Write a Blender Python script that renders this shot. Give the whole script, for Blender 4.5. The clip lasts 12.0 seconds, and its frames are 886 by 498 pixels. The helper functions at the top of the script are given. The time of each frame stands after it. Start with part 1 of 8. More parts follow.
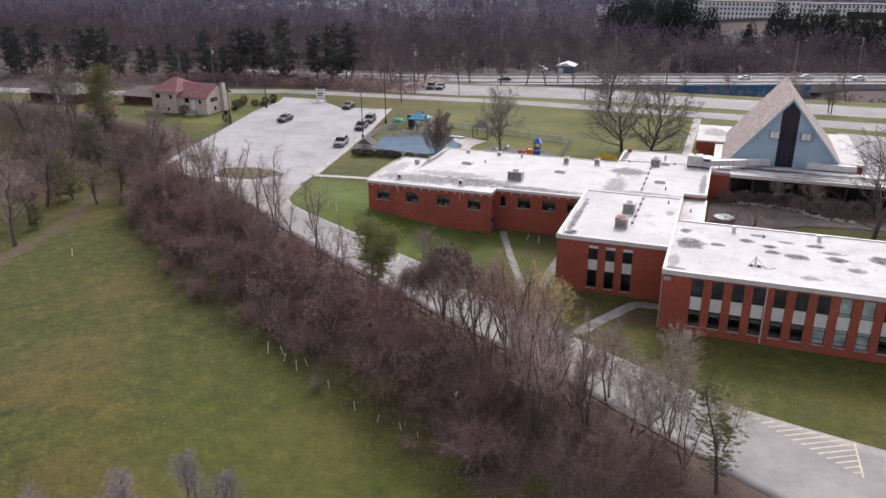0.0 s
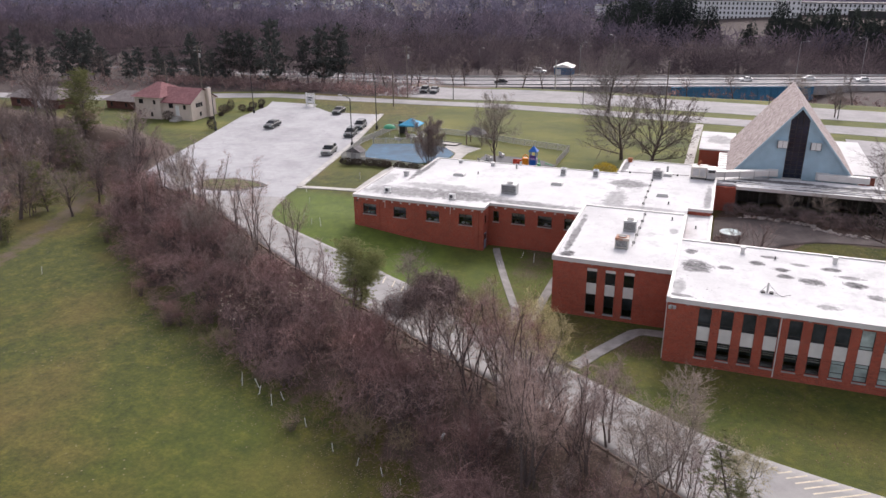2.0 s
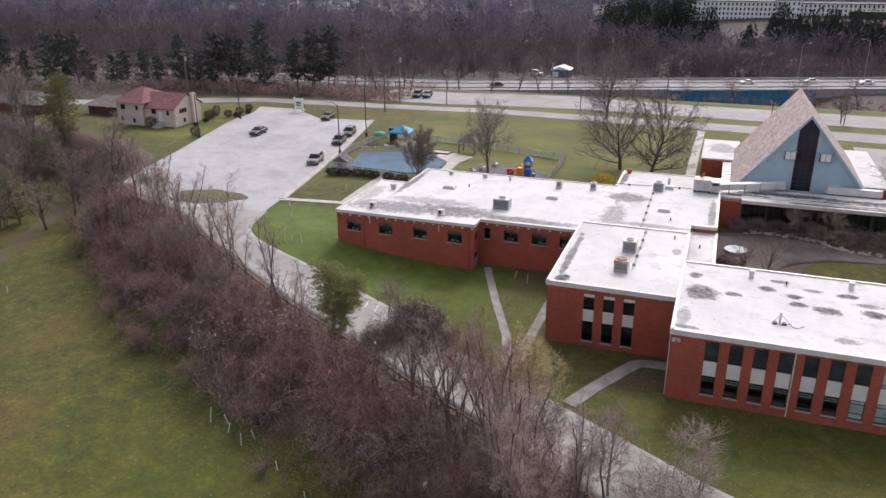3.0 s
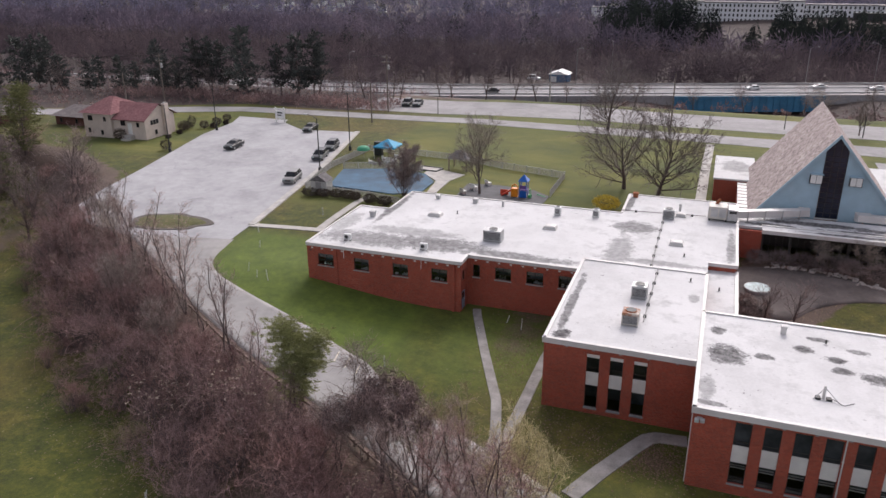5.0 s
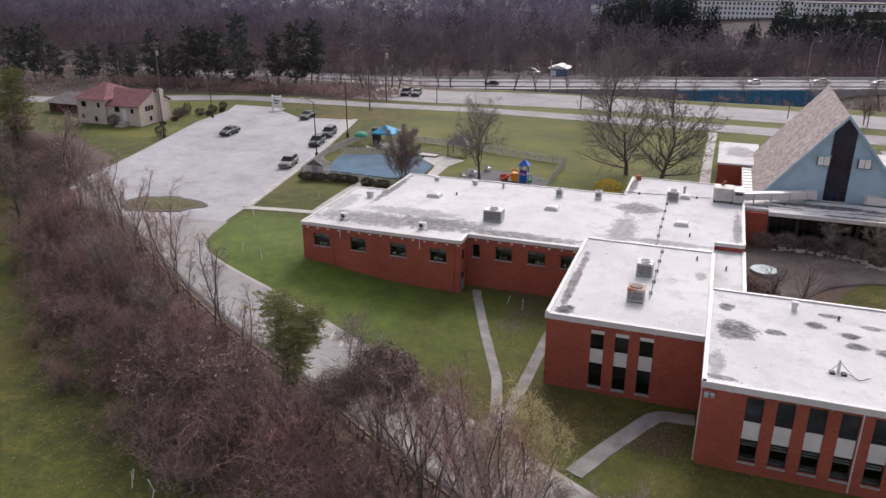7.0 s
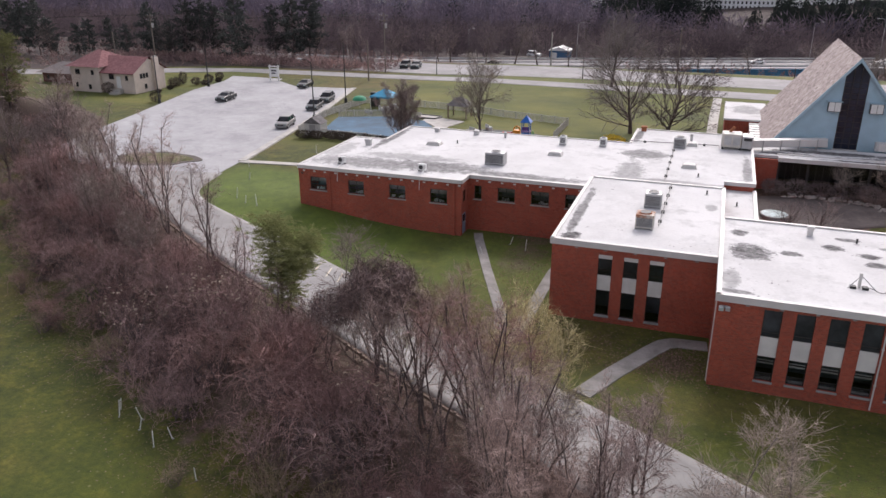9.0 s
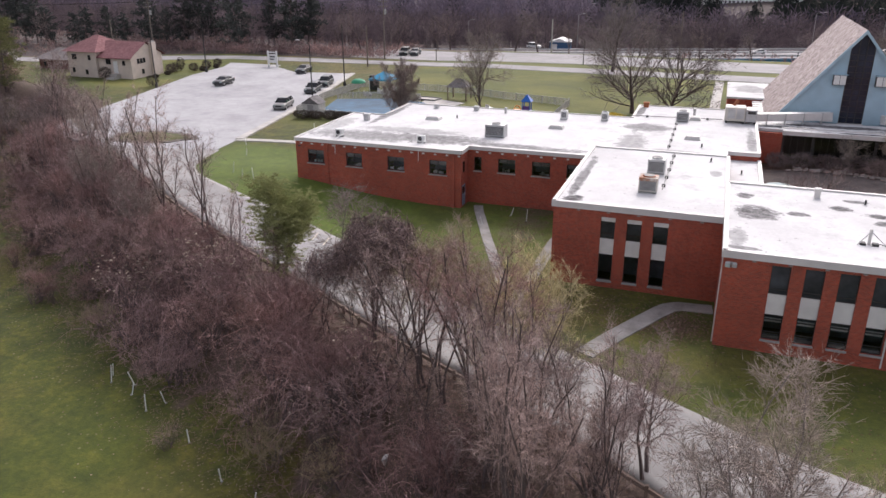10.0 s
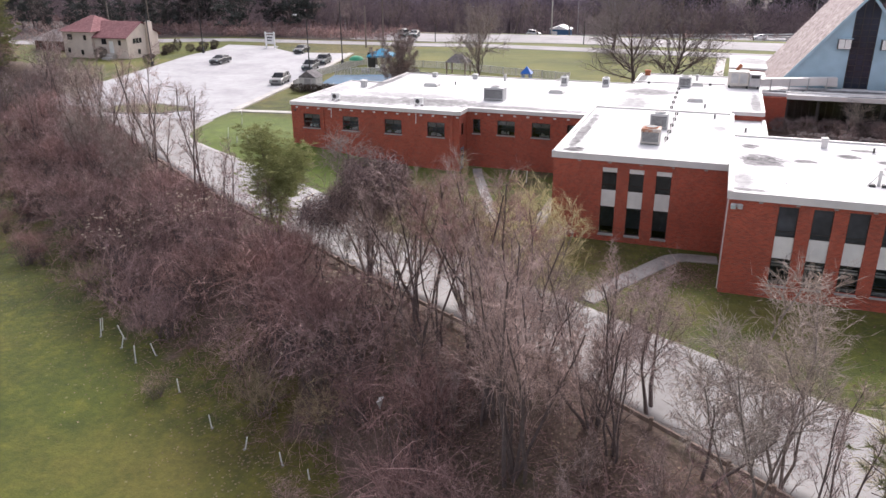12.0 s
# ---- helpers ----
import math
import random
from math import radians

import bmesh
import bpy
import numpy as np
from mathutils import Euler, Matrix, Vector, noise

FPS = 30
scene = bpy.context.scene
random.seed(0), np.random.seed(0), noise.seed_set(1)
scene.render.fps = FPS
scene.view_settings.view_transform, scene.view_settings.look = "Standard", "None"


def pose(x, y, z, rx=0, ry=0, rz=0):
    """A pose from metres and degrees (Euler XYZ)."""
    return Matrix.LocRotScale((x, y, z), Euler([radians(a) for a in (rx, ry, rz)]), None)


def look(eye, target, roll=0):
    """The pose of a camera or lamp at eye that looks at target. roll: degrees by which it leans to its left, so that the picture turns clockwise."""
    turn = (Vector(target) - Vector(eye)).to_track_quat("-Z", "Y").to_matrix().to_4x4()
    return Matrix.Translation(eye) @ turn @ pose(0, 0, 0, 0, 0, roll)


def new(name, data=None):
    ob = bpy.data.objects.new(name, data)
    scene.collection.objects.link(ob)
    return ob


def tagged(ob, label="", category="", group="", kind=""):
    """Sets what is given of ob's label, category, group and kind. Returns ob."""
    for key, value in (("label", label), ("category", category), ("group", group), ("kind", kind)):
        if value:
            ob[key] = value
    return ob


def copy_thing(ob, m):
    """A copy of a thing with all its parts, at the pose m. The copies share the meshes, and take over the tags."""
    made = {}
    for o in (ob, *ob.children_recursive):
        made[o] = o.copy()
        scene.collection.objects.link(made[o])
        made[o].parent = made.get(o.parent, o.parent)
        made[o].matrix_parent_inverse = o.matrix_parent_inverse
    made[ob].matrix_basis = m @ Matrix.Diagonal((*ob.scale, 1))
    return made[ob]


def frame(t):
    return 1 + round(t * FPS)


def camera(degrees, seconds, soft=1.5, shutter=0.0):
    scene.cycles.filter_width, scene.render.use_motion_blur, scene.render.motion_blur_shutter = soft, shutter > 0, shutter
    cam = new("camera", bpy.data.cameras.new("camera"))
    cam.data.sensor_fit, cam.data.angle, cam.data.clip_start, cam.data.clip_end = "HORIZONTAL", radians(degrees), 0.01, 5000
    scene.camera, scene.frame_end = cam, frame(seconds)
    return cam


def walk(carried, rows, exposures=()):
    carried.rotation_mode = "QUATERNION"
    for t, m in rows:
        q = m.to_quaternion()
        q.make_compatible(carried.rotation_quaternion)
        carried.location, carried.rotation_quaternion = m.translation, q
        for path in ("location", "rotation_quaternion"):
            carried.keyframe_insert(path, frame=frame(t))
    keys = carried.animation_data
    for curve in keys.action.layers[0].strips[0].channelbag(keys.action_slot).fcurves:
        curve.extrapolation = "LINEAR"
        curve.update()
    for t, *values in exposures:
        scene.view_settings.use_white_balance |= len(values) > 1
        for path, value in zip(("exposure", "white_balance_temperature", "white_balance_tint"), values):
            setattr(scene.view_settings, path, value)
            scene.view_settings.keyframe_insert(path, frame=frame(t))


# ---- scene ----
cam = camera(60.7, 12.0, 1.5)
PATH = [
    (0, (1.039, -0.146, 34.631), (0.385, 1.599, 33.906), -0.3),
    (0.5, (0.916, 0.416, 34.629), (0.263, 2.161, 33.903), -0.3),
    (1, (0.665, 1.593, 34.717), (0.012, 3.338, 33.99), -0.4),
    (1.5, (0.28, 3.519, 34.809), (-0.371, 5.264, 34.081), -0.4),
    (2, (-0.043, 6.018, 34.822), (-0.694, 7.764, 34.094), -0.4),
    (2.5, (-0.453, 8.931, 34.877), (-1.102, 10.677, 34.149), -0.4),
    (3, (-0.97, 12.058, 34.893), (-1.617, 13.805, 34.165), -0.4),
    (5, (-3.379, 23.223, 34.822), (-4.022, 24.972, 34.095), -0.4),
    (5.5, (-3.685, 24.165, 34.769), (-4.327, 25.914, 34.042), -0.3),
    (6, (-3.761, 24.302, 34.489), (-4.402, 26.052, 33.764), -0.3),
    (6.5, (-3.842, 24.27, 33.516), (-4.481, 26.021, 32.791), -0.2),
    (7, (-3.895, 24.245, 32.014), (-4.533, 25.997, 31.289), -0.1),
    (9, (-4.074, 24.339, 25.868), (-4.71, 26.091, 25.142), -0.1),
    (9.5, (-4.065, 24.406, 24.378), (-4.701, 26.158, 23.653), -0.2),
    (10, (-4.053, 24.5, 22.961), (-4.69, 26.252, 22.235), -0.2),
    (10.5, (-4.037, 24.535, 21.491), (-4.673, 26.286, 20.763), -0.2),
    (11, (-4.014, 24.605, 20.223), (-4.651, 26.355, 19.494), -0.3),
    (11.5, (-3.98, 24.596, 19.597), (-4.616, 26.345, 18.865), -0.3),
    (12, (-3.883, 24.623, 19.502), (-4.521, 26.372, 18.771), -0.4),
]
walk(cam, [(t, look(eye, target, roll)) for t, eye, target, roll in PATH],
     exposures=[(0, 0.04), (0.4, 0.16), (1.5, 0.2), (3, 0.08), (5.5, -0.1), (7, -0.12), (9.5, 0.08), (10.5, 0.3), (11.5, 0.53), (12, 0.56)])

# world, sun and exposure
world = bpy.data.worlds.new("overcast_sky")
scene.world = world
world.use_nodes = True
wn = world.node_tree
sky = wn.nodes.new("ShaderNodeTexSky")
sky.sky_type, sky.sun_disc = "NISHITA", False
sky.sun_elevation, sky.sun_rotation = radians(40), radians(1)
sky.air_density, sky.dust_density, sky.ozone_density = 1.0, 4.0, 1.0
pale = wn.nodes.new("ShaderNodeHueSaturation")
pale.inputs["Saturation"].default_value = 0.34
wn.links.new(sky.outputs[0], pale.inputs["Color"])
tint = wn.nodes.new("ShaderNodeMix")
tint.data_type, tint.blend_type = "RGBA", "MULTIPLY"
tint.inputs[0].default_value = 1.0
tint.inputs[7].default_value = (1.045, 0.985, 1.045, 1)
wn.links.new(pale.outputs[0], tint.inputs[6])
wn.links.new(tint.outputs[2], wn.nodes["Background"].inputs["Color"])
wn.nodes["Background"].inputs["Strength"].default_value = 0.222
sun_data = bpy.data.lights.new("sun", "SUN")
sun_data.energy, sun_data.angle, sun_data.color = 1.2, radians(10), (1.0, 0.96, 0.92)
sun = new("sun", sun_data)
sun.matrix_world = look((1, 120, 51), (0, 60, 0))

# ---- small helpers ----
def smooth(a, b, v):
    t = np.clip((v - a) / (b - a), 0.0, 1.0)
    return t * t * (3 - 2 * t)


class Geo:
    """Collects vertices and faces of one mesh."""

    def __init__(self):
        self.v, self.f = [], []

    def add(self, verts, faces):
        k = len(self.v)
        self.v.extend(verts)
        self.f.extend([tuple(i + k for i in f) for f in faces])
        return self

    def box(self, x0, y0, z0, x1, y1, z1):
        return self.add([(x0, y0, z0), (x1, y0, z0), (x1, y1, z0), (x0, y1, z0), (x0, y0, z1), (x1, y0, z1), (x1, y1, z1), (x0, y1, z1)],
                        [(3, 2, 1, 0), (4, 5, 6, 7), (0, 1, 5, 4), (1, 2, 6, 5), (2, 3, 7, 6), (3, 0, 4, 7)])

    def cbox(self, x0, y0, z0, x1, y1, z1, b=0.03):
        """A box with chamfered upper and upright edges."""
        ring = lambda e, z: [(x0 + e + b, y0 + e, z), (x1 - e - b, y0 + e, z), (x1 - e, y0 + e + b, z), (x1 - e, y1 - e - b, z),
                             (x1 - e - b, y1 - e, z), (x0 + e + b, y1 - e, z), (x0 + e, y1 - e - b, z), (x0 + e, y0 + e + b, z)]
        v = ring(0, z0) + ring(0, z1 - b) + ring(b, z1)
        f = [tuple(range(7, -1, -1)), tuple(range(16, 24))]
        for r in (0, 8):
            f += [(r + i, r + (i + 1) % 8, r + 8 + (i + 1) % 8, r + 8 + i) for i in range(8)]
        return self.add(v, f)

    def slab(self, outline, z0, z1):
        """A prism over an outline given counter-clockwise."""
        n = len(outline)
        v = [(x, y, z0) for x, y in outline] + [(x, y, z1) for x, y in outline]
        return self.add(v, [tuple(range(n - 1, -1, -1)), tuple(range(n, 2 * n))] + [(i, (i + 1) % n, n + (i + 1) % n, n + i) for i in range(n)])

    def tube(self, p, q, r0, r1, n=6, caps=True):
        p, q = Vector(p), Vector(q)
        d = (q - p).normalized()
        a = d.orthogonal().normalized()
        b = d.cross(a)
        v = []
        for c, r in ((p, r0), (q, r1)):
            v += [tuple(c + (a * math.cos(2 * math.pi * i / n) + b * math.sin(2 * math.pi * i / n)) * r) for i in range(n)]
        f = [(i, (i + 1) % n, n + (i + 1) % n, n + i) for i in range(n)]
        if caps:
            f += [tuple(range(n - 1, -1, -1)), tuple(range(n, 2 * n))]
        return self.add(v, f)

    def spike(self, p, q, r):
        """A three-sided twig that ends in a point."""
        p, q = Vector(p), Vector(q)
        a = (q - p).orthogonal().normalized() * r
        b = (q - p).normalized().cross(a)
        return self.add([tuple(p + a), tuple(p - a * 0.5 + b * 0.87), tuple(p - a * 0.5 - b * 0.87), tuple(q)], [(0, 1, 3), (1, 2, 3), (2, 0, 3)])

    def blade(self, p, d, r):
        """A fine flat twig from p along d."""
        a = d.orthogonal().normalized() * r
        return self.add([tuple(p + a), tuple(p - a), tuple(p + d)], [(0, 1, 2)])

    def ribbon(self, pts, side, r):
        """A fine flat shoot through the points that narrows to a tip."""
        n = len(pts)
        v = []
        for k, p in enumerate(pts[:-1]):
            w = side * (r * (1 - 0.55 * k / (n - 1)))
            v += [tuple(p + w), tuple(p - w)]
        v.append(tuple(pts[-1]))
        f = [(2 * k, 2 * k + 1, 2 * k + 3, 2 * k + 2) for k in range(n - 2)] + [(2 * n - 4, 2 * n - 3, 2 * n - 2)]
        return self.add(v, f)

    def pierced(self, u0, u1, w0, w1, holes, at):
        """A slab in u and w with openings (u, u, w, w), as one closed mesh; at(u, w, side) gives the place, side 0 in front and 1 behind."""
        us = sorted({u0, u1, *(h[0] for h in holes), *(h[1] for h in holes)})
        ws = sorted({w0, w1, *(h[2] for h in holes), *(h[3] for h in holes)})
        solid = lambda i, j: 0 <= i < len(us) - 1 and 0 <= j < len(ws) - 1 and not any(h[0] <= (us[i] + us[i + 1]) / 2 <= h[1] and h[2] <= (ws[j] + ws[j + 1]) / 2 <= h[3] for h in holes)
        ids = {}

        def v(i, j, s):
            if (i, j, s) not in ids:
                ids[i, j, s] = len(self.v)
                self.v.append(at(us[i], ws[j], s))
            return ids[i, j, s]
        for i in range(len(us) - 1):
            for j in range(len(ws) - 1):
                if not solid(i, j):
                    continue
                self.f.append((v(i, j, 0), v(i + 1, j, 0), v(i + 1, j + 1, 0), v(i, j + 1, 0)))
                self.f.append((v(i, j + 1, 1), v(i + 1, j + 1, 1), v(i + 1, j, 1), v(i, j, 1)))
                for di, dj, a, b in ((-1, 0, (i, j + 1), (i, j)), (1, 0, (i + 1, j), (i + 1, j + 1)), (0, -1, (i, j), (i + 1, j)), (0, 1, (i + 1, j + 1), (i, j + 1))):
                    if not solid(i + di, j + dj):
                        self.f.append((v(*b, 0), v(*a, 0), v(*a, 1), v(*b, 1)))
        return self

    def pipe(self, points, r, n=6):
        """A bent pipe through the points, as one mesh."""
        pts = [Vector(q) for q in points]
        k0 = len(self.v)
        for k, c in enumerate(pts):
            d = (pts[min(k + 1, len(pts) - 1)] - pts[max(k - 1, 0)]).normalized()
            a = d.cross(Vector((0, 0, 1)) if abs(d.z) < 0.95 else Vector((1, 0, 0))).normalized()
            b = d.cross(a)
            self.v += [tuple(c + (a * math.cos(2 * math.pi * i / n) + b * math.sin(2 * math.pi * i / n)) * r) for i in range(n)]
        for k in range(len(pts) - 1):
            self.f += [(k0 + k * n + i, k0 + k * n + (i + 1) % n, k0 + (k + 1) * n + (i + 1) % n, k0 + (k + 1) * n + i) for i in range(n)]
        self.f += [tuple(k0 + i for i in range(n - 1, -1, -1)), tuple(k0 + (len(pts) - 1) * n + i for i in range(n))]
        return self

    def dome(self, c, rx, ry, rz, n=10, m=4):
        v = [(c[0] + rx * math.cos(2 * math.pi * i / n) * math.cos(math.pi / 2 * j / m), c[1] + ry * math.sin(2 * math.pi * i / n) * math.cos(math.pi / 2 * j / m),
              c[2] + rz * math.sin(math.pi / 2 * j / m)) for j in range(m) for i in range(n)] + [(c[0], c[1], c[2] + rz)]
        f = [(j * n + i, j * n + (i + 1) % n, (j + 1) * n + (i + 1) % n, (j + 1) * n + i) for j in range(m - 1) for i in range(n)]
        f += [((m - 1) * n + i, (m - 1) * n + (i + 1) % n, m * n) for i in range(n)]
        return self.add(v, f)

    def mesh(self, name, material=None, soft=False):
        me = bpy.data.meshes.new(name)
        me.from_pydata([tuple(p) for p in self.v], [], self.f)
        if material:
            me.materials.append(material)
        if soft:
            me.shade_smooth()
        me.update()
        return me


def under(ob, parent):
    """Makes ob a part of parent without moving it."""
    ob.parent = parent
    ob.matrix_parent_inverse = BASES.get(parent.name, Matrix()).inverted()
    return ob


BASES = {}


def thing(name, base, label, category, group="", kind=""):
    """An Empty at a thing's base."""
    ob = new(name)
    ob.empty_display_size = 0.2
    ob.location = base
    BASES[ob.name] = Matrix.Translation(base)
    return tagged(ob, label, category, group, kind)


def part(name, geo, material, parent, label="", soft=False):
    """One mesh part of a thing, its vertices in world metres (or in the thing's own metres, if that stands at the origin)."""
    ob = new(name, geo if isinstance(geo, bpy.types.Mesh) else geo.mesh(name, material, soft))
    if parent is not None:
        under(ob, parent)
    return tagged(ob, label)


def setting(name, geo, material, label, category, soft=False, kind="structure"):
    return tagged(new(name, geo.mesh(name, material, soft)), label, category, kind=kind)


def solo(name, geo, material, label, category, group="", kind="", soft=False):
    return tagged(new(name, geo.mesh(name, material, soft)), label, category, group, kind)


# ---- materials ----
def nodes_of(name, rough=0.8, metal=0.0):
    m = bpy.data.materials.new(name)
    m.use_nodes = True
    t = m.node_tree
    b = t.nodes["Principled BSDF"]
    b.inputs["Roughness"].default_value, b.inputs["Metallic"].default_value = rough, metal
    return m, t, b


def node(t, kind, **inputs):
    n = t.nodes.new(kind)
    for k, v in inputs.items():
        key = k.replace("_", " ")
        if isinstance(v, bpy.types.NodeSocket):
            t.links.new(v, n.inputs[key])
        else:
            n.inputs[key].default_value = v
    return n


def coords(t):
    return t.nodes.new("ShaderNodeNewGeometry").outputs["Position"]


def local(t):
    return t.nodes.new("ShaderNodeTexCoord").outputs["Object"]


def ramp(t, fac, stops):
    n = t.nodes.new("ShaderNodeValToRGB")
    t.links.new(fac, n.inputs[0])
    e = n.color_ramp.elements
    while len(e) < len(stops):
        e.new(0.5)
    for el, (p, c) in zip(e, stops):
        el.position, el.color = p, (*c, 1) if len(c) == 3 else c
    return n.outputs[0]


def grey(v):
    return (v, v, v)


def fractal(t, vec, scale, detail=4.0, rough=0.6):
    return node(t, "ShaderNodeTexNoise", Vector=vec, Scale=scale, Detail=detail, Roughness=rough).outputs["Fac"]


def mixed(t, fac, a, b, mode="MIX"):
    n = t.nodes.new("ShaderNodeMix")
    n.data_type, n.blend_type = "RGBA", mode
    for s, v in ((n.inputs[0], fac), (n.inputs[6], a), (n.inputs[7], b)):
        if isinstance(v, bpy.types.NodeSocket):
            t.links.new(v, s)
        else:
            s.default_value = v if isinstance(v, float) else ((*v, 1) if len(v) == 3 else v)
    return n.outputs[2]


def maths(t, op, a, b=0.0, clamp=False):
    n = t.nodes.new("ShaderNodeMath")
    n.operation, n.use_clamp = op, clamp
    for s, v in zip(n.inputs, (a, b)):
        if isinstance(v, bpy.types.NodeSocket):
            t.links.new(v, s)
        else:
            s.default_value = v
    return n.outputs[0]


def bump(t, b, height, strength=0.4, distance=0.05):
    n = node(t, "ShaderNodeBump", Height=height, Strength=strength, Distance=distance)
    t.links.new(n.outputs[0], b.inputs["Normal"])


def plain(name, colour, rough=0.6, metal=0.0, vary=0.15, scale=3.0, grain=40.0, in_object=True):
    """Paint, plastic, stone: one colour with blotches, fine grain and a little relief."""
    m, t, b = nodes_of(name, rough, metal)
    p = local(t) if in_object else coords(t)
    big, fine = fractal(t, p, scale), fractal(t, p, grain, 2)
    lo, hi = tuple(c * (1 - vary) for c in colour), tuple(min(1, c * (1 + vary)) for c in colour)
    c = ramp(t, big, [(0.3, lo), (0.7, hi)])
    c = mixed(t, 0.25, c, ramp(t, fine, [(0.3, tuple(x * 0.7 for x in lo)), (0.7, hi)]))
    t.links.new(c, b.inputs["Base Color"])
    bump(t, b, fine, 0.15, 0.01)
    return m


def glass(name, colour=(0.01, 0.011, 0.013), rough=0.06):
    m, t, b = nodes_of(name, rough)
    n = fractal(t, coords(t), 0.7, 3)
    t.links.new(ramp(t, n, [(0.35, colour), (0.75, tuple(c * 2.6 for c in colour))]), b.inputs["Base Color"])
    b.inputs["Specular IOR Level"].default_value = 0.3
    return m


def clear_glass(name):
    m, t, b = nodes_of(name, 0.04)
    b.inputs["Transmission Weight"].default_value = 1.0
    b.inputs["IOR"].default_value = 1.3
    t.links.new(ramp(t, fractal(t, coords(t), 0.6, 3), [(0.3, (0.55, 0.58, 0.58)), (0.7, (0.8, 0.84, 0.84))]), b.inputs["Base Color"])
    return m


def twig_mat(name, a, b_, rough=0.9, thin=0.0):
    m, t, b = nodes_of(name, rough)
    g = t.nodes.new("ShaderNodeNewGeometry")
    info = t.nodes.new("ShaderNodeObjectInfo")
    c = ramp(t, g.outputs["Random Per Island"], [(0.0, a), (1.0, b_)])
    hue = ramp(t, info.outputs["Random"], [(0.0, (0.7, 0.65, 0.66)), (0.5, (1.0, 1.0, 1.0)), (1.0, (1.2, 1.15, 1.1))])
    c = mixed(t, 1.0, c, hue, "MULTIPLY")
    t.links.new(c, b.inputs["Base Color"])
    if thin:
        # needles and dry leaves pass part of the light
        mix = t.nodes.new("ShaderNodeMixShader")
        mix.inputs[0].default_value = thin
        t.links.new(b.outputs[0], mix.inputs[1])
        t.links.new(node(t, "ShaderNodeBsdfTranslucent", Color=c).outputs[0], mix.inputs[2])
        t.links.new(mix.outputs[0], t.nodes["Material Output"].inputs["Surface"])
    return m


def grass_mat(name, greens, browns, amount):
    m, t, b = nodes_of(name, 0.95)
    p = coords(t)
    big, mid, fine, wide = fractal(t, p, 0.07, 5), fractal(t, p, 0.6, 5, 0.7), fractal(t, p, 9.0, 3, 0.7), fractal(t, p, 0.018, 3)
    g = ramp(t, mid, [(0.3, greens[0]), (0.55, greens[1]), (0.75, greens[2])])
    w = ramp(t, mid, [(0.3, browns[0]), (0.7, browns[1])])
    f = maths(t, "ADD", maths(t, "MULTIPLY", big, 0.6), maths(t, "MULTIPLY", wide, 0.5))
    f = ramp(t, f, [(amount, grey(0.0)), (amount + 0.16, grey(1.0))])
    c = mixed(t, f, g, w)
    c = mixed(t, 0.45, c, ramp(t, fine, [(0.25, grey(0.35)), (0.75, grey(1.0))]), "MULTIPLY")
    c = mixed(t, 0.6, c, ramp(t, fractal(t, p, 2.4, 6, 0.8), [(0.36, grey(0.5)), (0.52, grey(0.95)), (0.66, grey(1.3))]), "MULTIPLY")
    v = node(t, "ShaderNodeTexVoronoi", Vector=p, Scale=1.7)
    near = ramp(t, v.outputs["Distance"], [(0.1, grey(1.0)), (0.2, grey(0.0))])
    chosen = maths(t, "GREATER_THAN", node(t, "ShaderNodeSeparateColor", Color=v.outputs["Color"]).outputs[0], 0.55)
    straw = maths(t, "MULTIPLY", maths(t, "MULTIPLY", near, chosen), ramp(t, fractal(t, p, 0.11, 4), [(0.45, grey(0.05)), (0.62, grey(0.6))]))
    c = mixed(t, straw, c, (0.3, 0.25, 0.16))
    t.links.new(c, b.inputs["Base Color"])
    bump(t, b, fine, 0.6, 0.06)
    return m, t, b, c


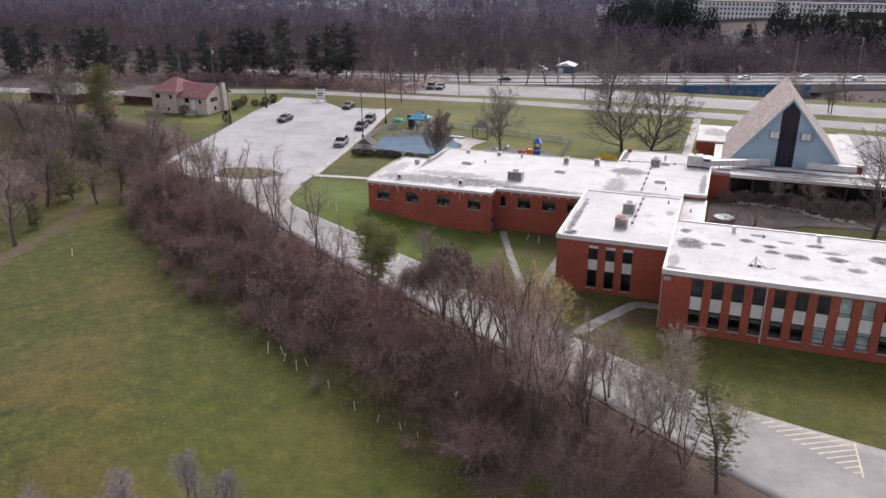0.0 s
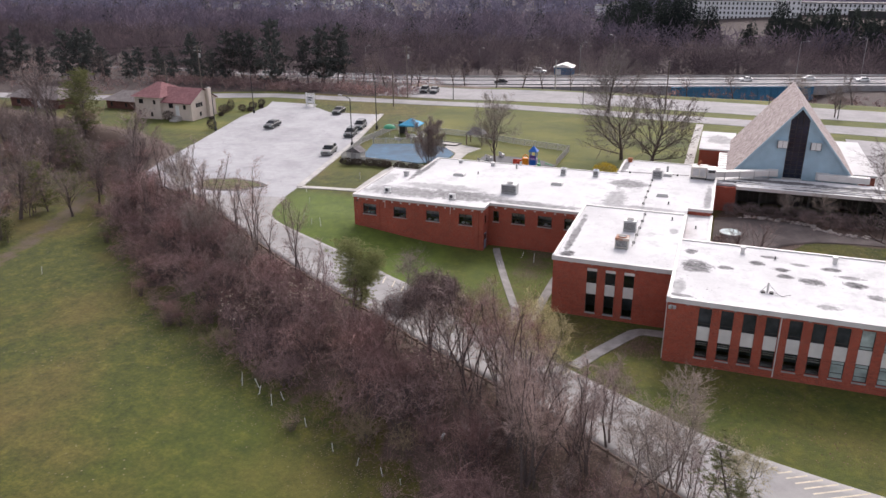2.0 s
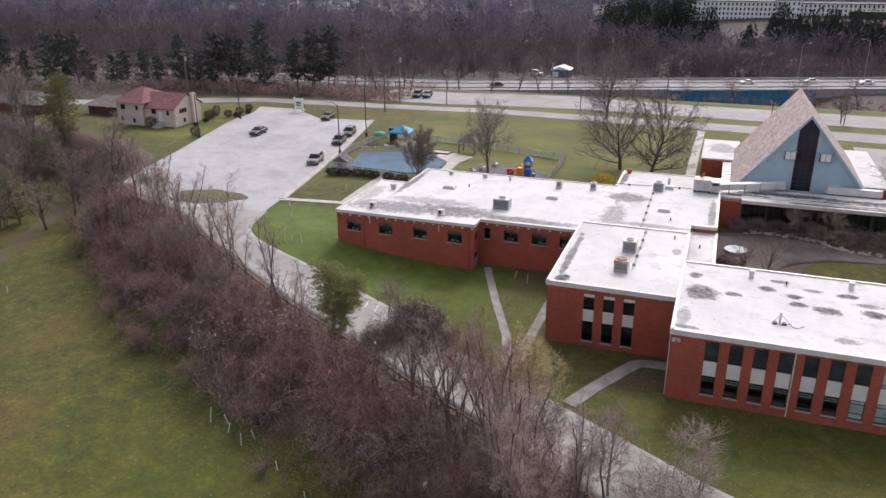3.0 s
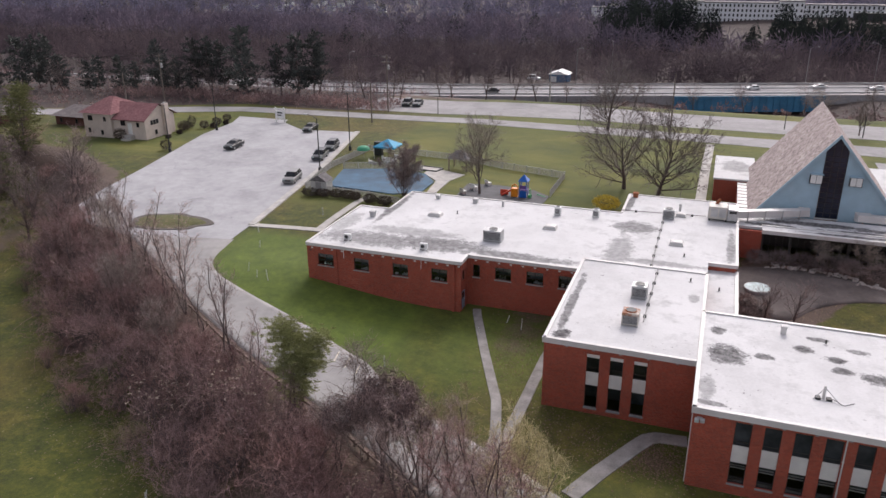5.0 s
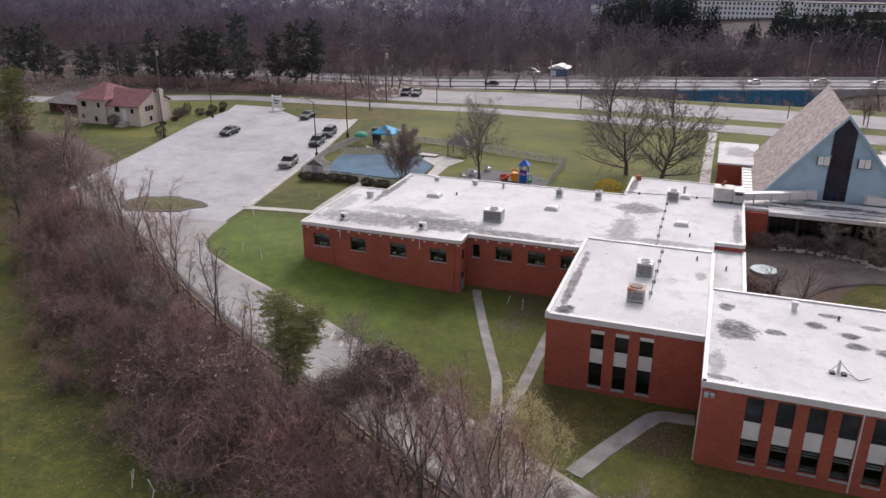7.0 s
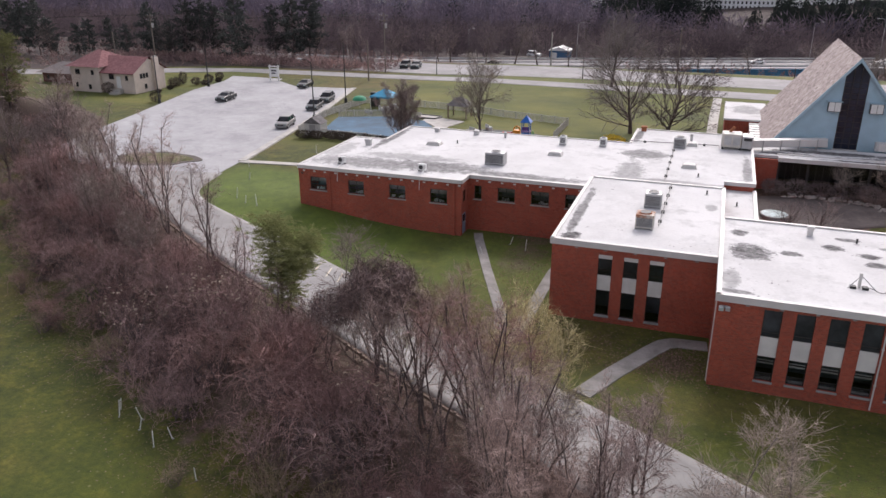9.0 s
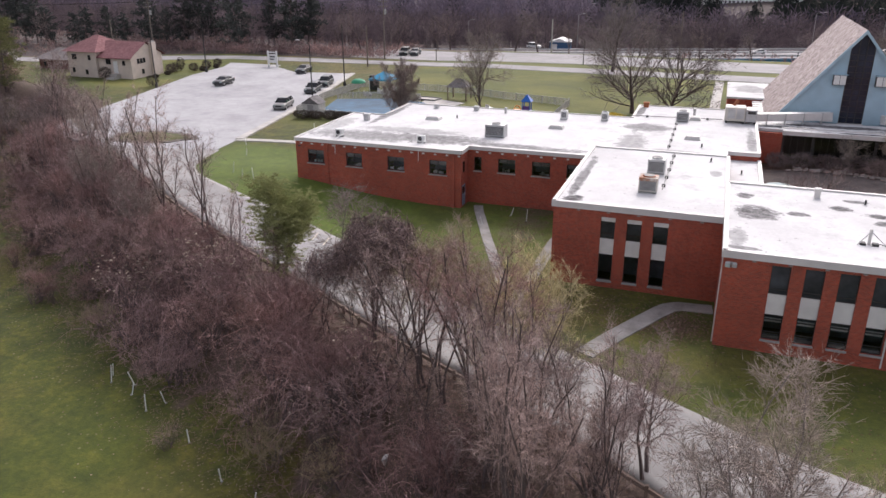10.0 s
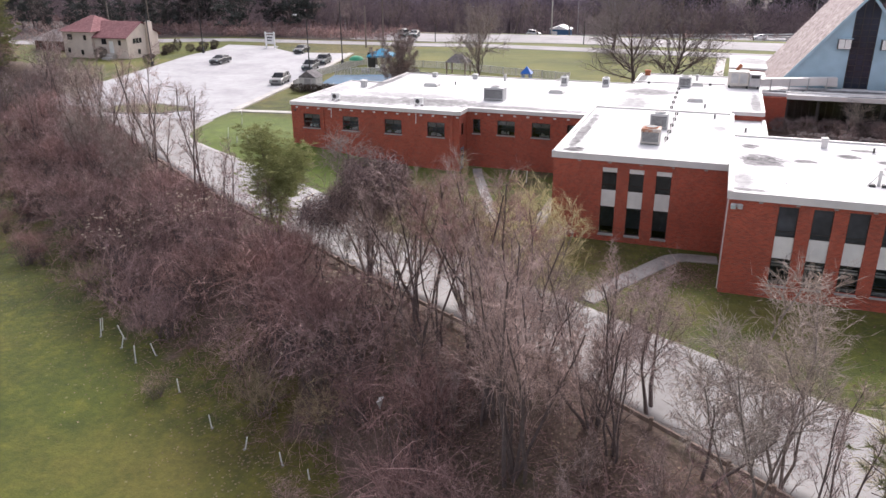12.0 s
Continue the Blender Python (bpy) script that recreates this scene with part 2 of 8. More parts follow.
def ground_mat():
    m, t, b, turf = grass_mat("turf_and_litter", [(0.031, 0.042, 0.003), (0.074, 0.083, 0.006), (0.142, 0.13, 0.015)], [(0.098, 0.076, 0.013), (0.152, 0.118, 0.026)], 0.5)
    p = coords(t)
    cover = t.nodes.new("ShaderNodeAttribute")
    cover.attribute_name = "cover"
    lush = t.nodes.new("ShaderNodeAttribute")
    lush.attribute_name = "lush"
    n, fine = fractal(t, p, 0.35, 6, 0.7), fractal(t, p, 6.0, 4, 0.75)
    litter = ramp(t, fine, [(0.25, (0.044, 0.03, 0.024)), (0.5, (0.1, 0.068, 0.053)), (0.75, (0.21, 0.148, 0.115))])
    # shade under trees and brush, put into the litter as a darker colour
    floor_shade = t.nodes.new("ShaderNodeAttribute")
    floor_shade.attribute_name = "floor_shade"
    litter = mixed(t, floor_shade.outputs["Fac"], litter, ramp(t, n, [(0.3, (0.034, 0.023, 0.021)), (0.7, (0.07, 0.048, 0.043))]))
    patch = ramp(t, n, [(0.55, grey(0.0)), (0.75, grey(0.6))])
    litter = mixed(t, patch, litter, (0.05, 0.06, 0.02))
    deep = ramp(t, fractal(t, p, 0.5, 6, 0.7), [(0.3, (0.06, 0.094, 0.008)), (0.7, (0.118, 0.164, 0.017))])
    deep = mixed(t, 0.4, deep, ramp(t, fine, [(0.25, grey(0.4)), (0.75, grey(1.0))]), "MULTIPLY")
    deep = mixed(t, 0.5, deep, ramp(t, fractal(t, p, 2.1, 6, 0.8), [(0.36, grey(0.6)), (0.52, grey(1.0)), (0.66, grey(1.3))]), "MULTIPLY")
    turf = mixed(t, lush.outputs["Fac"], turf, deep)
    meadow = t.nodes.new("ShaderNodeAttribute")
    meadow.attribute_name = "meadow"
    fresh = ramp(t, fractal(t, node(t, "ShaderNodeMapping", Vector=p, Scale=(0.5, 1.0, 1.0)).outputs[0], 0.13, 7, 0.72), [(0.34, (0.054, 0.072, 0.007)), (0.5, (0.094, 0.108, 0.012)), (0.64, (0.155, 0.146, 0.024))])
    fresh = mixed(t, 0.4, fresh, ramp(t, fine, [(0.25, grey(0.5)), (0.75, grey(1.0))]), "MULTIPLY")
    turf = mixed(t, meadow.outputs["Fac"], turf, fresh)
    edge = maths(t, "ADD", cover.outputs["Fac"], maths(t, "MULTIPLY", maths(t, "SUBTRACT", n, 0.5), 0.9))
    f = ramp(t, edge, [(0.38, grey(0.0)), (0.62, grey(1.0))])
    c = mixed(t, f, turf, litter)
    t.links.new(c, b.inputs["Base Color"])
    return m


def asphalt_mat(name, base, worn, track=None):
    m, t, b = nodes_of(name, 0.88)
    p = coords(t)
    big, mid, fine = fractal(t, p, 0.09, 5, 0.65), fractal(t, p, 0.8, 5, 0.7), fractal(t, p, 30.0, 2)
    c = ramp(t, big, [(0.3, base), (0.7, worn)])
    c = mixed(t, 0.35, c, ramp(t, mid, [(0.3, tuple(x * 0.8 for x in base)), (0.7, worn)]))
    warp = node(t, "ShaderNodeMapping", Vector=p, Scale=(1.0, 0.85, 1.0), Rotation=(0, 0, 0.35)).outputs[0]
    worn_in = ramp(t, fractal(t, warp, 0.22, 8, 0.72), [(0.36, grey(0.7)), (0.5, grey(0.94)), (0.62, grey(1.0))])
    c = mixed(t, 0.6, c, worn_in, "MULTIPLY")
    c = mixed(t, 0.25, c, ramp(t, fine, [(0.3, grey(0.6)), (0.7, grey(1.0))]), "MULTIPLY")
    if track is not None:
        # soft drifts, patched places and a few faint seams along the lot
        turned_p = node(t, "ShaderNodeMapping", Vector=p, Rotation=(0, 0, track)).outputs[0]
        lane = node(t, "ShaderNodeMapping", Vector=turned_p, Scale=(0.2, 0.14, 1.0)).outputs[0]
        c = mixed(t, 0.38, c, ramp(t, fractal(t, lane, 1.0, 6, 0.62), [(0.34, grey(0.66)), (0.5, grey(0.93)), (0.64, grey(1.06))]), "MULTIPLY")
        dirt = ramp(t, fractal(t, p, 0.34, 6, 0.7), [(0.6, grey(0.0)), (0.72, grey(0.45))])
        c = mixed(t, dirt, c, tuple(x * 0.55 for x in base))
        thin = node(t, "ShaderNodeMapping", Vector=turned_p, Scale=(0.3, 0.05, 1.0)).outputs[0]
        seam = ramp(t, fractal(t, thin, 1.0, 4, 0.55), [(0.492, grey(1.0)), (0.5, grey(0.72)), (0.508, grey(1.0))])
        c = mixed(t, ramp(t, big, [(0.45, grey(0.0)), (0.62, grey(0.55))]), c, mixed(t, 1.0, c, seam, "MULTIPLY"))
    t.links.new(c, b.inputs["Base Color"])
    bump(t, b, fine, 0.2, 0.01)
    return m


def brick_mat():
    m, t, b = nodes_of("red_brick", 0.85)
    g = t.nodes.new("ShaderNodeNewGeometry")
    p, nrm = node(t, "ShaderNodeSeparateXYZ", Vector=g.outputs["Position"]), node(t, "ShaderNodeSeparateXYZ", Vector=g.outputs["True Normal"])
    side = maths(t, "GREATER_THAN", maths(t, "ABSOLUTE", nrm.outputs[0]), 0.7)
    u = maths(t, "ADD", maths(t, "MULTIPLY", p.outputs[1], side), maths(t, "MULTIPLY", p.outputs[0], maths(t, "SUBTRACT", 1.0, side)))
    uv = node(t, "ShaderNodeCombineXYZ", X=u, Y=p.outputs[2])
    br = t.nodes.new("ShaderNodeTexBrick")
    t.links.new(uv.outputs[0], br.inputs["Vector"])
    for k, v in (("Scale", 1.0), ("Brick Width", 0.215), ("Row Height", 0.075), ("Mortar Size", 0.01), ("Bias", 0.1)):
        br.inputs[k].default_value = v
    br.inputs["Color1"].default_value = (0.44, 0.066, 0.03, 1)
    br.inputs["Color2"].default_value = (0.225, 0.034, 0.021, 1)
    br.inputs["Mortar"].default_value = (0.36, 0.155, 0.105, 1)
    big = fractal(t, g.outputs["Position"], 0.35, 5, 0.65)
    c = mixed(t, 0.55, br.outputs["Color"], ramp(t, big, [(0.3, grey(0.62)), (0.7, grey(1.15))]), "MULTIPLY")
    t.links.new(c, b.inputs["Base Color"])
    bump(t, b, br.outputs["Fac"], -0.4, 0.01)
    return m


def roof_mat(name, stains):
    """White coated membrane; stains are (x, y, radius x, radius y, strength) where water stands and dirt gathers."""
    m, t, b = nodes_of(name, 0.9)
    b.inputs["Specular IOR Level"].default_value = 0.15
    p = coords(t)
    s = node(t, "ShaderNodeSeparateXYZ", Vector=p)
    big, mid, fine = fractal(t, p, 0.12, 6, 0.65), fractal(t, p, 0.9, 6, 0.72), fractal(t, p, 5.0, 4, 0.7)
    c = ramp(t, big, [(0.25, (0.5, 0.494, 0.492)), (0.5, (0.625, 0.62, 0.616)), (0.8, (0.69, 0.685, 0.68))])
    c = mixed(t, 0.35, c, ramp(t, fine, [(0.3, grey(0.78)), (0.6, grey(1.0))]), "MULTIPLY")
    total = ramp(t, mid, [(0.6, grey(0.0)), (0.8, grey(0.4))])
    mottle = ramp(t, fractal(t, p, 1.7, 7, 0.75), [(0.4, grey(1.0)), (0.68, grey(0.55))])
    for x, y, rx, ry, k in stains:
        dx = maths(t, "DIVIDE", maths(t, "SUBTRACT", s.outputs[0], x), rx)
        dy = maths(t, "DIVIDE", maths(t, "SUBTRACT", s.outputs[1], y), ry)
        d = maths(t, "SQRT", maths(t, "ADD", maths(t, "MULTIPLY", dx, dx), maths(t, "MULTIPLY", dy, dy)))
        d = maths(t, "ADD", maths(t, "MULTIPLY", d, 0.8), maths(t, "ADD", maths(t, "MULTIPLY", maths(t, "SUBTRACT", mid, 0.5), 1.9), maths(t, "MULTIPLY", maths(t, "SUBTRACT", fine, 0.5), 0.9)))
        f = maths(t, "MULTIPLY", ramp(t, d, [(0.6, grey(min(1.0, k * 1.1))), (0.85, grey(k * 0.75)), (1.15, grey(0.0))]), mottle)
        total = maths(t, "MAXIMUM", total, f)
    # faint washed drifts, and small dark specks of moss where dirt has lodged
    drift = maths(t, "MULTIPLY", ramp(t, fractal(t, p, 0.42, 7, 0.72), [(0.5, grey(0.0)), (0.72, grey(0.4))]), ramp(t, big, [(0.42, grey(0.25)), (0.62, grey(1.0))]))
    total = maths(t, "MAXIMUM", total, drift)
    specks = maths(t, "MULTIPLY", ramp(t, fractal(t, p, 2.6, 3, 0.6), [(0.66, grey(0.0)), (0.7, grey(0.75))]), ramp(t, fractal(t, p, 0.16, 3), [(0.5, grey(0.0)), (0.6, grey(1.0))]))
    total = maths(t, "MAXIMUM", total, specks)
    c = mixed(t, total, c, (0.04, 0.037, 0.039))
    seam = maths(t, "ABSOLUTE", maths(t, "SUBTRACT", maths(t, "FRACT", maths(t, "DIVIDE", s.outputs[1], 2.1)), 0.5))
    c = mixed(t, maths(t, "MULTIPLY", maths(t, "LESS_THAN", seam, 0.015), 0.12), c, (0.4, 0.4, 0.41))
    t.links.new(c, b.inputs["Base Color"])
    bump(t, b, mid, 0.35, 0.04)
    return m


def shingle_mat(name, colours):
    m, t, b = nodes_of(name, 0.92)
    p = local(t)
    v = node(t, "ShaderNodeTexVoronoi", Vector=p, Scale=3.2)
    big = fractal(t, p, 0.4, 4)
    c = ramp(t, v.outputs["Color"], [(0.1, colours[0]), (0.5, colours[1]), (0.9, colours[2])])
    c = mixed(t, 0.5, c, ramp(t, big, [(0.3, grey(0.75)), (0.7, grey(1.1))]), "MULTIPLY")
    t.links.new(c, b.inputs["Base Color"])
    bump(t, b, v.outputs["Distance"], 0.3, 0.02)
    return m


def rusty_mat():
    m, t, b = nodes_of("rust_stained_paint", 0.7)
    p = local(t)
    n, fine = fractal(t, p, 1.6, 5, 0.7), fractal(t, p, 14.0, 3)
    c = mixed(t, ramp(t, n, [(0.42, grey(0.0)), (0.56, grey(1.0))]), (0.5, 0.46, 0.41), ramp(t, fine, [(0.3, (0.2, 0.075, 0.035)), (0.7, (0.38, 0.16, 0.08))]))
    t.links.new(c, b.inputs["Base Color"])
    bump(t, b, fine, 0.2, 0.01)
    return m


M = {}
M["ground"] = ground_mat()
M["lot"] = asphalt_mat("weathered_lot_asphalt", (0.335, 0.332, 0.342), (0.46, 0.456, 0.466), -0.6)
M["drive"] = asphalt_mat("driveway_asphalt", (0.285, 0.274, 0.266), (0.4, 0.386, 0.374), 1.0)
M["road"] = asphalt_mat("road_asphalt", (0.26, 0.25, 0.25), (0.38, 0.366, 0.366), 1.5)
M["concrete"] = plain("concrete", (0.42, 0.4, 0.37), 0.9, vary=0.25, scale=0.8, grain=12, in_object=False)
M["path"] = plain("weathered_path_concrete", (0.25, 0.235, 0.222), 0.92, vary=0.4, scale=0.7, grain=9, in_object=False)
M["court"] = plain("grey_brown_paving", (0.108, 0.089, 0.084), 0.92, vary=0.5, scale=0.45, grain=7, in_object=False)
M["rock"] = plain("pale_field_stone", (0.36, 0.32, 0.29), 0.9, vary=0.4, scale=2.0, grain=14, in_object=False)
M["leaf_strewn"] = twig_mat("dead_leaves", (0.1, 0.062, 0.042), (0.3, 0.22, 0.15))
M["line"] = plain("worn_line_paint", (0.62, 0.55, 0.42), 0.8, vary=0.3, scale=2.0, in_object=False)
M["brick"] = brick_mat()
M["roof_near"] = roof_mat("white_roof_near", [(-0.6, 77.8, 1.25, 1.35, 0.85), (2.0, 78.4, 0.6, 0.4, 0.8), (-1.3, 81.8, 0.5, 0.6, 0.8), (4.8, 80.6, 0.7, 0.6, 0.9), (7.0, 79.6, 0.7, 0.4, 0.9),
                                              (7.2, 77.9, 0.7, 0.45, 0.8), (9.6, 77.4, 1.0, 0.75, 0.85), (14.5, 75.5, 0.8, 0.6, 0.75), (6.0, 82.6, 0.8, 0.35, 0.8), (11.5, 81.2, 0.8, 0.5, 0.95),
                                              (13.2, 77.8, 0.8, 0.6, 0.9), (10.4, 72.0, 0.8, 0.5, 0.6), (17.5, 79.0, 1.3, 1.0, 0.9),
                                              (18.5, 76.0, 1.1, 0.7, 0.85), (8.6, 81.4, 0.8, 0.35, 0.7), (13.0, 79.5, 1.2, 0.4, 0.7), (-1.9, 72.5, 0.5, 1.5, 0.45), (-1.7, 70.5, 1.0, 0.3, 0.7)])
M["roof_mid"] = roof_mat("white_roof_middle", [(-13.5, 83.0, 0.35, 6.0, 0.75), (-13.2, 77.2, 0.7, 0.8, 0.9), (-3.5, 87.5, 0.4, 0.8, 0.5)])
M["roof_far"] = roof_mat("white_roof_far", [(-37.5, 93.5, 6.0, 1.8, 0.62), (-30.0, 94.2, 4.6, 1.9, 0.72), (-22.0, 93.6, 6.0, 0.9, 0.7), (-34.0, 97.0, 5.0, 1.2, 0.45), (-10.8, 106.5, 2.2, 1.8, 0.7),
                                            (-11.5, 98.5, 1.2, 4.5, 0.5), (-39.6, 105.0, 0.5, 5.0, 0.75), (-8.0, 96.5, 5.0, 0.6, 0.5), (-12.4, 115.5, 0.4, 3.0, 0.8),
                                            (-0.5, 103.0, 0.4, 5.0, 0.6), (-42.5, 97.5, 1.0, 3.0, 0.4)])
M["roof_dirty"] = roof_mat("white_roof_leaf_strewn", [(9.0, 115.6, 6.0, 0.7, 0.95), (20.0, 115.2, 8.0, 0.8, 0.95), (4.0, 113.8, 2.6, 0.6, 0.95), (14.0, 112.5, 6.0, 0.35, 0.9), (15.0, 114.0, 5.0, 0.35, 0.85), (24.0, 113.4, 4.0, 0.4, 0.9), (0.0, 141.0, 2.0, 3.0, 0.5)])
M["fascia"] = plain("white_metal_edge", (0.6, 0.58, 0.56), 0.5, vary=0.12, scale=0.6, in_object=False)
M["panel"] = plain("white_spandrel_panel", (0.66, 0.65, 0.62), 0.6, vary=0.14, scale=0.9, in_object=False)
M["glass"] = glass("dark_window_glass")
M["dim_glass"] = glass("grey_window_glass", (0.022, 0.025, 0.029), 0.15)
M["clear"] = clear_glass("window_glass")
M["chapel_glass"] = glass("dark_blue_leaded_glass", (0.012, 0.015, 0.026), 0.25)
M["pale_glass"] = glass("blind_behind_glass", (0.2, 0.24, 0.23), 0.15)
M["frame"] = plain("dark_bronze_frame", (0.03, 0.028, 0.028), 0.5, vary=0.2)
M["sill"] = plain("grey_stone_sill", (0.3, 0.29, 0.28), 0.85)
M["blue_siding"] = plain("pale_blue_siding", (0.35, 0.49, 0.575), 0.75, vary=0.12, scale=0.7, in_object=False)
M["shingle"] = shingle_mat("grey_brown_shingles", [(0.2, 0.155, 0.15), (0.34, 0.28, 0.265), (0.48, 0.41, 0.39)])
M["red_shingle"] = shingle_mat("red_roof_shingles", [(0.16, 0.065, 0.068), (0.2, 0.085, 0.09), (0.25, 0.115, 0.12)])
M["brown_shingle"] = shingle_mat("grey_brown_house_shingles", [(0.14, 0.12, 0.115), (0.19, 0.165, 0.16), (0.24, 0.21, 0.2)])
M["grey_shingle"] = shingle_mat("grey_roof_shingles", [(0.1, 0.095, 0.095), (0.14, 0.13, 0.13), (0.18, 0.17, 0.17)])
M["dim_brick"] = plain("dark_brown_brick", (0.12, 0.05, 0.04), 0.9, vary=0.35, scale=1.2, grain=14, in_object=False)
M["stucco"] = plain("cream_stucco", (0.6, 0.515, 0.45), 0.9, vary=0.12, scale=0.8, in_object=False)
M["white_wall"] = plain("white_masonry", (0.84, 0.84, 0.84), 0.7, vary=0.04, scale=0.1, in_object=False)
M["white"] = plain("white_paint", (0.72, 0.72, 0.7), 0.6, vary=0.1)
M["steel"] = plain("grey_galvanised_steel", (0.42, 0.42, 0.42), 0.45, 0.3, vary=0.2, scale=1.5)
M["beige"] = plain("beige_equipment_paint", (0.5, 0.47, 0.42), 0.55, vary=0.15, scale=1.5)
M["coil"] = plain("dark_coil_fins", (0.09, 0.09, 0.092), 0.6, 0.2, vary=0.3, scale=6.0)
M["rust"] = plain("rust", (0.32, 0.11, 0.05), 0.9, vary=0.4, scale=3.0)
M["dark"] = plain("dark_paint", (0.03, 0.03, 0.03), 0.6, vary=0.25)
# dim blue-green that imitates unlit rooms and reflections in the panes
M["room"] = plain("dim_teal_backing", (0.11, 0.15, 0.165), 0.8, vary=0.4, scale=1.5)
M["pole_wood"] = plain("weathered_pole_wood", (0.17, 0.14, 0.12), 0.9, vary=0.25, scale=2.0)
M["rail_wood"] = plain("weathered_rail_wood", (0.2, 0.15, 0.12), 0.9, vary=0.3, scale=1.2, in_object=False)
M["fence"] = plain("grey_white_fence", (0.5, 0.49, 0.46), 0.7, vary=0.2)
M["blue_mat"] = plain("blue_play_surface", (0.03, 0.088, 0.15), 0.8, vary=0.5, scale=0.35, grain=6, in_object=False)
M["girder"] = plain("blue_bridge_paint", (0.04, 0.17, 0.29), 0.6, vary=0.25, scale=0.4, in_object=False)
M["door_blue"] = plain("grey_blue_door", (0.2, 0.27, 0.38), 0.5)
M["rubber"] = plain("dark_rubber_mat", (0.1, 0.1, 0.105), 0.9, vary=0.3, scale=0.6, grain=8, in_object=False)
M["twig"] = twig_mat("purple_brown_twigs", (0.1, 0.061, 0.058), (0.49, 0.335, 0.32))
M["twig_dark"] = twig_mat("dark_grey_twigs", (0.09, 0.072, 0.067), (0.37, 0.3, 0.283))
M["twig_grey"] = twig_mat("grey_olive_twigs", (0.12, 0.1, 0.085), (0.36, 0.31, 0.27))
M["twig_oak"] = twig_mat("grey_oak_twigs", (0.085, 0.074, 0.07), (0.27, 0.236, 0.222))
M["twig_light"] = twig_mat("light_grey_brown_twigs", (0.14, 0.102, 0.094), (0.5, 0.382, 0.35))
M["bark_brown"] = plain("brown_bark", (0.17, 0.13, 0.118), 0.95, vary=0.35, scale=3.0, grain=18)
M["twig_black"] = twig_mat("dark_brown_twigs", (0.035, 0.027, 0.026), (0.13, 0.1, 0.095))
M["twig_red"] = twig_mat("reddish_twigs", (0.09, 0.05, 0.046), (0.42, 0.262, 0.245))
M["vine"] = twig_mat("dark_red_brown_vines", (0.06, 0.042, 0.04), (0.27, 0.19, 0.182))
M["twig_lilac"] = twig_mat("grey_lilac_twigs", (0.13, 0.115, 0.125), (0.42, 0.38, 0.4))
M["twig_pale"] = twig_mat("pale_tan_twigs", (0.14, 0.115, 0.1), (0.43, 0.365, 0.32))
M["twig_green"] = twig_mat("olive_twigs", (0.24, 0.21, 0.12), (0.62, 0.56, 0.33))
M["bark"] = plain("dark_bark", (0.11, 0.085, 0.08), 0.95, vary=0.35, scale=3.0, grain=18)
M["bark_pale"] = plain("grey_bark", (0.2, 0.17, 0.15), 0.95, vary=0.3, scale=3.0, grain=18)
M["needle"] = twig_mat("pine_needles", (0.2, 0.235, 0.085), (0.5, 0.55, 0.25), thin=0.5)
M["spruce"] = twig_mat("dark_pine_needles", (0.034, 0.04, 0.04), (0.095, 0.105, 0.094))
M["needle_dark"] = twig_mat("dull_olive_needles", (0.068, 0.077, 0.03), (0.21, 0.218, 0.095), thin=0.4)
M["rusty_paint"] = rusty_mat()
M["hedge"] = twig_mat("dark_brown_hedge", (0.03, 0.024, 0.018), (0.085, 0.06, 0.045))
M["yellow_bush"] = twig_mat("yellow_blossom", (0.42, 0.3, 0.015), (0.72, 0.55, 0.05))
M["leaf_dry"] = twig_mat("dry_pale_leaves", (0.36, 0.3, 0.22), (0.62, 0.55, 0.46), thin=0.4)
M["twig_olive"] = twig_mat("olive_brown_twigs", (0.13, 0.105, 0.065), (0.42, 0.34, 0.22))

# ---- the ground ----
RAIL = [(70, 8), (25, 36), (6, 46.4), (1.2, 49.6), (-10, 56.8), (-23.5, 64.1), (-29.8, 68.0), (-44.5, 75.3), (-55, 81.7), (-68, 91.2), (-86, 103), (-96, 118), (-112, 127), (-160, 138), (-400, 170)]


def off_rail(x, y):
    """Distance from the line of the guard rail, positive on the field's side."""
    best, sign = np.full(np.shape(x), 1e9), np.ones(np.shape(x))
    for (ax, ay), (bx, by) in zip(RAIL, RAIL[1:]):
        dx, dy = bx - ax, by - ay
        s = np.clip(((x - ax) * dx + (y - ay) * dy) / (dx * dx + dy * dy), 0, 1)
        d = np.hypot(x - ax - s * dx, y - ay - s * dy)
        side = dx * (y - ay) - dy * (x - ax)
        sign = np.where(d < best, np.where(side > 0, 1.0, -1.0), sign)
        best = np.minimum(best, d)
    return best * sign


def ground_z(x, y):
    x, y = np.asarray(x, float), np.asarray(y, float)
    s = smooth(-57, -28, x)
    front = 1.36 * (1 - s) + 0.2 * s + 0.85 * np.exp(-((x + 45) / 9) ** 2 - ((y - 91) / 6) ** 2)
    w = smooth(96, 112, y) * smooth(-62, -50, x)
    z = front * (1 - w) + 1.6 * w
    z = z + 0.35 * smooth(160, 178, y)
    z = z - 10.4 * smooth(198, 236, y) - 5.8 * smooth(296, 340, y) - 6 * smooth(400, 700, y) + 190 * smooth(1100, 2600, y)
    z = z + 17 * np.exp(-((x - 70) / 160) ** 2 - ((y - 610) / 110) ** 2)
    z = z - 4.6 * np.exp(-((x - 6) / 24) ** 4) * smooth(232, 256, y) * (1 - smooth(284, 296, y))
    d = off_rail(x, y)
    e = smooth(0.8, 10.5, d) * (1 - smooth(150, 200, y))
    field = -4.3 - 1.2 * smooth(-45, -85, x) + 0.25 * np.sin(x * 0.11 + 1) * np.cos(y * 0.13)
    return z * (1 - e) + field * e


def gz(x, y):
    return float(ground_z(x, y))


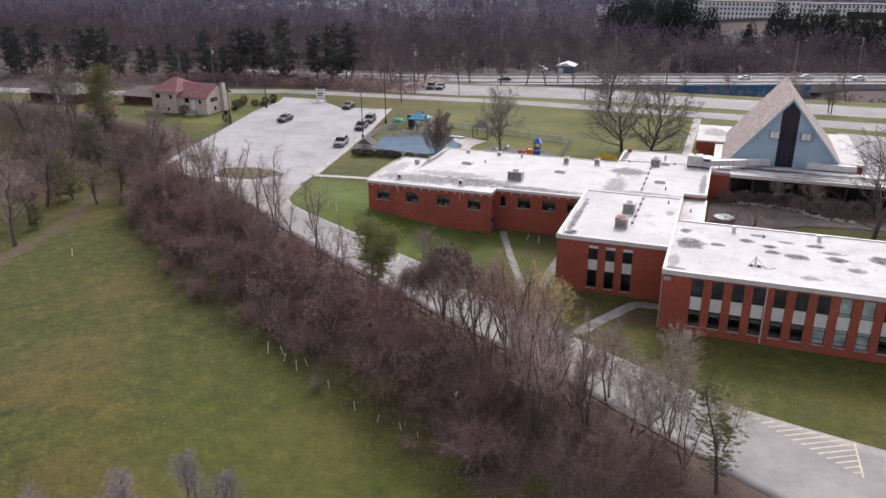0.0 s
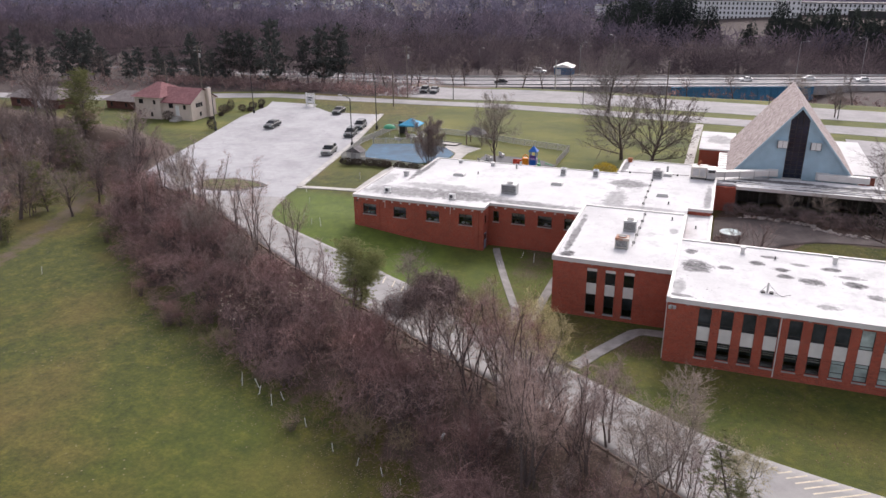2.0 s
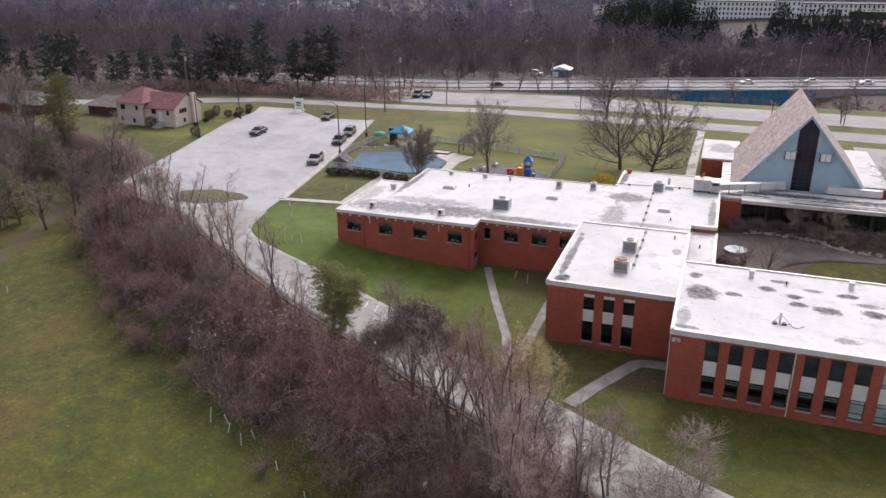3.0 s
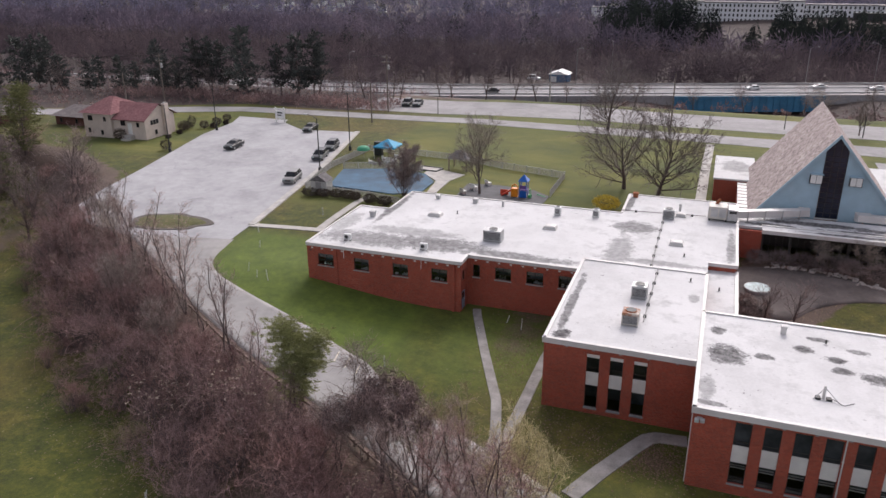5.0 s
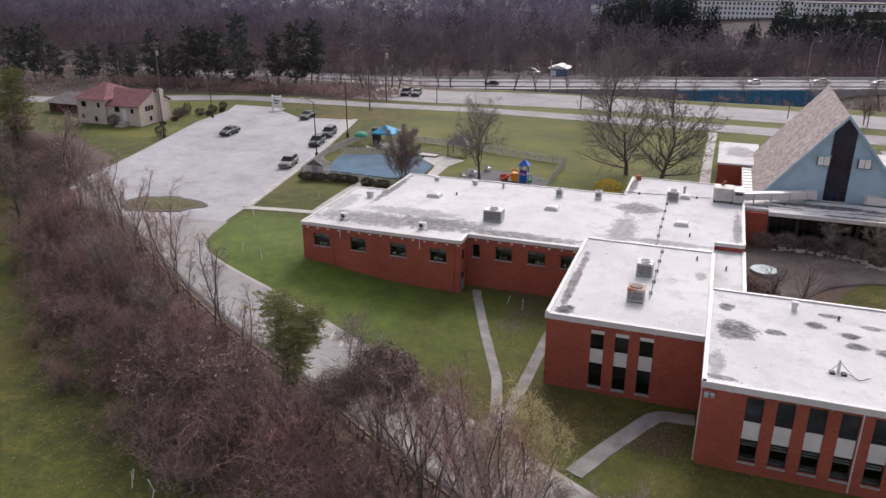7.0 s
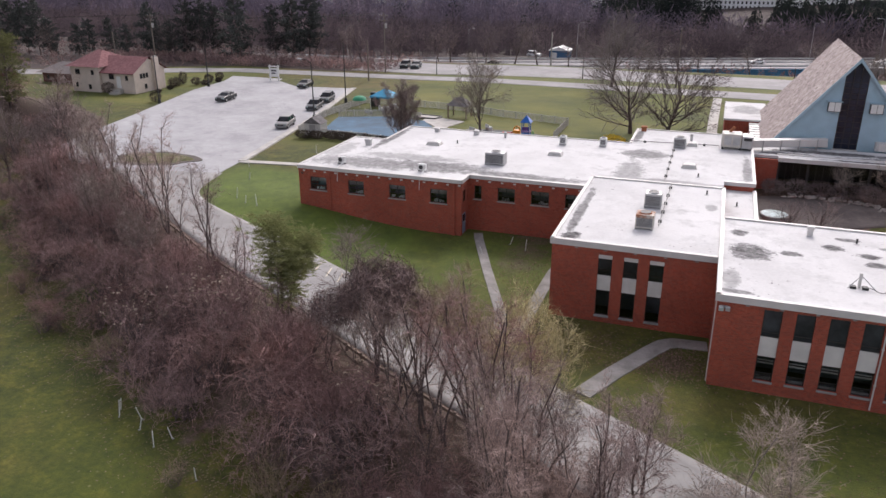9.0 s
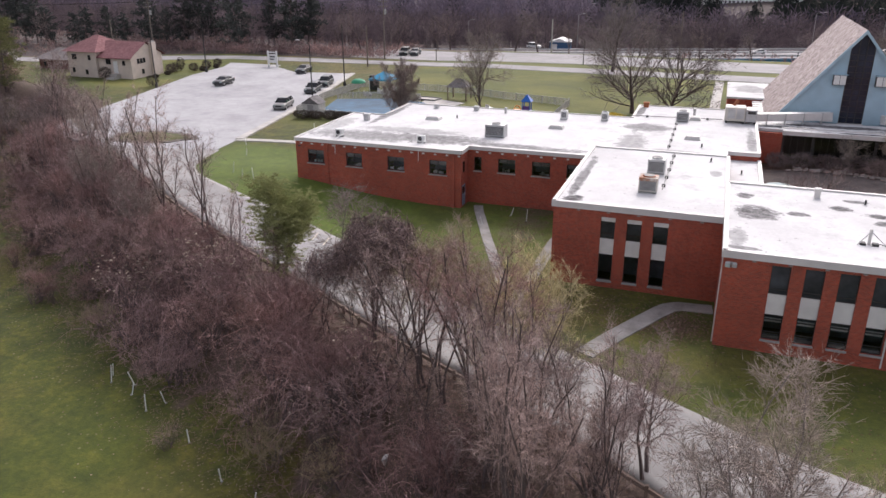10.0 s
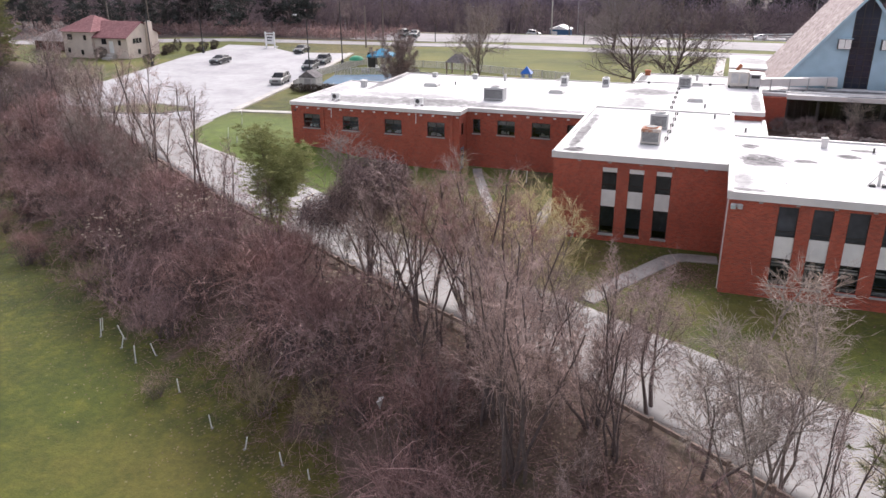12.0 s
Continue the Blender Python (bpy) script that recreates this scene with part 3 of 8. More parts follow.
def build_ground():
    near_x, near_y = np.arange(-132, 46, 1.25), np.arange(22, 200, 1.25)
    xs = np.concatenate([-132 - np.cumsum(np.geomspace(2, 330, 26))[::-1], near_x, 46 + np.cumsum(np.geomspace(2, 330, 26))])
    ys = np.concatenate([22 - np.cumsum(np.geomspace(2, 300, 12))[::-1], near_y, 200 + np.cumsum(np.geomspace(2, 240, 44))])
    X, Y = np.meshgrid(xs, ys)
    Z = ground_z(X, Y)
    nx, ny = len(xs), len(ys)
    idx = np.arange(nx * ny).reshape(ny, nx)
    f = np.stack([idx[:-1, :-1], idx[:-1, 1:], idx[1:, 1:], idx[1:, :-1]], -1).reshape(-1, 4)
    me = bpy.data.meshes.new("ground")
    me.from_pydata(np.stack([X, Y, Z], -1).reshape(-1, 3).tolist(), [], f.tolist())
    me.shade_smooth()
    d = off_rail(X, Y)
    dn = d + 1.5 * np.sin(X * 0.35 + Y * 0.2) + 1.1 * np.sin(X * 0.83 - Y * 0.61) + 0.7 * np.sin(X * 1.7 + Y * 1.3)
    belt = smooth(-1.8, -0.9, d) * (1 - smooth(6.0, 11.5, dn)) * (1 - smooth(-60, -110, X) * 0.3)
    far = smooth(194, 200, Y)
    far = far * (1 - 0.7 * smooth(196, 198, Y) * (1 - smooth(203, 212, Y)) * smooth(-70, -50, X))
    wild = 0.55 * smooth(-104, -125, X) * smooth(126, 118, Y) * smooth(-100, -110, X)
    left = 0.4 * smooth(-92, -108, X) * (1 - smooth(116, 126, Y))
    court = smooth(0.5, 1.5, X) * smooth(86, 88, Y) * (1 - smooth(111, 113, Y)) * (1 - 0.9 * smooth(6.5, 8, X) * (1 - smooth(0, 2, Y - np.minimum(104, 97 + (X - 7.5) * 1.5))))
    behind = Y - 175.5 - np.minimum(0, (X + 110) * 0.4)
    verge = 0.85 * smooth(0.5, 2.5, behind) * (1 - smooth(-84, -78, X))
    bed = 0.47 * smooth(-22.5, -20.5, X) * (1 - smooth(-17.2, -16.4, X)) * smooth(79, 85, Y) * (1 - smooth(93, 95, Y)) + 0.5 * np.exp(-((X + 4.6) / 2.2) ** 2 - ((Y - 71.6) / 2.0) ** 2)
    ditch = np.zeros_like(X)
    for (ax, ay), (bx, by) in (((-92, 70), (-94.2, 77.6)), ((-94.2, 77.6), (-96.5, 86.1)), ((-96.5, 86.1), (-101.8, 99.5)), ((-101.8, 99.5), (-108, 112))):
        u = np.clip(((X - ax) * (bx - ax) + (Y - ay) * (by - ay)) / ((bx - ax) ** 2 + (by - ay) ** 2), 0, 1)
        ditch = np.maximum(ditch, 0.75 * (1 - smooth(1.2, 3.2, np.hypot(X - ax - u * (bx - ax), Y - ay - u * (by - ay)))))
    ditch = ditch * 0.7
    cover = np.clip(np.maximum.reduce([ditch, bed, belt, far, wild, left, court, verge]), 0, 1)
    lush = np.clip(smooth(-62, -56, X) * (1 - smooth(-31, -26, X)) * smooth(70, 76, Y) * (1 - smooth(101, 103, Y)) + 0.22 * smooth(-12, -4, X) * smooth(52, 58, Y) * (1 - smooth(74, 78, Y))
                   + 0.55 * smooth(-30, -24, X) * smooth(74, 80, Y) * (1 - smooth(92, 96, Y)) + 0.3 * smooth(11, 16, d) * (1 - smooth(22, 40, d)) * smooth(-60, -30, X), 0, 1)
    # where the ground takes the painted shade of woods and brush
    floor_shade = np.maximum(smooth(288, 300, Y - (X + 55) * 0.35), np.maximum(verge > 0.1, smooth(208, 222, Y)))
    for key, val in (("cover", cover), ("lush", lush), ("floor_shade", floor_shade), ("meadow", 0.85 * np.clip(smooth(111, 117, Y) * smooth(-64, -60, X) + smooth(128, 134, Y) * (1 - smooth(-100, -96, X)) * smooth(-128, -122, X), 0, 1) * (1 - smooth(200, 204, Y)))):
        a = me.attributes.new(key, "FLOAT", "POINT")
        a.data.foreach_set("value", val.reshape(-1).astype(np.float32))
    me.materials.append(M["ground"])
    tagged(new("ground", me), "early spring grass, leaf litter and woodland floor", "ground", kind="structure")


def along(points, n):
    """n points spaced evenly along a polyline."""
    p = np.array(points, float)
    s = np.concatenate([[0], np.cumsum(np.hypot(*np.diff(p, axis=0).T))])
    t = np.linspace(0, s[-1], n)
    return np.stack([np.interp(t, s, p[:, 0]), np.interp(t, s, p[:, 1])], -1)


def rounded(points, n=4):
    """The polyline with its corners cut, so that it bends softly."""
    p = [np.array(q, float) for q in points]
    for _ in range(n):
        out = [p[0]]
        for a, b in zip(p, p[1:]):
            out += [a * 0.75 + b * 0.25, a * 0.25 + b * 0.75]
        p = out + [p[-1]]
    return p


def drape(left, right, n, cross, lift=0.06, z=None):
    """A paved strip between two lines, laid on the ground, with a skirt that reaches into it."""
    a, b = along(left, n), along(right, n)
    g = Geo()
    k = cross + 3
    for i in range(n):
        for j in range(-1, cross + 2):
            u = min(max(j / cross, 0), 1)
            x, y = a[i] * (1 - u) + b[i] * u
            h = (gz(x, y) if z is None else z) + (lift if 0 <= j <= cross else (-0.25 if z is None else -3.0))
            g.v.append((x, y, h))
    for i in range(n - 1):
        for j in range(k - 1):
            g.f.append((i * k + j, i * k + j + 1, (i + 1) * k + j + 1, (i + 1) * k + j))
    return g


build_ground()

DRIVE_R = [(-59.0, 98.0), (-57.6, 91.5), (-54.6, 88), (-50, 85.6), (-46.5, 84.2), (-42.5, 82.8), (-37.2, 80.6), (-33.0, 78.4), (-30.2, 77.2), (-27.6, 74.2), (-25.2, 72.6), (-21.5, 71.0), (-15.4, 68.0), (-10.4, 65.2),
           (-2, 60.6), (2.5, 58.2), (6, 57.1), (13.3, 55.4), (40, 50.5)]
DRIVE_L = [(-74.0, 95.8), (-68, 92), (-55, 82.5), (-44.5, 76.1), (-37, 72.5), (-29.8, 68.8), (-23.5, 64.9), (-10, 57.6), (1.2, 50.4), (6, 47.2), (25, 37), (40, 28)]
setting("driveway", drape(rounded(DRIVE_L, 2), rounded(DRIVE_R, 2), 110, 10), M["drive"], "worn grey asphalt driveway along the tree belt", "driveway", soft=True)
LOT = [(-59.4, 98.0), (-60.2, 104.2), (-64.9, 131), (-71.4, 158.9), (-83.5, 157.4), (-90.5, 162.5), (-92.5, 170.5), (-106, 170.5), (-103.5, 165), (-101.2, 159), (-100.2, 147.3), (-97.0, 135),
       (-93.8, 122.6), (-91, 110), (-88.5, 102.6), (-82, 97.6), (-74.4, 95.0)]
lot = Geo().slab(LOT, 1.0, 1.43)
setting("parking_lot", lot, M["lot"], "pale weathered asphalt parking lot", "parking lot")


def kerb_line(name, points, n, w, h, material, label, category="kerb", lift=0.0):
    pts = along(points, n)
    g = Geo()
    for i, p in enumerate(pts):
        d = pts[min(i + 1, n - 1)] - pts[max(i - 1, 0)]
        q = np.array((-d[1], d[0])) / np.hypot(*d) * w / 2
        z = gz(*p) + lift
        g.v += [(*(p + q), z - 0.3), (*(p + q * 0.9), z + h), (*(p - q * 0.9), z + h), (*(p - q), z - 0.3)]
    for i in range(n - 1):
        g.f += [(4 * i + j, 4 * i + (j + 1) % 4, 4 * i + 4 + (j + 1) % 4, 4 * i + 4 + j) for j in range(4)]
    g.f += [(0, 1, 2, 3), (4 * n - 1, 4 * n - 2, 4 * n - 3, 4 * n - 4)]
    return setting(name, g, material, label, category)


kerb_line("kerb", [(-60.0, 103.6), (-64.9, 131.2), (-71.6, 159.2)], 40, 1.1, 0.16, M["concrete"], "pale concrete walk and kerb beside the parking lot")
kerb_line("pavement", [(-60.2, 103.6), (-50.7, 104.6), (-43.2, 105.6)], 16, 1.3, 0.08, M["concrete"], "narrow concrete walk from the lot to the wing", "pavement")
kerb_line("pavement", [(-50.6, 104.8), (-50.8, 116.4), (-50.4, 119)], 12, 1.2, 0.07, M["concrete"], "concrete walk towards the play yard", "pavement")
kerb_line("pavement", [(-24.7, 91.4), (-24.3, 90.2), (-21.3, 83), (-17.9, 75.3), (-16.6, 70.6), (-16.4, 68.0)], 24, 0.95, 0.07, M["path"], "weathered concrete footpath to the side door", "pavement")
kerb_line("pavement", [(-15.2, 90.5), (-15.7, 83.5), (-15.7, 76), (-15.75, 70.8), (-15.9, 67.9)], 24, 1.05, 0.085, M["path"], "weathered concrete footpath along the brick wing", "pavement")
kerb_line("pavement", [(-2.7, 74.7), (-4.9, 74.5), (-5.6, 74.0), (-6.4, 72.6), (-8.3, 69.0), (-9.9, 65.6)], 30, 1.45, 0.07, M["path"], "concrete footpath to the corner entrance", "pavement")
kerb_line("pavement", [(-4.4, 132.0), (-4.4, 150), (-4.2, 168.5)], 20, 1.6, 0.07, M["concrete"], "straight concrete walk from the road", "pavement")


def island():
    wob = lambda a: 1 + 0.06 * math.sin(3 * a + 0.5) + 0.05 * math.sin(5 * a) + 0.035 * math.sin(8 * a + 1)
    ring = [(-71.6 + 5.6 * math.cos(a) * wob(a) * (1 + 0.12 * math.cos(a + 0.6)), 101.0 + 3.3 * math.sin(a) * wob(a) + 1.0 * math.cos(a) * 0.6) for a in np.linspace(0, 2 * math.pi, 49)[:-1]]
    inner = [(-71.6 + (x + 71.6) * 0.84, 101.0 + (y - 101.0) * 0.78) for x, y in ring]
    base = thing("traffic_island", (-71.6, 101, 1.43), "kidney-shaped grass traffic island with a bare dirt rim", "traffic island")
    part("rim", Geo().slab(ring, 1.2, 1.5), M["dirt"], base, "bare dark dirt rim")
    g = Geo()
    n = len(inner)
    g.v = [(x, y, 1.505) for x, y in inner] + [(-71.6 + (x + 71.6) * 0.5, 101 + (y - 101) * 0.5, 1.68) for x, y in inner] + [(-71.6, 101, 1.7)]
    g.f = [(i, (i + 1) % n, n + (i + 1) % n, n + i) for i in range(n)] + [(n + i, n + (i + 1) % n, 2 * n) for i in range(n)]
    part("turf", g, M["island_turf"], base, "thin yellow-green grass", soft=True)


M["dirt"] = plain("bare_dirt", (0.1, 0.085, 0.075), 0.95, vary=0.4, scale=0.8, grain=6, in_object=False)
M["island_turf"] = grass_mat("island_turf", [(0.06, 0.068, 0.012), (0.1, 0.108, 0.02), (0.14, 0.14, 0.034)], [(0.1, 0.085, 0.04), (0.16, 0.13, 0.07)], 0.5)[0]
island()


def hatching():
    """Worn hatch lines of the no-parking bay."""
    a, b, c = np.array((5.4, 56.6)), np.array((13.2, 55.4)), np.array((13.3, 51.0))
    base = thing("hatched_bay", (11, 54, gz(11, 54) + 0.06), "worn yellowish hatched no-parking bay painted on asphalt", "road marking", kind="structure")
    strips = [(b, c)]
    way = np.array((0.87, 0.49))
    cross2 = lambda m, n: m[0] * n[1] - m[1] * n[0]
    for k in range(0, 14):
        p = a + (c - a) * (k + 0.3) / 14.3
        ends = []
        for m, n in ((a, b), (b, c)):
            den = cross2(way, n - m)
            u, v = cross2(m - p, n - m) / den, cross2(m - p, way) / den
            if u > 0.05 and 0 <= v <= 1:
                ends.append(u)
        if ends:
            strips.append((p, p + way * min(ends)))
    for p, q in strips:
        d = q - p
        n = max(2, int(np.hypot(*d) / 1.2) + 2)
        s = np.array((-d[1], d[0])) / np.hypot(*d) * 0.07
        g = Geo()
        for i in range(n):
            m = p + d * i / (n - 1)
            for w in (s, -s):
                g.v.append((*(m + w), gz(*m) + 0.075))
        g.f = [(2 * i, 2 * i + 1, 2 * i + 3, 2 * i + 2) for i in range(n - 1)]
        part("stripe", g, M["line"], base)


hatching()
bays = thing("parking_bays", (-34, 78, gz(-34, 78) + 0.06), "faded white parking bay lines on the driveway", "road marking", kind="structure")
for k in range(5):
    x, y = -36.8 + k * 1.4, 79.5 - k * 0.66
    g = Geo()
    for p in ((x, y), (x + 0.11, y + 0.03), (x + 0.35, y - 1.7), (x + 0.46, y - 1.67)):
        g.v.append((*p, gz(*p) + 0.075))
    g.f = [(0, 1, 3, 2)]
    part("stripe", g, M["line"], bays)

# roads behind
setting("road", drape([(-400, 118), (-240, 138), (-172, 148.5), (-149, 152.5), (-135.4, 156.5), (-120, 164.6), (-106, 169.6), (-56, 172.2), (-5, 169.8), (60, 166), (200, 158)], [(-400, 125), (-240, 145), (-173, 155), (-151, 159), (-138, 163), (-122, 170.2), (-106, 174.4), (-56, 176.8), (-5, 175.8), (60, 174), (200, 168)], 90, 3, 0.05),
        M["road"], "pale two-lane road behind the lawn", "road")
setting("road", drape([(-82, 179.4), (-61, 180), (-30, 182.4), (5, 181), (60, 181), (220, 178)], [(-82, 196), (-66, 195.5), (-37, 198), (-12, 195.2), (30, 193.6), (220, 190)], 60, 4, 0.05),
        M["road"], "wide pale asphalt shoulder road", "road")


HIGHWAY = [(-420, 205), (-250, 222), (-175, 234), (-120, 240), (-89, 245.5), (-55, 256), (44, 290.5), (160, 331), (420, 420)]


def highway_y(x):
    """The near edge of the highway."""
    return np.interp(x, [p[0] for p in HIGHWAY], [p[1] for p in HIGHWAY])


def highway():
    near = HIGHWAY
    far = [(x - 5.5, y + (18 if x > -100 else 25)) for x, y in near]
    g = drape(near, far, 70, 3, 0.0, -6.6)
    setting("highway", g, M["road"], "pale multi-lane highway", "highway")
    for k, (o, name) in enumerate(((0.2, "near"), (9.0, "middle"), (17.6, "far"))):
        rail = thing("highway_barrier", (-55, 256 + o, -6.6), "low grey steel guard rail along the highway", "guard rail", "highway barriers")
        pts = along([(x - 5.5 * o / 18, y + o) for x, y in near[1:8]], 60)
        b = Geo()
        for i in range(59):
            (x0, y0), (x1, y1) = pts[i], pts[i + 1]
            if i == 0:
                b.v += [(x0, y0, -6.2), (x0, y0, -5.75), (x0, y0 + 0.08, -5.75), (x0, y0 + 0.08, -6.2)]
            b.v += [(x1, y1, -6.2), (x1, y1, -5.75), (x1, y1 + 0.08, -5.75), (x1, y1 + 0.08, -6.2)]
            b.f += [(4 * i + j, 4 * i + 4 + j, 4 * i + 4 + (j + 1) % 4, 4 * i + (j + 1) % 4) for j in range(4)]
            if i % 2 == 0:
                part("post", Geo().box(x0 - 0.06, y0 - 0.06, -6.7, x0 + 0.06, y0 - 0.004, -5.8), M["steel"], rail)
        part("beam", b, M["steel"], rail)


highway()


def bridge():
    base = thing("bridge_girder", (4, 271, -10.4), "blue painted steel bridge girder with stiffeners", "bridge girder")
    p, q = np.array((-17.0, 268.2)), np.array((27.0, 283.6))
    d = (q - p) / np.hypot(*(q - p))
    nrm = np.array((d[1], -d[0]))
    web = Geo()
    for o0, o1, z0, z1 in ((0, 0.12, -11.3, -6.9), (-0.35, 0.4, -6.95, -6.7), (-0.35, 0.4, -11.5, -11.25)):
        a, b = p + nrm * o0, q + nrm * o0
        c, e = p + nrm * o1, q + nrm * o1
        web.add([(*a, z0), (*b, z0), (*e, z0), (*c, z0), (*a, z1), (*b, z1), (*e, z1), (*c, z1)], [(3, 2, 1, 0), (4, 5, 6, 7), (0, 1, 5, 4), (1, 2, 6, 5), (2, 3, 7, 6), (3, 0, 4, 7)])
    part("web", web, M["girder"], base)
    for i in range(22):
        c = p + (q - p) * (i + 0.5) / 22
        a, b = c + nrm * 0.1, c + nrm * 0.42
        s = d * 0.06
        g = Geo().add([(*(a - s), -11.3), (*(a + s), -11.3), (*(b + s), -11.3), (*(b - s), -11.3), (*(a - s), -6.9), (*(a + s), -6.9), (*(b + s), -6.9), (*(b - s), -6.9)],
                      [(3, 2, 1, 0), (4, 5, 6, 7), (0, 1, 5, 4), (1, 2, 6, 5), (2, 3, 7, 6), (3, 0, 4, 7)])
        part("stiffener", g, M["girder"], base)


bridge()

# ---- the school's wings ----
def wall_run(g, axis, at, a0, a1, z0, z1, thick, holes):
    """Adds a wall to g along x (axis 'x', at = its outer y) or y (axis 'y', at = its outer x), thickness towards +, with openings (a, b, low, high)."""
    near, back = at, at + thick
    if axis == "x":
        g.pierced(a0, a1, z0, z1, holes, lambda u, w, side: (u, back if side else near, w))
    else:
        g.pierced(a0, a1, z0, z1, holes, lambda u, w, side: (back if side else near, u, w))


def edge_trim(building, outline, z, height=0.34, out=0.14, kerb=0.12, depth=0.3):
    """White metal edges round a flat roof: one piece for each side, a little proud of the roof."""
    n = len(outline)
    area = sum(outline[i][0] * outline[(i + 1) % n][1] - outline[(i + 1) % n][0] * outline[i][1] for i in range(n))
    turn = 1 if area > 0 else -1
    for i in range(n):
        p, q = Vector(outline[i]), Vector(outline[(i + 1) % n])
        d = (q - p).normalized()
        o = Vector((d.y, -d.x)) * turn
        a, b = p + o * out - d * out * 0, q + o * out
        # corners run past each other by the overhang where the outline turns outward
        before, after = Vector(outline[i - 1]), Vector(outline[(i + 2) % n])
        if (p - before).cross(q - p) * turn > 0:
            a -= d * out
        else:
            a += d * out
        if (q - p).cross(after - q) * turn > 0:
            b += d * (out - 0.004)
        else:
            b -= d * (out + 0.004)
        c, e = b - o * depth, a - o * depth
        v = [(*a, z - height), (*b, z - height), (*c, z - height), (*e, z - height), (*a, z + kerb - 0.03), (*b, z + kerb - 0.03), (*(b - o * 0.03), z + kerb), (*(a - o * 0.03), z + kerb), (*c, z + kerb), (*e, z + kerb)]
        f = [(0, 1, 5, 4), (4, 5, 6, 7), (7, 6, 8, 9), (9, 8, 2, 3), (3, 2, 1, 0), (1, 2, 8, 6, 5), (0, 4, 7, 9, 3)]
        part("roof_edge", Geo().add(v, f), M["fascia"], building, "white metal roof edge")


def sash(name, width, height, bars, rails, pane_material, depth=0.07):
    """Frame and pane meshes of one window, its lower left outer corner at the origin, facing -y. bars, rails: uprights and crossbars as fractions."""
    w = 0.055
    us, ws = [0, *bars, 1], [0, *rails, 1]
    holes = [(max(w, a * width + w / 2), min(width - w, b * width - w / 2), max(w, c * height + w / 2), min(height - w, d * height - w / 2)) for a, b in zip(us, us[1:]) for c, d in zip(ws, ws[1:])]
    fr = Geo().pierced(0, width, 0, height, holes, lambda u, v, side: (u, depth * side, v))
    pa = Geo().box(w, depth * 0.45, w, width - w, depth * 0.65, height - w)
    return fr.mesh(name + "_frame", M["frame"]), pa.mesh(name + "_pane", pane_material)


def put_window(building, meshes, x, y, z, turn=0.0, label=""):
    fr, pa = meshes
    w = new("window", fr)
    under(w, building)
    w.location, w.rotation_euler = (x, y, z), (0, 0, radians(turn))
    p = new("pane", pa)
    p.parent = w
    if label:
        tagged(w, label)
    return w


def filled(name, x0, y0, z0, x1, y1, z1, material, parent, label="", b=0.012):
    return part(name, Geo().cbox(x0, y0, z0, x1, y1, z1, b), material, parent, label)


T = 0.32

# the near wing with its row of tall windows
near = thing("classroom_wing", (15, 77, 0.3), "two-storey red brick classroom wing with a white flat roof", "school building")
NEAR = [(-2.6, 69.55), (38.0, 69.55), (38.0, 84.9), (-2.6, 84.9)]
V_X = [0.1 + 1.815 * i for i in range(14)]
holes = [(x, x + 1.05, 1.1, 5.92) for x in V_X]
g = Geo()
wall_run(g, "x", 69.55, -2.6, 38.0, -0.6, 6.3, T, holes)
part("wall", g, M["brick"], near, "red brick wall")
g = Geo()
wall_run(g, "y", -2.6, 69.55 + T, 84.9, -0.6, 6.3, T, [])
part("wall", g, M["brick"], near)
g = Geo()
wall_run(g, "x", 84.9, -2.6 + T, 38.0 - T, -0.6, 6.3, -T, [])
part("wall", g, M["brick"], near)
g = Geo()
wall_run(g, "y", 38.0, 69.55 + T, 84.9, -0.6, 6.3, -T, [])
part("wall", g, M["brick"], near)
part("roof", Geo().slab([(-2.6, 69.55), (38, 69.55), (38, 84.9), (-2.6, 84.9)], 6.3, 6.47), M["roof_near"], near, "white coated flat roof with dark water stains")
edge_trim(near, NEAR, 6.47)
upper = sash("upper", 1.05, 1.82, [], [0.16], M["dim_glass"])
upper_pale = sash("upper_pale", 1.05, 1.82, [], [0.16], M["pale_glass"])
lower = sash("lower", 1.05, 1.64, [], [0.3, 0.8], M["clear"])
lower_pale = sash("lower_pale", 1.05, 1.64, [], [0.3, 0.8], M["pale_glass"])
for i, x in enumerate(V_X):
    put_window(near, upper_pale if i in (7, 8, 10) else upper, x, 69.66, 4.10, label="tall upper window with a drawn pale blind" if i in (7, 8, 10) else "")
    put_window(near, lower_pale if i in (6, 7, 8) else lower, x, 69.66, 1.10, label="lower window with a drawn pale blind" if i in (6, 7, 8) else "")
    filled("spandrel_panel", x, 69.63, 2.76, x + 1.05, 69.72, 4.08, M["panel"], near, "off-white panel between two windows")
    filled("sill", x - 0.04, 69.44, 0.98, x + 1.09, 69.68, 1.09, M["sill"], near)
    filled("blind_rail", x + 0.06, 69.76, 2.22, x + 0.99, 69.80, 2.5, M["panel"], near, "pale ledge behind the glass")
    filled("window_ledge", x + 0.05, 69.78, 1.12, x + 1.0, 70.1, 1.3, M["sill"], near, "cluttered ledge behind the glass")
    # added sheet behind the glass, coloured like a dim interior
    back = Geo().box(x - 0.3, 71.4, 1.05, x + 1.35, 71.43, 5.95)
    part("room_backing", back, M["room"], near)
for k in range(16):
    filled("soffit_vent", -1.0 + k * 1.95, 69.47, 6.0, -0.78 + k * 1.95, 69.549, 6.07, M["sill"], near)
pipe = Geo().tube((6.7, 69.49, 0.35), (6.7, 69.49, 6.1), 0.05, 0.05, 8).box(6.62, 69.45, 2.0, 6.78, 69.55, 2.05).box(6.62, 69.45, 4.4, 6.78, 69.55, 4.45)
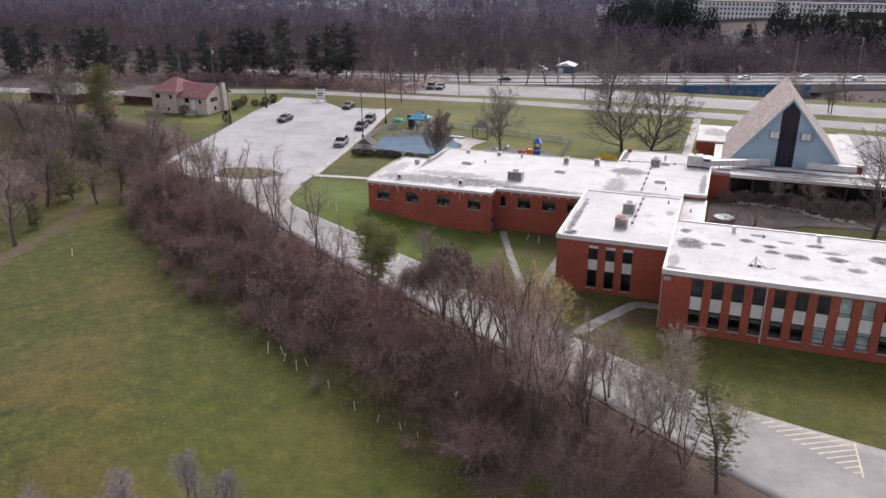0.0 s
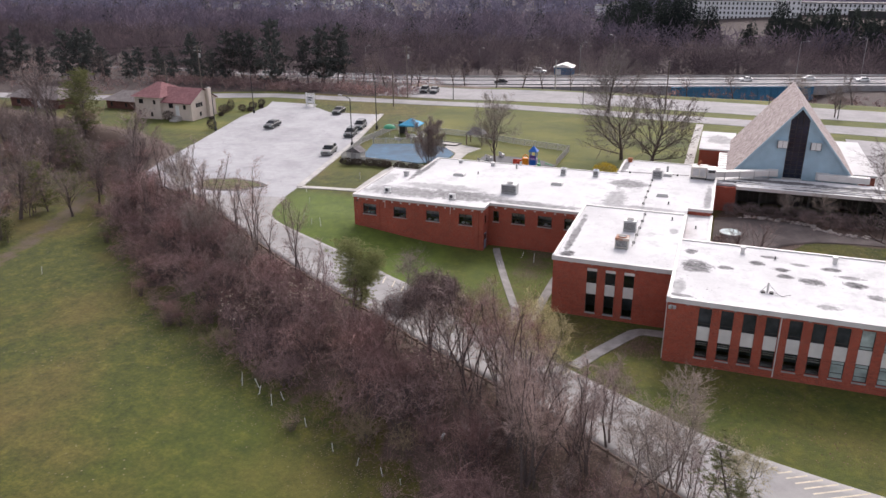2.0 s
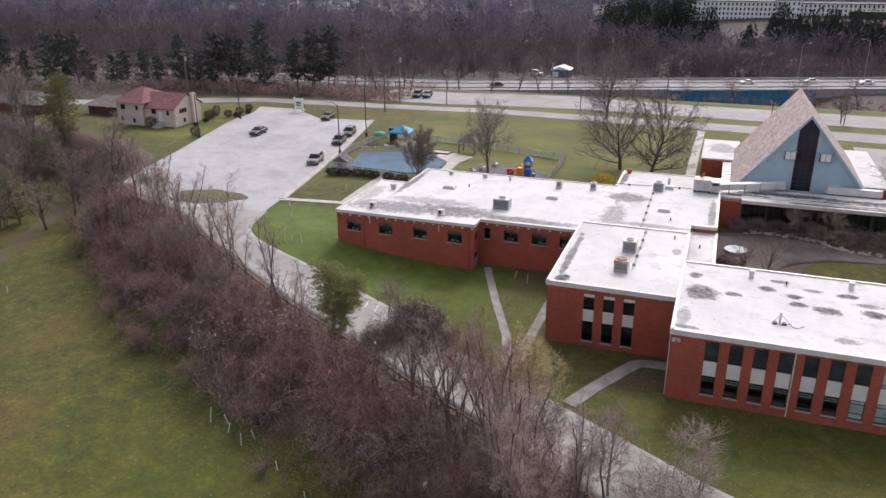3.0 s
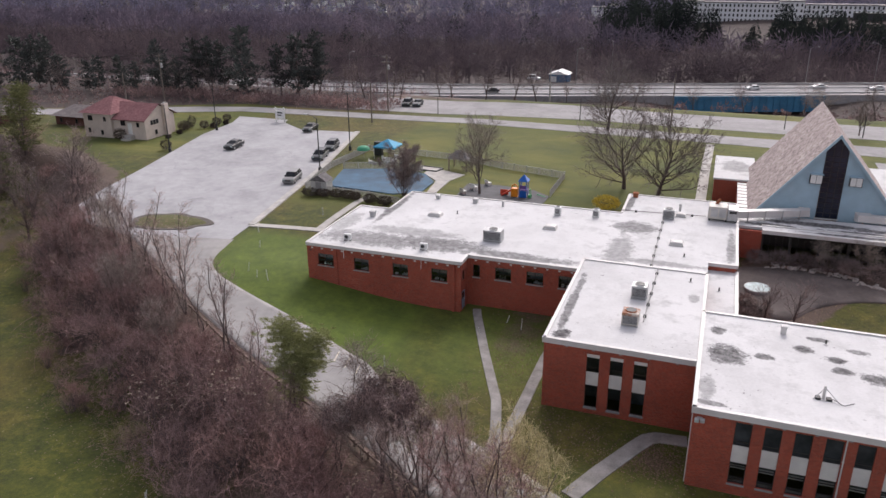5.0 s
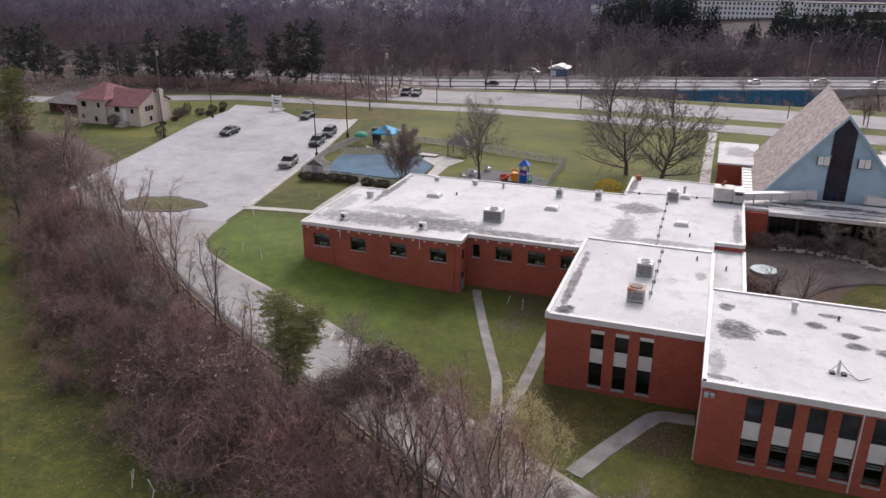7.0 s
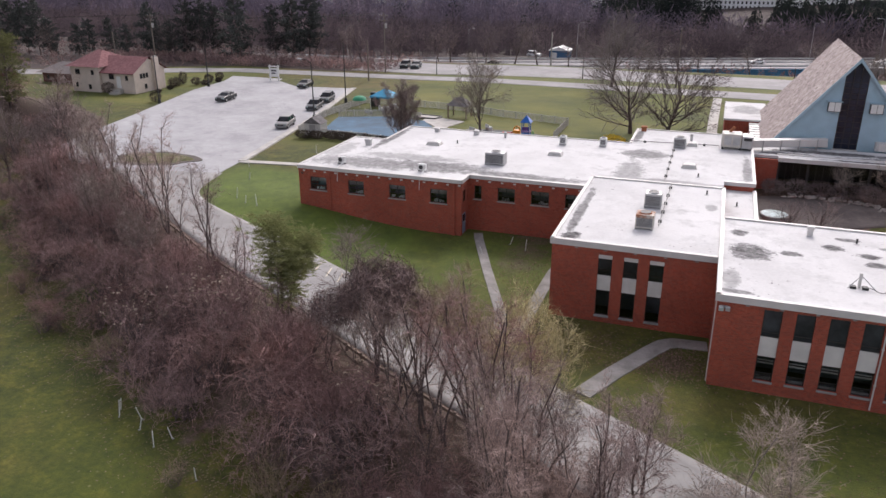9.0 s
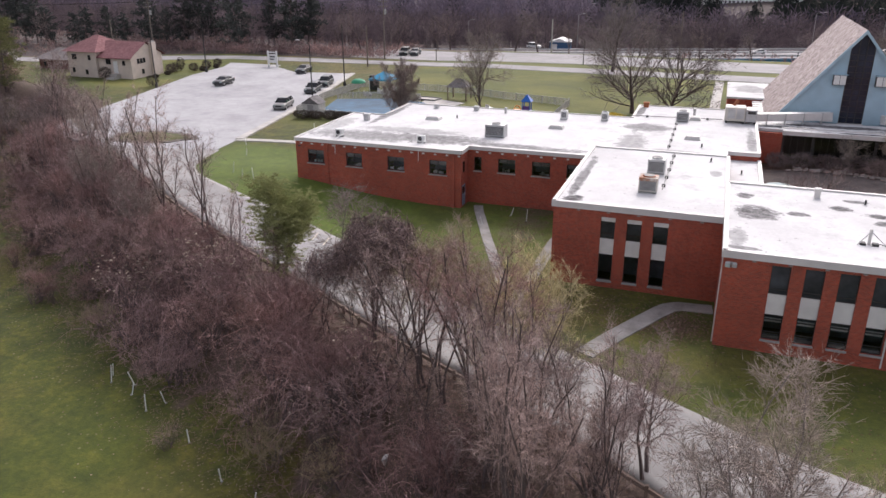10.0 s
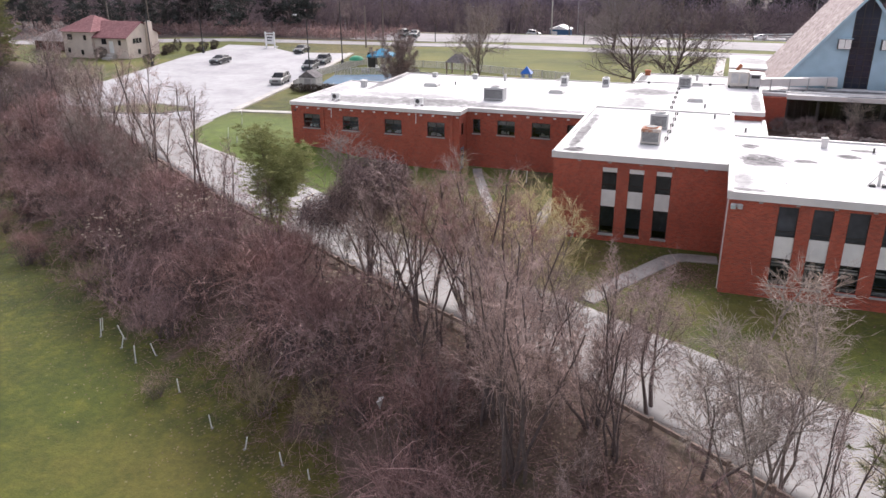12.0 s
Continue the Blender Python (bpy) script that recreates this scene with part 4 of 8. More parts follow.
part("downpipe", pipe, M["fascia"], near, "pale painted downpipe")
pipe = Geo().tube((-2.66, 69.62, 0.4), (-2.66, 69.62, 6.1), 0.035, 0.035, 6)
part("conduit", pipe, M["fascia"], near, "pale conduit on the corner")

# the middle wing
mid = thing("middle_wing", (-8, 85, 0.0), "red brick middle wing with three tall window strips", "school building")
MID = [(-14.3, 76.1), (-2.6, 76.1), (-2.6, 93.6), (-14.3, 93.6)]
B_X = [-10.85, -9.03, -7.22]
g = Geo()
wall_run(g, "x", 76.1, -14.3, -2.6, -0.8, 6.2, T, [(x, x + 1.0, 0.72, 5.58) for x in B_X])
part("wall", g, M["brick"], mid, "red brick wall")
g = Geo()
wall_run(g, "y", -14.3, 76.1 + T, 93.6, -0.8, 6.2, T, [])
part("wall", g, M["brick"], mid)
g = Geo()
wall_run(g, "x", 93.6, -14.3 + T, -2.6, 3.0, 6.2, -T, [])
part("wall", g, M["brick"], mid)
g = Geo()
wall_run(g, "y", -2.6, 84.92, 93.6 - T, 3.0, 6.2, -T, [])
part("wall", g, M["brick"], mid)
part("roof", Geo().slab(MID, 6.2, 6.38), M["roof_mid"], mid, "white coated flat roof with a dirty edge")
edge_trim(mid, MID, 6.38)
b_up = sash("strip_upper", 1.0, 1.28, [], [0.3], M["clear"])
b_low = sash("strip_lower", 1.0, 1.98, [], [], M["clear"])
for i, x in enumerate(B_X):
    put_window(mid, b_up, x, 76.21, 3.96)
    put_window(mid, b_low, x, 76.21, 0.78)
    filled("spandrel_panel", x, 76.18, 2.77, x + 1.0, 76.26, 3.95, M["panel"], mid, "off-white panel between two windows")
    filled("head_panel", x, 76.18, 5.25, x + 1.0, 76.26, 5.57, M["panel"], mid, "off-white head panel")
    filled("sill", x - 0.04, 76.0, 0.64, x + 1.04, 76.24, 0.755, M["sill"], mid)
    part("room_backing", Geo().box(x - 0.3, 77.9, 0.7, x + 1.3, 77.93, 5.6), M["room"], mid)
for k in range(5):
    filled("soffit_vent", -12.6 + k * 2.1, 76.02, 5.9, -12.38 + k * 2.1, 76.099, 5.97, M["sill"], mid)

# the far wing, wrapping the middle one
far = thing("office_wing", (-22, 100, 1.2), "long single-storey red brick wing with a white flat roof", "school building")
D_X = [(-42.45, -40.6), (-38.15, -36.4), (-33.65, -31.9), (-29.3, -27.55)]
E_X = [(-25.5, -24.75), (-23.1, -21.4), (-19.8, -18.05), (-16.5, -14.75)]
g = Geo()
wall_run(g, "x", 90.15, -43.75, -26.1, -0.8, 5.6, T, [(a, b, 3.35, 4.7) for a, b in D_X])
part("wall", g, M["brick"], far, "red brick wall with small windows")
g = Geo()
wall_run(g, "x", 92.35, -26.1, -14.32, -0.8, 5.6, T, [(a, b, 3.45, 4.8) for a, b in E_X])
part("wall", g, M["brick"], far)
g = Geo()
wall_run(g, "y", -26.1, 90.15 + T, 92.35, -0.8, 5.6, -T, [(90.55, 91.65, 0.25, 2.35), (90.75, 91.45, 3.5, 4.6)])
part("wall", g, M["brick"], far)
for axis, at, a0, a1, th in (("y", -43.75, 90.15 + T, 103.7, T), ("x", 103.7, -43.75 + T, -39.9, -T), ("y", -39.9, 103.7, 111.0, T), ("x", 111.0, -39.9 + T, -12.9, -T),
                             ("y", -12.9, 111.0, 119.2, T), ("x", 119.2, -12.9 + T, 0.1, -T), ("y", 0.1, 98.2, 119.2 - T, -T), ("x", 98.2, -2.6, 0.1 - T, T)):
    g = Geo()
    wall_run(g, axis, at, a0, a1, 0.2, 5.6, th, [])
    part("wall", g, M["brick"], far)
ROOF_FAR = [(-43.75, 90.15), (-26.1, 90.15), (-26.1, 92.35), (-14.32, 92.35), (-14.32, 93.62), (-2.6, 93.62), (-2.6, 98.2), (0.1, 98.2), (0.1, 119.2), (-12.9, 119.2), (-12.9, 111.2), (-39.9, 111.2), (-39.9, 103.7), (-43.75, 103.7)]
g = Geo().slab(ROOF_FAR, 5.6, 5.78)
part("roof", g, M["roof_far"], far, "white coated flat roof with grey water marks")
RF = ROOF_FAR
for seg in ([RF[13], RF[0], RF[1], RF[2], RF[3]], [RF[6], RF[7], RF[8], RF[9], RF[10], RF[11], RF[12], RF[13]]):
    for (x0, y0), (x1, y1) in zip(seg, seg[1:]):
        p, q = Vector((x0, y0)), Vector((x1, y1))
        d = (q - p).normalized()
        o = Vector((d.y, -d.x))
        a, b, c, e = p + o * 0.13, q + o * 0.13 - d * 0.004, q - o * 0.15 - d * 0.004, p - o * 0.15
        e, a = e - d * 0.02, a - d * 0.02
        v = [(*a, 5.5), (*b, 5.5), (*c, 5.5), (*e, 5.5), (*a, 5.86), (*b, 5.86), (*c, 5.89), (*e, 5.89)]
        part("roof_edge", Geo().add(v, [(0, 1, 5, 4), (4, 5, 6, 7), (3, 0, 4, 7), (1, 2, 6, 5), (2, 3, 7, 6), (3, 2, 1, 0)]), M["fascia"], far, "white metal roof edge")
sm = {}
for pairs, y, z, h in ((D_X, 90.26, 3.35, 1.35), (E_X, 92.46, 3.45, 1.35)):
    for a, b in pairs:
        wdt = round(b - a, 2)
        if wdt not in sm:
            sm[wdt] = sash("casement", wdt, h, [0.5] if wdt > 1 else [], [0.42], M["clear"])
        put_window(far, sm[wdt], a, y, z)
        filled("sill", a - 0.06, y - 0.22, z - 0.11, b + 0.06, y + 0.02, z - 0.005, M["sill"], far)
        part("room_backing", Geo().box(a - 0.02, y + 1.6, z - 0.05, b + 0.02, y + 1.63, z + h + 0.05), M["room"], far)
        if wdt > 1:
            part("blind", Geo().box(a + 0.08, y + 0.1, z + h * 0.66, b - 0.08, y + 0.12, z + h - 0.05), M["sill"], far, "grey blind drawn part of the way down")
            drops = np.random.default_rng(int(-a * 10))
            for k in range(5):
                x = a + 0.12 + (wdt - 0.4) * drops.uniform(0, 1)
                part("clutter", Geo().cbox(x, y + 0.1, z + 0.06, x + drops.uniform(0.1, 0.28), y + 0.3, z + drops.uniform(0.14, 0.34), 0.01), M["white" if k % 2 else "panel"], far, "pale things standing on the window ledge")
door = part("door", Geo().cbox(-26.2, 90.56, 0.2, -26.14, 91.64, 2.34, 0.01), M["door_blue"], far, "grey-blue metal door")
part("door_handle", Geo().box(-26.14, 91.45, 1.2, -26.08, 91.52, 1.4), M["steel"], door)
part("pane", Geo().box(-26.138, 90.75, 1.45, -26.13, 91.45, 2.15), M["glass"], door)
part("window", Geo().box(-26.2, 90.76, 3.5, -26.15, 91.44, 4.6), M["glass"], far, "small dark window")
for k in range(15):
    filled("soffit_vent", -43.2 + k * 1.2, 90.06, 5.24, -42.96 + k * 1.2, 90.149, 5.36, M["fascia"], far)
for k in range(9):
    filled("soffit_vent", -25.3 + k * 1.25, 92.26, 5.24, -25.06 + k * 1.25, 92.349, 5.36, M["fascia"], far)
part("downpipe", Geo().box(-40.25, 90.05, 1.2, -40.12, 90.15, 5.45), M["brick"], far, "brick-red square downpipe")
filled("pilaster", -27.0, 90.02, -0.4, -26.72, 90.149, 5.45, M["brick"], far)
part("light", Geo().cbox(-43.4, 90.02, 4.95, -43.15, 90.149, 5.08), M["dark"], far, "small dark wall light")

# low link roof beside the courtyard
link = thing("link_roof", (-1.1, 91, 4.6), "small low white roof between two wings", "flat roof")
part("roof", Geo().slab([(-2.58, 84.92), (0.2, 84.92), (0.2, 98.18), (-2.58, 98.18)], 4.85, 5.05), M["roof_mid"], link, "white coated low roof")
g = Geo()
wall_run(g, "y", 0.2, 84.92, 98.18, 0.2, 4.85, -T, [])
part("wall", g, M["brick"], link, "red brick wall to the courtyard")
part("roof_edge", Geo().box(0.0, 84.95, 4.86, 0.32, 98.15, 5.2), M["fascia"], link)

# covered walk between the wing and the chapel
walkway = thing("glazed_corridor", (20, 114, 1.4), "low corridor with dark glazing and a leaf-strewn white roof", "corridor")
part("roof", Geo().slab([(2.85, 111.55), (42, 111.55), (42, 117.6), (0.12, 117.6), (0.12, 112.6), (2.85, 112.6)], 5.0, 5.3), M["roof_dirty"], walkway, "white flat roof strewn with dark leaves")
part("roof_edge", Geo().box(2.8, 111.4, 4.95, 42, 111.548, 5.4), M["fascia"], walkway, "white roof edge")
part("roof_edge", Geo().box(2.8, 113.2, 5.302, 42, 113.4, 5.42), M["fascia"], walkway, "white roof seam")
g = Geo()
wall_run(g, "x", 112.0, 0.12, 2.9, 0.4, 5.0, T, [])
part("wall", g, M["brick"], walkway, "red brick wall")
g = Geo()
wall_run(g, "x", 112.3, 2.9, 42, 0.4, 5.0, T, [(3.1 + k * 3.0, 5.9 + k * 3.0, 1.5, 4.85) for k in range(12)])
part("wall", g, M["dark"], walkway, "dark framed wall")
for k in range(12):
    put_window(walkway, sm.setdefault("corr", sash("corridor", 2.8, 3.35, [0.25, 0.5, 0.75], [0.3], M["clear"])), 3.1 + k * 3.0, 112.38, 1.5)
# back wall coloured near black to imitate the shade inside the corridor
part("back_wall", Geo().box(0.4, 117.3, 0.4, 42, 117.55, 5.0), M["dark"], walkway)

# the chapel
chapel = thing("chapel", (10, 129, 1.6), "steep A-frame chapel with pale blue gable and shingle roof", "chapel")
PX, HALF, PZ, EZ, Y0, Y1 = 10.05, 8.6, 15.0, 4.4, 118.9, 140.6
slope = (PZ - EZ) / HALF
for sgn in (-1, 1):
    ov = 0.45
    ex = PX + sgn * (HALF + ov)
    ez = EZ - slope * ov
    v = []
    for y in (Y0 - 0.35, Y1 + 0.35):
        v += [(PX, y, PZ), (ex, y, ez), (ex, y, ez + 0.3), (PX, y, PZ + 0.3)]
    f = [(0, 1, 2, 3), (7, 6, 5, 4), (3, 2, 6, 7), (1, 0, 4, 5), (2, 1, 5, 6)]
    part("roof", Geo().add(v, f), M["shingle"], chapel, "steep roof slope of grey-brown shingles")
    v = [(PX, Y0 - 0.36, PZ - 0.12), (ex, Y0 - 0.36, ez - 0.12), (ex, Y0 - 0.36, ez + 0.32), (PX, Y0 - 0.36, PZ + 0.32),
         (PX, Y0 - 0.44, PZ - 0.12), (ex, Y0 - 0.44, ez - 0.12), (ex, Y0 - 0.44, ez + 0.32), (PX, Y0 - 0.44, PZ + 0.32)]
    part("bargeboard", Geo().add(v, [(0, 1, 2, 3), (7, 6, 5, 4), (3, 2, 6, 7), (1, 0, 4, 5), (2, 1, 5, 6), (0, 3, 7, 4)]), M["blue_siding"], chapel, "grey-blue bargeboard")


def gable(y, thick):
    x = lambda z: HALF * (PZ - z) / (PZ - EZ)
    g = Geo()
    gl, gr, top = PX - 1.2, PX + 1.2, 13.35
    for sgn in (-1, 1):
        pts = [(PX + sgn * 1.2, 3.6), (PX + sgn * HALF * 1.05, 3.6), (PX + sgn * x(EZ), EZ), (PX + sgn * 1.2, PZ - 1.2 * slope)]
        v = [(a, y, b) for a, b in pts] + [(a, y + thick, b) for a, b in pts]
        g.add(v, [(0, 1, 2, 3), (7, 6, 5, 4), (0, 3, 7, 4), (1, 0, 4, 5), (2, 1, 5, 6), (3, 2, 6, 7)])
    return g


part("gable_wall", gable(Y0, 0.3), M["blue_siding"], chapel, "pale blue gable wall")
part("back_gable", gable(Y1 - 0.3, 0.3), M["blue_siding"], chapel)
v = [(PX - 1.15, Y0 + 0.05, 5.2), (PX + 1.15, Y0 + 0.05, 5.2), (PX + 1.15, Y0 + 0.05, PZ - 1.15 * slope), (PX, Y0 + 0.05, PZ), (PX - 1.15, Y0 + 0.05, PZ - 1.15 * slope)]
v += [(a, b + 0.1, c) for a, b, c in v]
chw = part("window", Geo().add(v, [(0, 1, 2, 3, 4), (9, 8, 7, 6, 5), (0, 5, 6, 1), (1, 6, 7, 2), (4, 3, 8, 9)]), M["chapel_glass"], chapel, "tall dark stained-glass window")
grid = Geo()
for k in range(13):
    z = 5.2 + k * 0.62
    grid.box(PX - 1.18, Y0 - 0.03, z - 0.03, PX + 1.18, Y0 + 0.06, z + 0.03)
for k in range(4):
    x = PX - 1.15 + k * 0.767
    grid.box(x - 0.035, Y0 - 0.035, 5.15, x + 0.035, Y0 + 0.065, PZ - 0.1 - slope * abs(x - PX))
part("lead_grid", grid, M["frame"], chw, "dark lead window grid")
filled("sill", PX - 1.3, Y0 - 0.15, 5.02, PX + 1.3, Y0 + 0.06, 5.18, M["fascia"], chapel)
for x0 in (7.55, 11.75):
    dm = part("window", Geo().cbox(x0, Y0 - 0.55, 9.4, x0 + 1.35, Y0 - 0.002, 10.5, 0.03), M["frame"], chapel, "small boxed-out window with white shutters")
    for x in (x0 + 0.07, x0 + 0.7):
        part("shutter", Geo().box(x, Y0 - 0.58, 9.46, x + 0.58, Y0 - 0.551, 10.45), M["white"], dm, "white shutter")
    part("hood", Geo().box(x0 - 0.08, Y0 - 0.64, 10.5, x0 + 1.43, Y0 - 0.004, 10.56), M["blue_siding"], dm)
for x0, x1 in ((6.9, 8.2), (13.0, 14.7)):
    part("vent_hood", Geo().add([(x0, Y0 - 0.9, 5.4), (x1, Y0 - 0.9, 5.4), (x1, Y0 - 0.01, 5.4), (x0, Y0 - 0.01, 5.4), (x0 + 0.15, Y0 - 0.55, 6.15), (x1 - 0.15, Y0 - 0.55, 6.15), (x1, Y0 - 0.01, 6.3), (x0, Y0 - 0.01, 6.3)],
                                [(3, 2, 1, 0), (4, 5, 6, 7), (0, 1, 5, 4), (1, 2, 6, 5), (3, 0, 4, 7)]), M["fascia"], chapel, "white sheet-metal vent hood")
part("base_wall", Geo().box(PX - HALF, Y0 + 0.3, 1.0, PX + HALF, Y1 - 0.3, 4.2), M["brick"], chapel)

annex = thing("chapel_annex", (-0.2, 140, 1.6), "low red brick annex with a white flat roof beside the chapel", "annex")
part("wall", Geo().box(-2.9, 133.9, 0.8, 2.6, 147.0, 4.75), M["brick"], annex, "dark red brick wall")
part("roof", Geo().slab([(-3.05, 133.75), (2.6, 133.75), (2.6, 147.15), (-3.05, 147.15)], 4.75, 5.0), M["roof_dirty"], annex, "white flat roof with grey stains")
part("roof", Geo().slab([(0.2, 119.4), (1.9, 119.4), (1.9, 133.7), (0.2, 133.7)], 4.4, 4.62), M["fascia"], annex, "narrow white panelled roof strip")
part("wall", Geo().box(0.25, 119.5, 0.8, 1.85, 133.7, 4.4), M["brick"], annex)
for k in range(9):
    part("roof_rib", Geo().box(0.2, 120.3 + k * 1.5, 4.622, 1.9, 120.42 + k * 1.5, 4.68), M["sill"], annex)
setting("pavement", drape([(22.2, 119), (22.2, 140), (22.2, 164)], [(44, 119), (44, 140), (44, 162)], 12, 6, 0.06), M["road"], "grey asphalt yard beside the chapel", "pavement")
annex2 = thing("chapel_annex", (19.6, 135, 1.6), "low annex with a white flat roof on the chapel's far side", "annex")
part("wall", Geo().box(17.9, 124.5, 0.8, 21.4, 146.0, 4.7), M["brick"], annex2)
part("roof", Geo().slab([(17.8, 124.3), (21.6, 124.3), (21.6, 146.2), (17.8, 146.2)], 4.7, 5.0), M["roof_dirty"], annex2, "white flat roof with grey stains")

# ---- things on the roofs ----
def condenser(x, y, z, w, d, h, material, rusty, label, turn=0.0):
    ob = thing("air_conditioner", (0, 0, 0), label, "air conditioner", "rooftop condensers")
    for x0 in (-w / 2, w / 2 - 0.12):
        part("base_rail", Geo().box(x0, -d / 2, 0, x0 + 0.12, d / 2, 0.1), M["steel"], ob)
    part("cabinet", Geo().cbox(-w / 2, -d / 2, 0.1, w / 2, d / 2, h, 0.04), material, ob)
    part("coil", Geo().box(-w / 2 + 0.1, -d / 2 - 0.006, 0.22, w / 2 - 0.1, -d / 2 + 0.01, h - 0.2), M["coil"], ob, "dark condenser coil")
    gr = Geo()
    n = max(4, int(h / 0.14))
    for k in range(n):
        z0 = 0.22 + k * (h - 0.44) / n
        gr.box(-w / 2 + 0.08, -d / 2 - 0.02, z0, w / 2 - 0.08, -d / 2 - 0.007, z0 + 0.03)
    part("grille", gr, M["steel"], ob)
    part("side_panel", Geo().box(w / 2 - 0.01, -d / 2 + 0.1, 0.2, w / 2 + 0.012, d / 2 - 0.1, h * 0.7), M["steel"], ob)
    part("fan_ring", Geo().tube((0, 0, h - 0.01), (0, 0, h + 0.09), min(w, d) * 0.4, min(w, d) * 0.37, 18), M["rust"] if rusty else M["steel"], ob)
    part("fan_opening", Geo().tube((0, 0, h + 0.08), (0, 0, h + 0.098), min(w, d) * 0.34, min(w, d) * 0.34, 16), M["dark"], ob)
    if rusty:
        part("top_cover", Geo().cbox(-w / 2 - 0.01, -d / 2 - 0.01, h * 0.8, w / 2 + 0.01, d / 2 + 0.01, h + 0.012, 0.04), M["rusty_paint"], ob, "rust-stained top")
    ob.matrix_basis = pose(x, y, z, 0, 0, turn)
    return ob


condenser(-8.2, 80.9, 6.38, 1.35, 1.25, 1.15, M["beige"], True, "beige rooftop air conditioner with a rust-stained top")
condenser(-8.1, 86.4, 6.38, 1.35, 1.2, 1.2, M["steel"], False, "grey rooftop air conditioner with a round fan")
condenser(-24.8, 97.4, 5.78, 2.0, 1.3, 1.25, M["steel"], False, "large grey rooftop air conditioner")
condenser(-7.5, 111.2, 5.78, 1.3, 1.2, 1.1, M["steel"], False, "weathered grey rooftop air conditioner")
condenser(-20.0, 108.1, 5.78, 0.75, 0.6, 1.0, M["white"], False, "small white rooftop condenser")
condenser(-15.6, 108.8, 5.78, 0.75, 0.6, 0.95, M["white"], False, "small white rooftop condenser")


def split_unit(x, y, z):
    ob = thing("split_unit", (0, 0, 0), "small white split air conditioner at the roof edge", "air conditioner", "split units")
    part("foot", Geo().box(-0.35, -0.12, 0, -0.28, 0.25, 0.1).box(0.28, -0.12, 0, 0.35, 0.25, 0.1), M["dark"], ob)
    part("cabinet", Geo().cbox(-0.42, -0.14, 0.1, 0.42, 0.2, 0.75, 0.03), M["white"], ob)
    part("fan_ring", Geo().tube((-0.08, -0.135, 0.43), (-0.08, -0.17, 0.43), 0.27, 0.25, 14), M["steel"], ob)
    part("fan_opening", Geo().tube((-0.08, -0.168, 0.43), (-0.08, -0.18, 0.43), 0.2, 0.2, 12), M["dark"], ob)
    part("line_set", Geo().tube((0.45, 0, 0.3), (0.5, -2.0, 0.16), 0.03, 0.03, 6).tube((0.5, -2.0, 0.16), (0.5, -2.12, -1.3), 0.03, 0.03, 6), M["white"], ob, "white pipe over the roof edge")
    ob.matrix_basis = pose(x, y, z)


split_unit(-39.8, 92.2, 5.78)
split_unit(-30.9, 92.2, 5.78)


def skylight(x, y, z, w, d, label="low domed translucent skylight"):
    ob = thing("skylight", (0, 0, 0), label, "skylight", "skylights")
    part("kerb", Geo().box(-w / 2 - 0.06, -d / 2 - 0.06, 0, w / 2 + 0.06, d / 2 + 0.06, 0.14), M["fascia"], ob)
    g = Geo()
    rows = [(1.0, 0.14), (0.97, 0.25), (0.85, 0.36), (0.55, 0.42)]
    for s, h in rows:
        g.v += [(-w / 2 * s, -d / 2 * s, h), (w / 2 * s, -d / 2 * s, h), (w / 2 * s, d / 2 * s, h), (-w / 2 * s, d / 2 * s, h)]
    for r in range(3):
        g.f += [(4 * r + i, 4 * r + (i + 1) % 4, 4 * r + 4 + (i + 1) % 4, 4 * r + 4 + i) for i in range(4)]
    g.f.append((12, 13, 14, 15))
    part("dome", g, M["skydome"], ob, "hazy plastic dome")
    ob.matrix_basis = pose(x, y, z)


M["skydome"] = plain("hazy_dome_plastic", (0.5, 0.49, 0.47), 0.3, vary=0.12)
skylight(-33.7, 103.2, 5.78, 1.5, 1.1)
skylight(-19.8, 103.1, 5.78, 1.4, 1.1)
skylight(-6.0, 102.5, 5.78, 1.4, 1.1)
skylight(-6.2, 112.3, 5.78, 1.1, 1.0)


def roof_vent(x, y, z, w=0.6, h=0.6, material=None, label="small square sheet-metal roof vent"):
    ob = thing("roof_vent", (0, 0, 0), label, "roof vent", "roof vents")
    material = material or M["steel"]
    part("stack", Geo().cbox(-w * 0.4, -w * 0.4, 0, w * 0.4, w * 0.4, h * 0.7, 0.02), material, ob)
    part("cap", Geo().cbox(-w / 2, -w / 2, h * 0.7, w / 2, w / 2, h, 0.05), material, ob)
    ob.matrix_basis = pose(x, y, z)


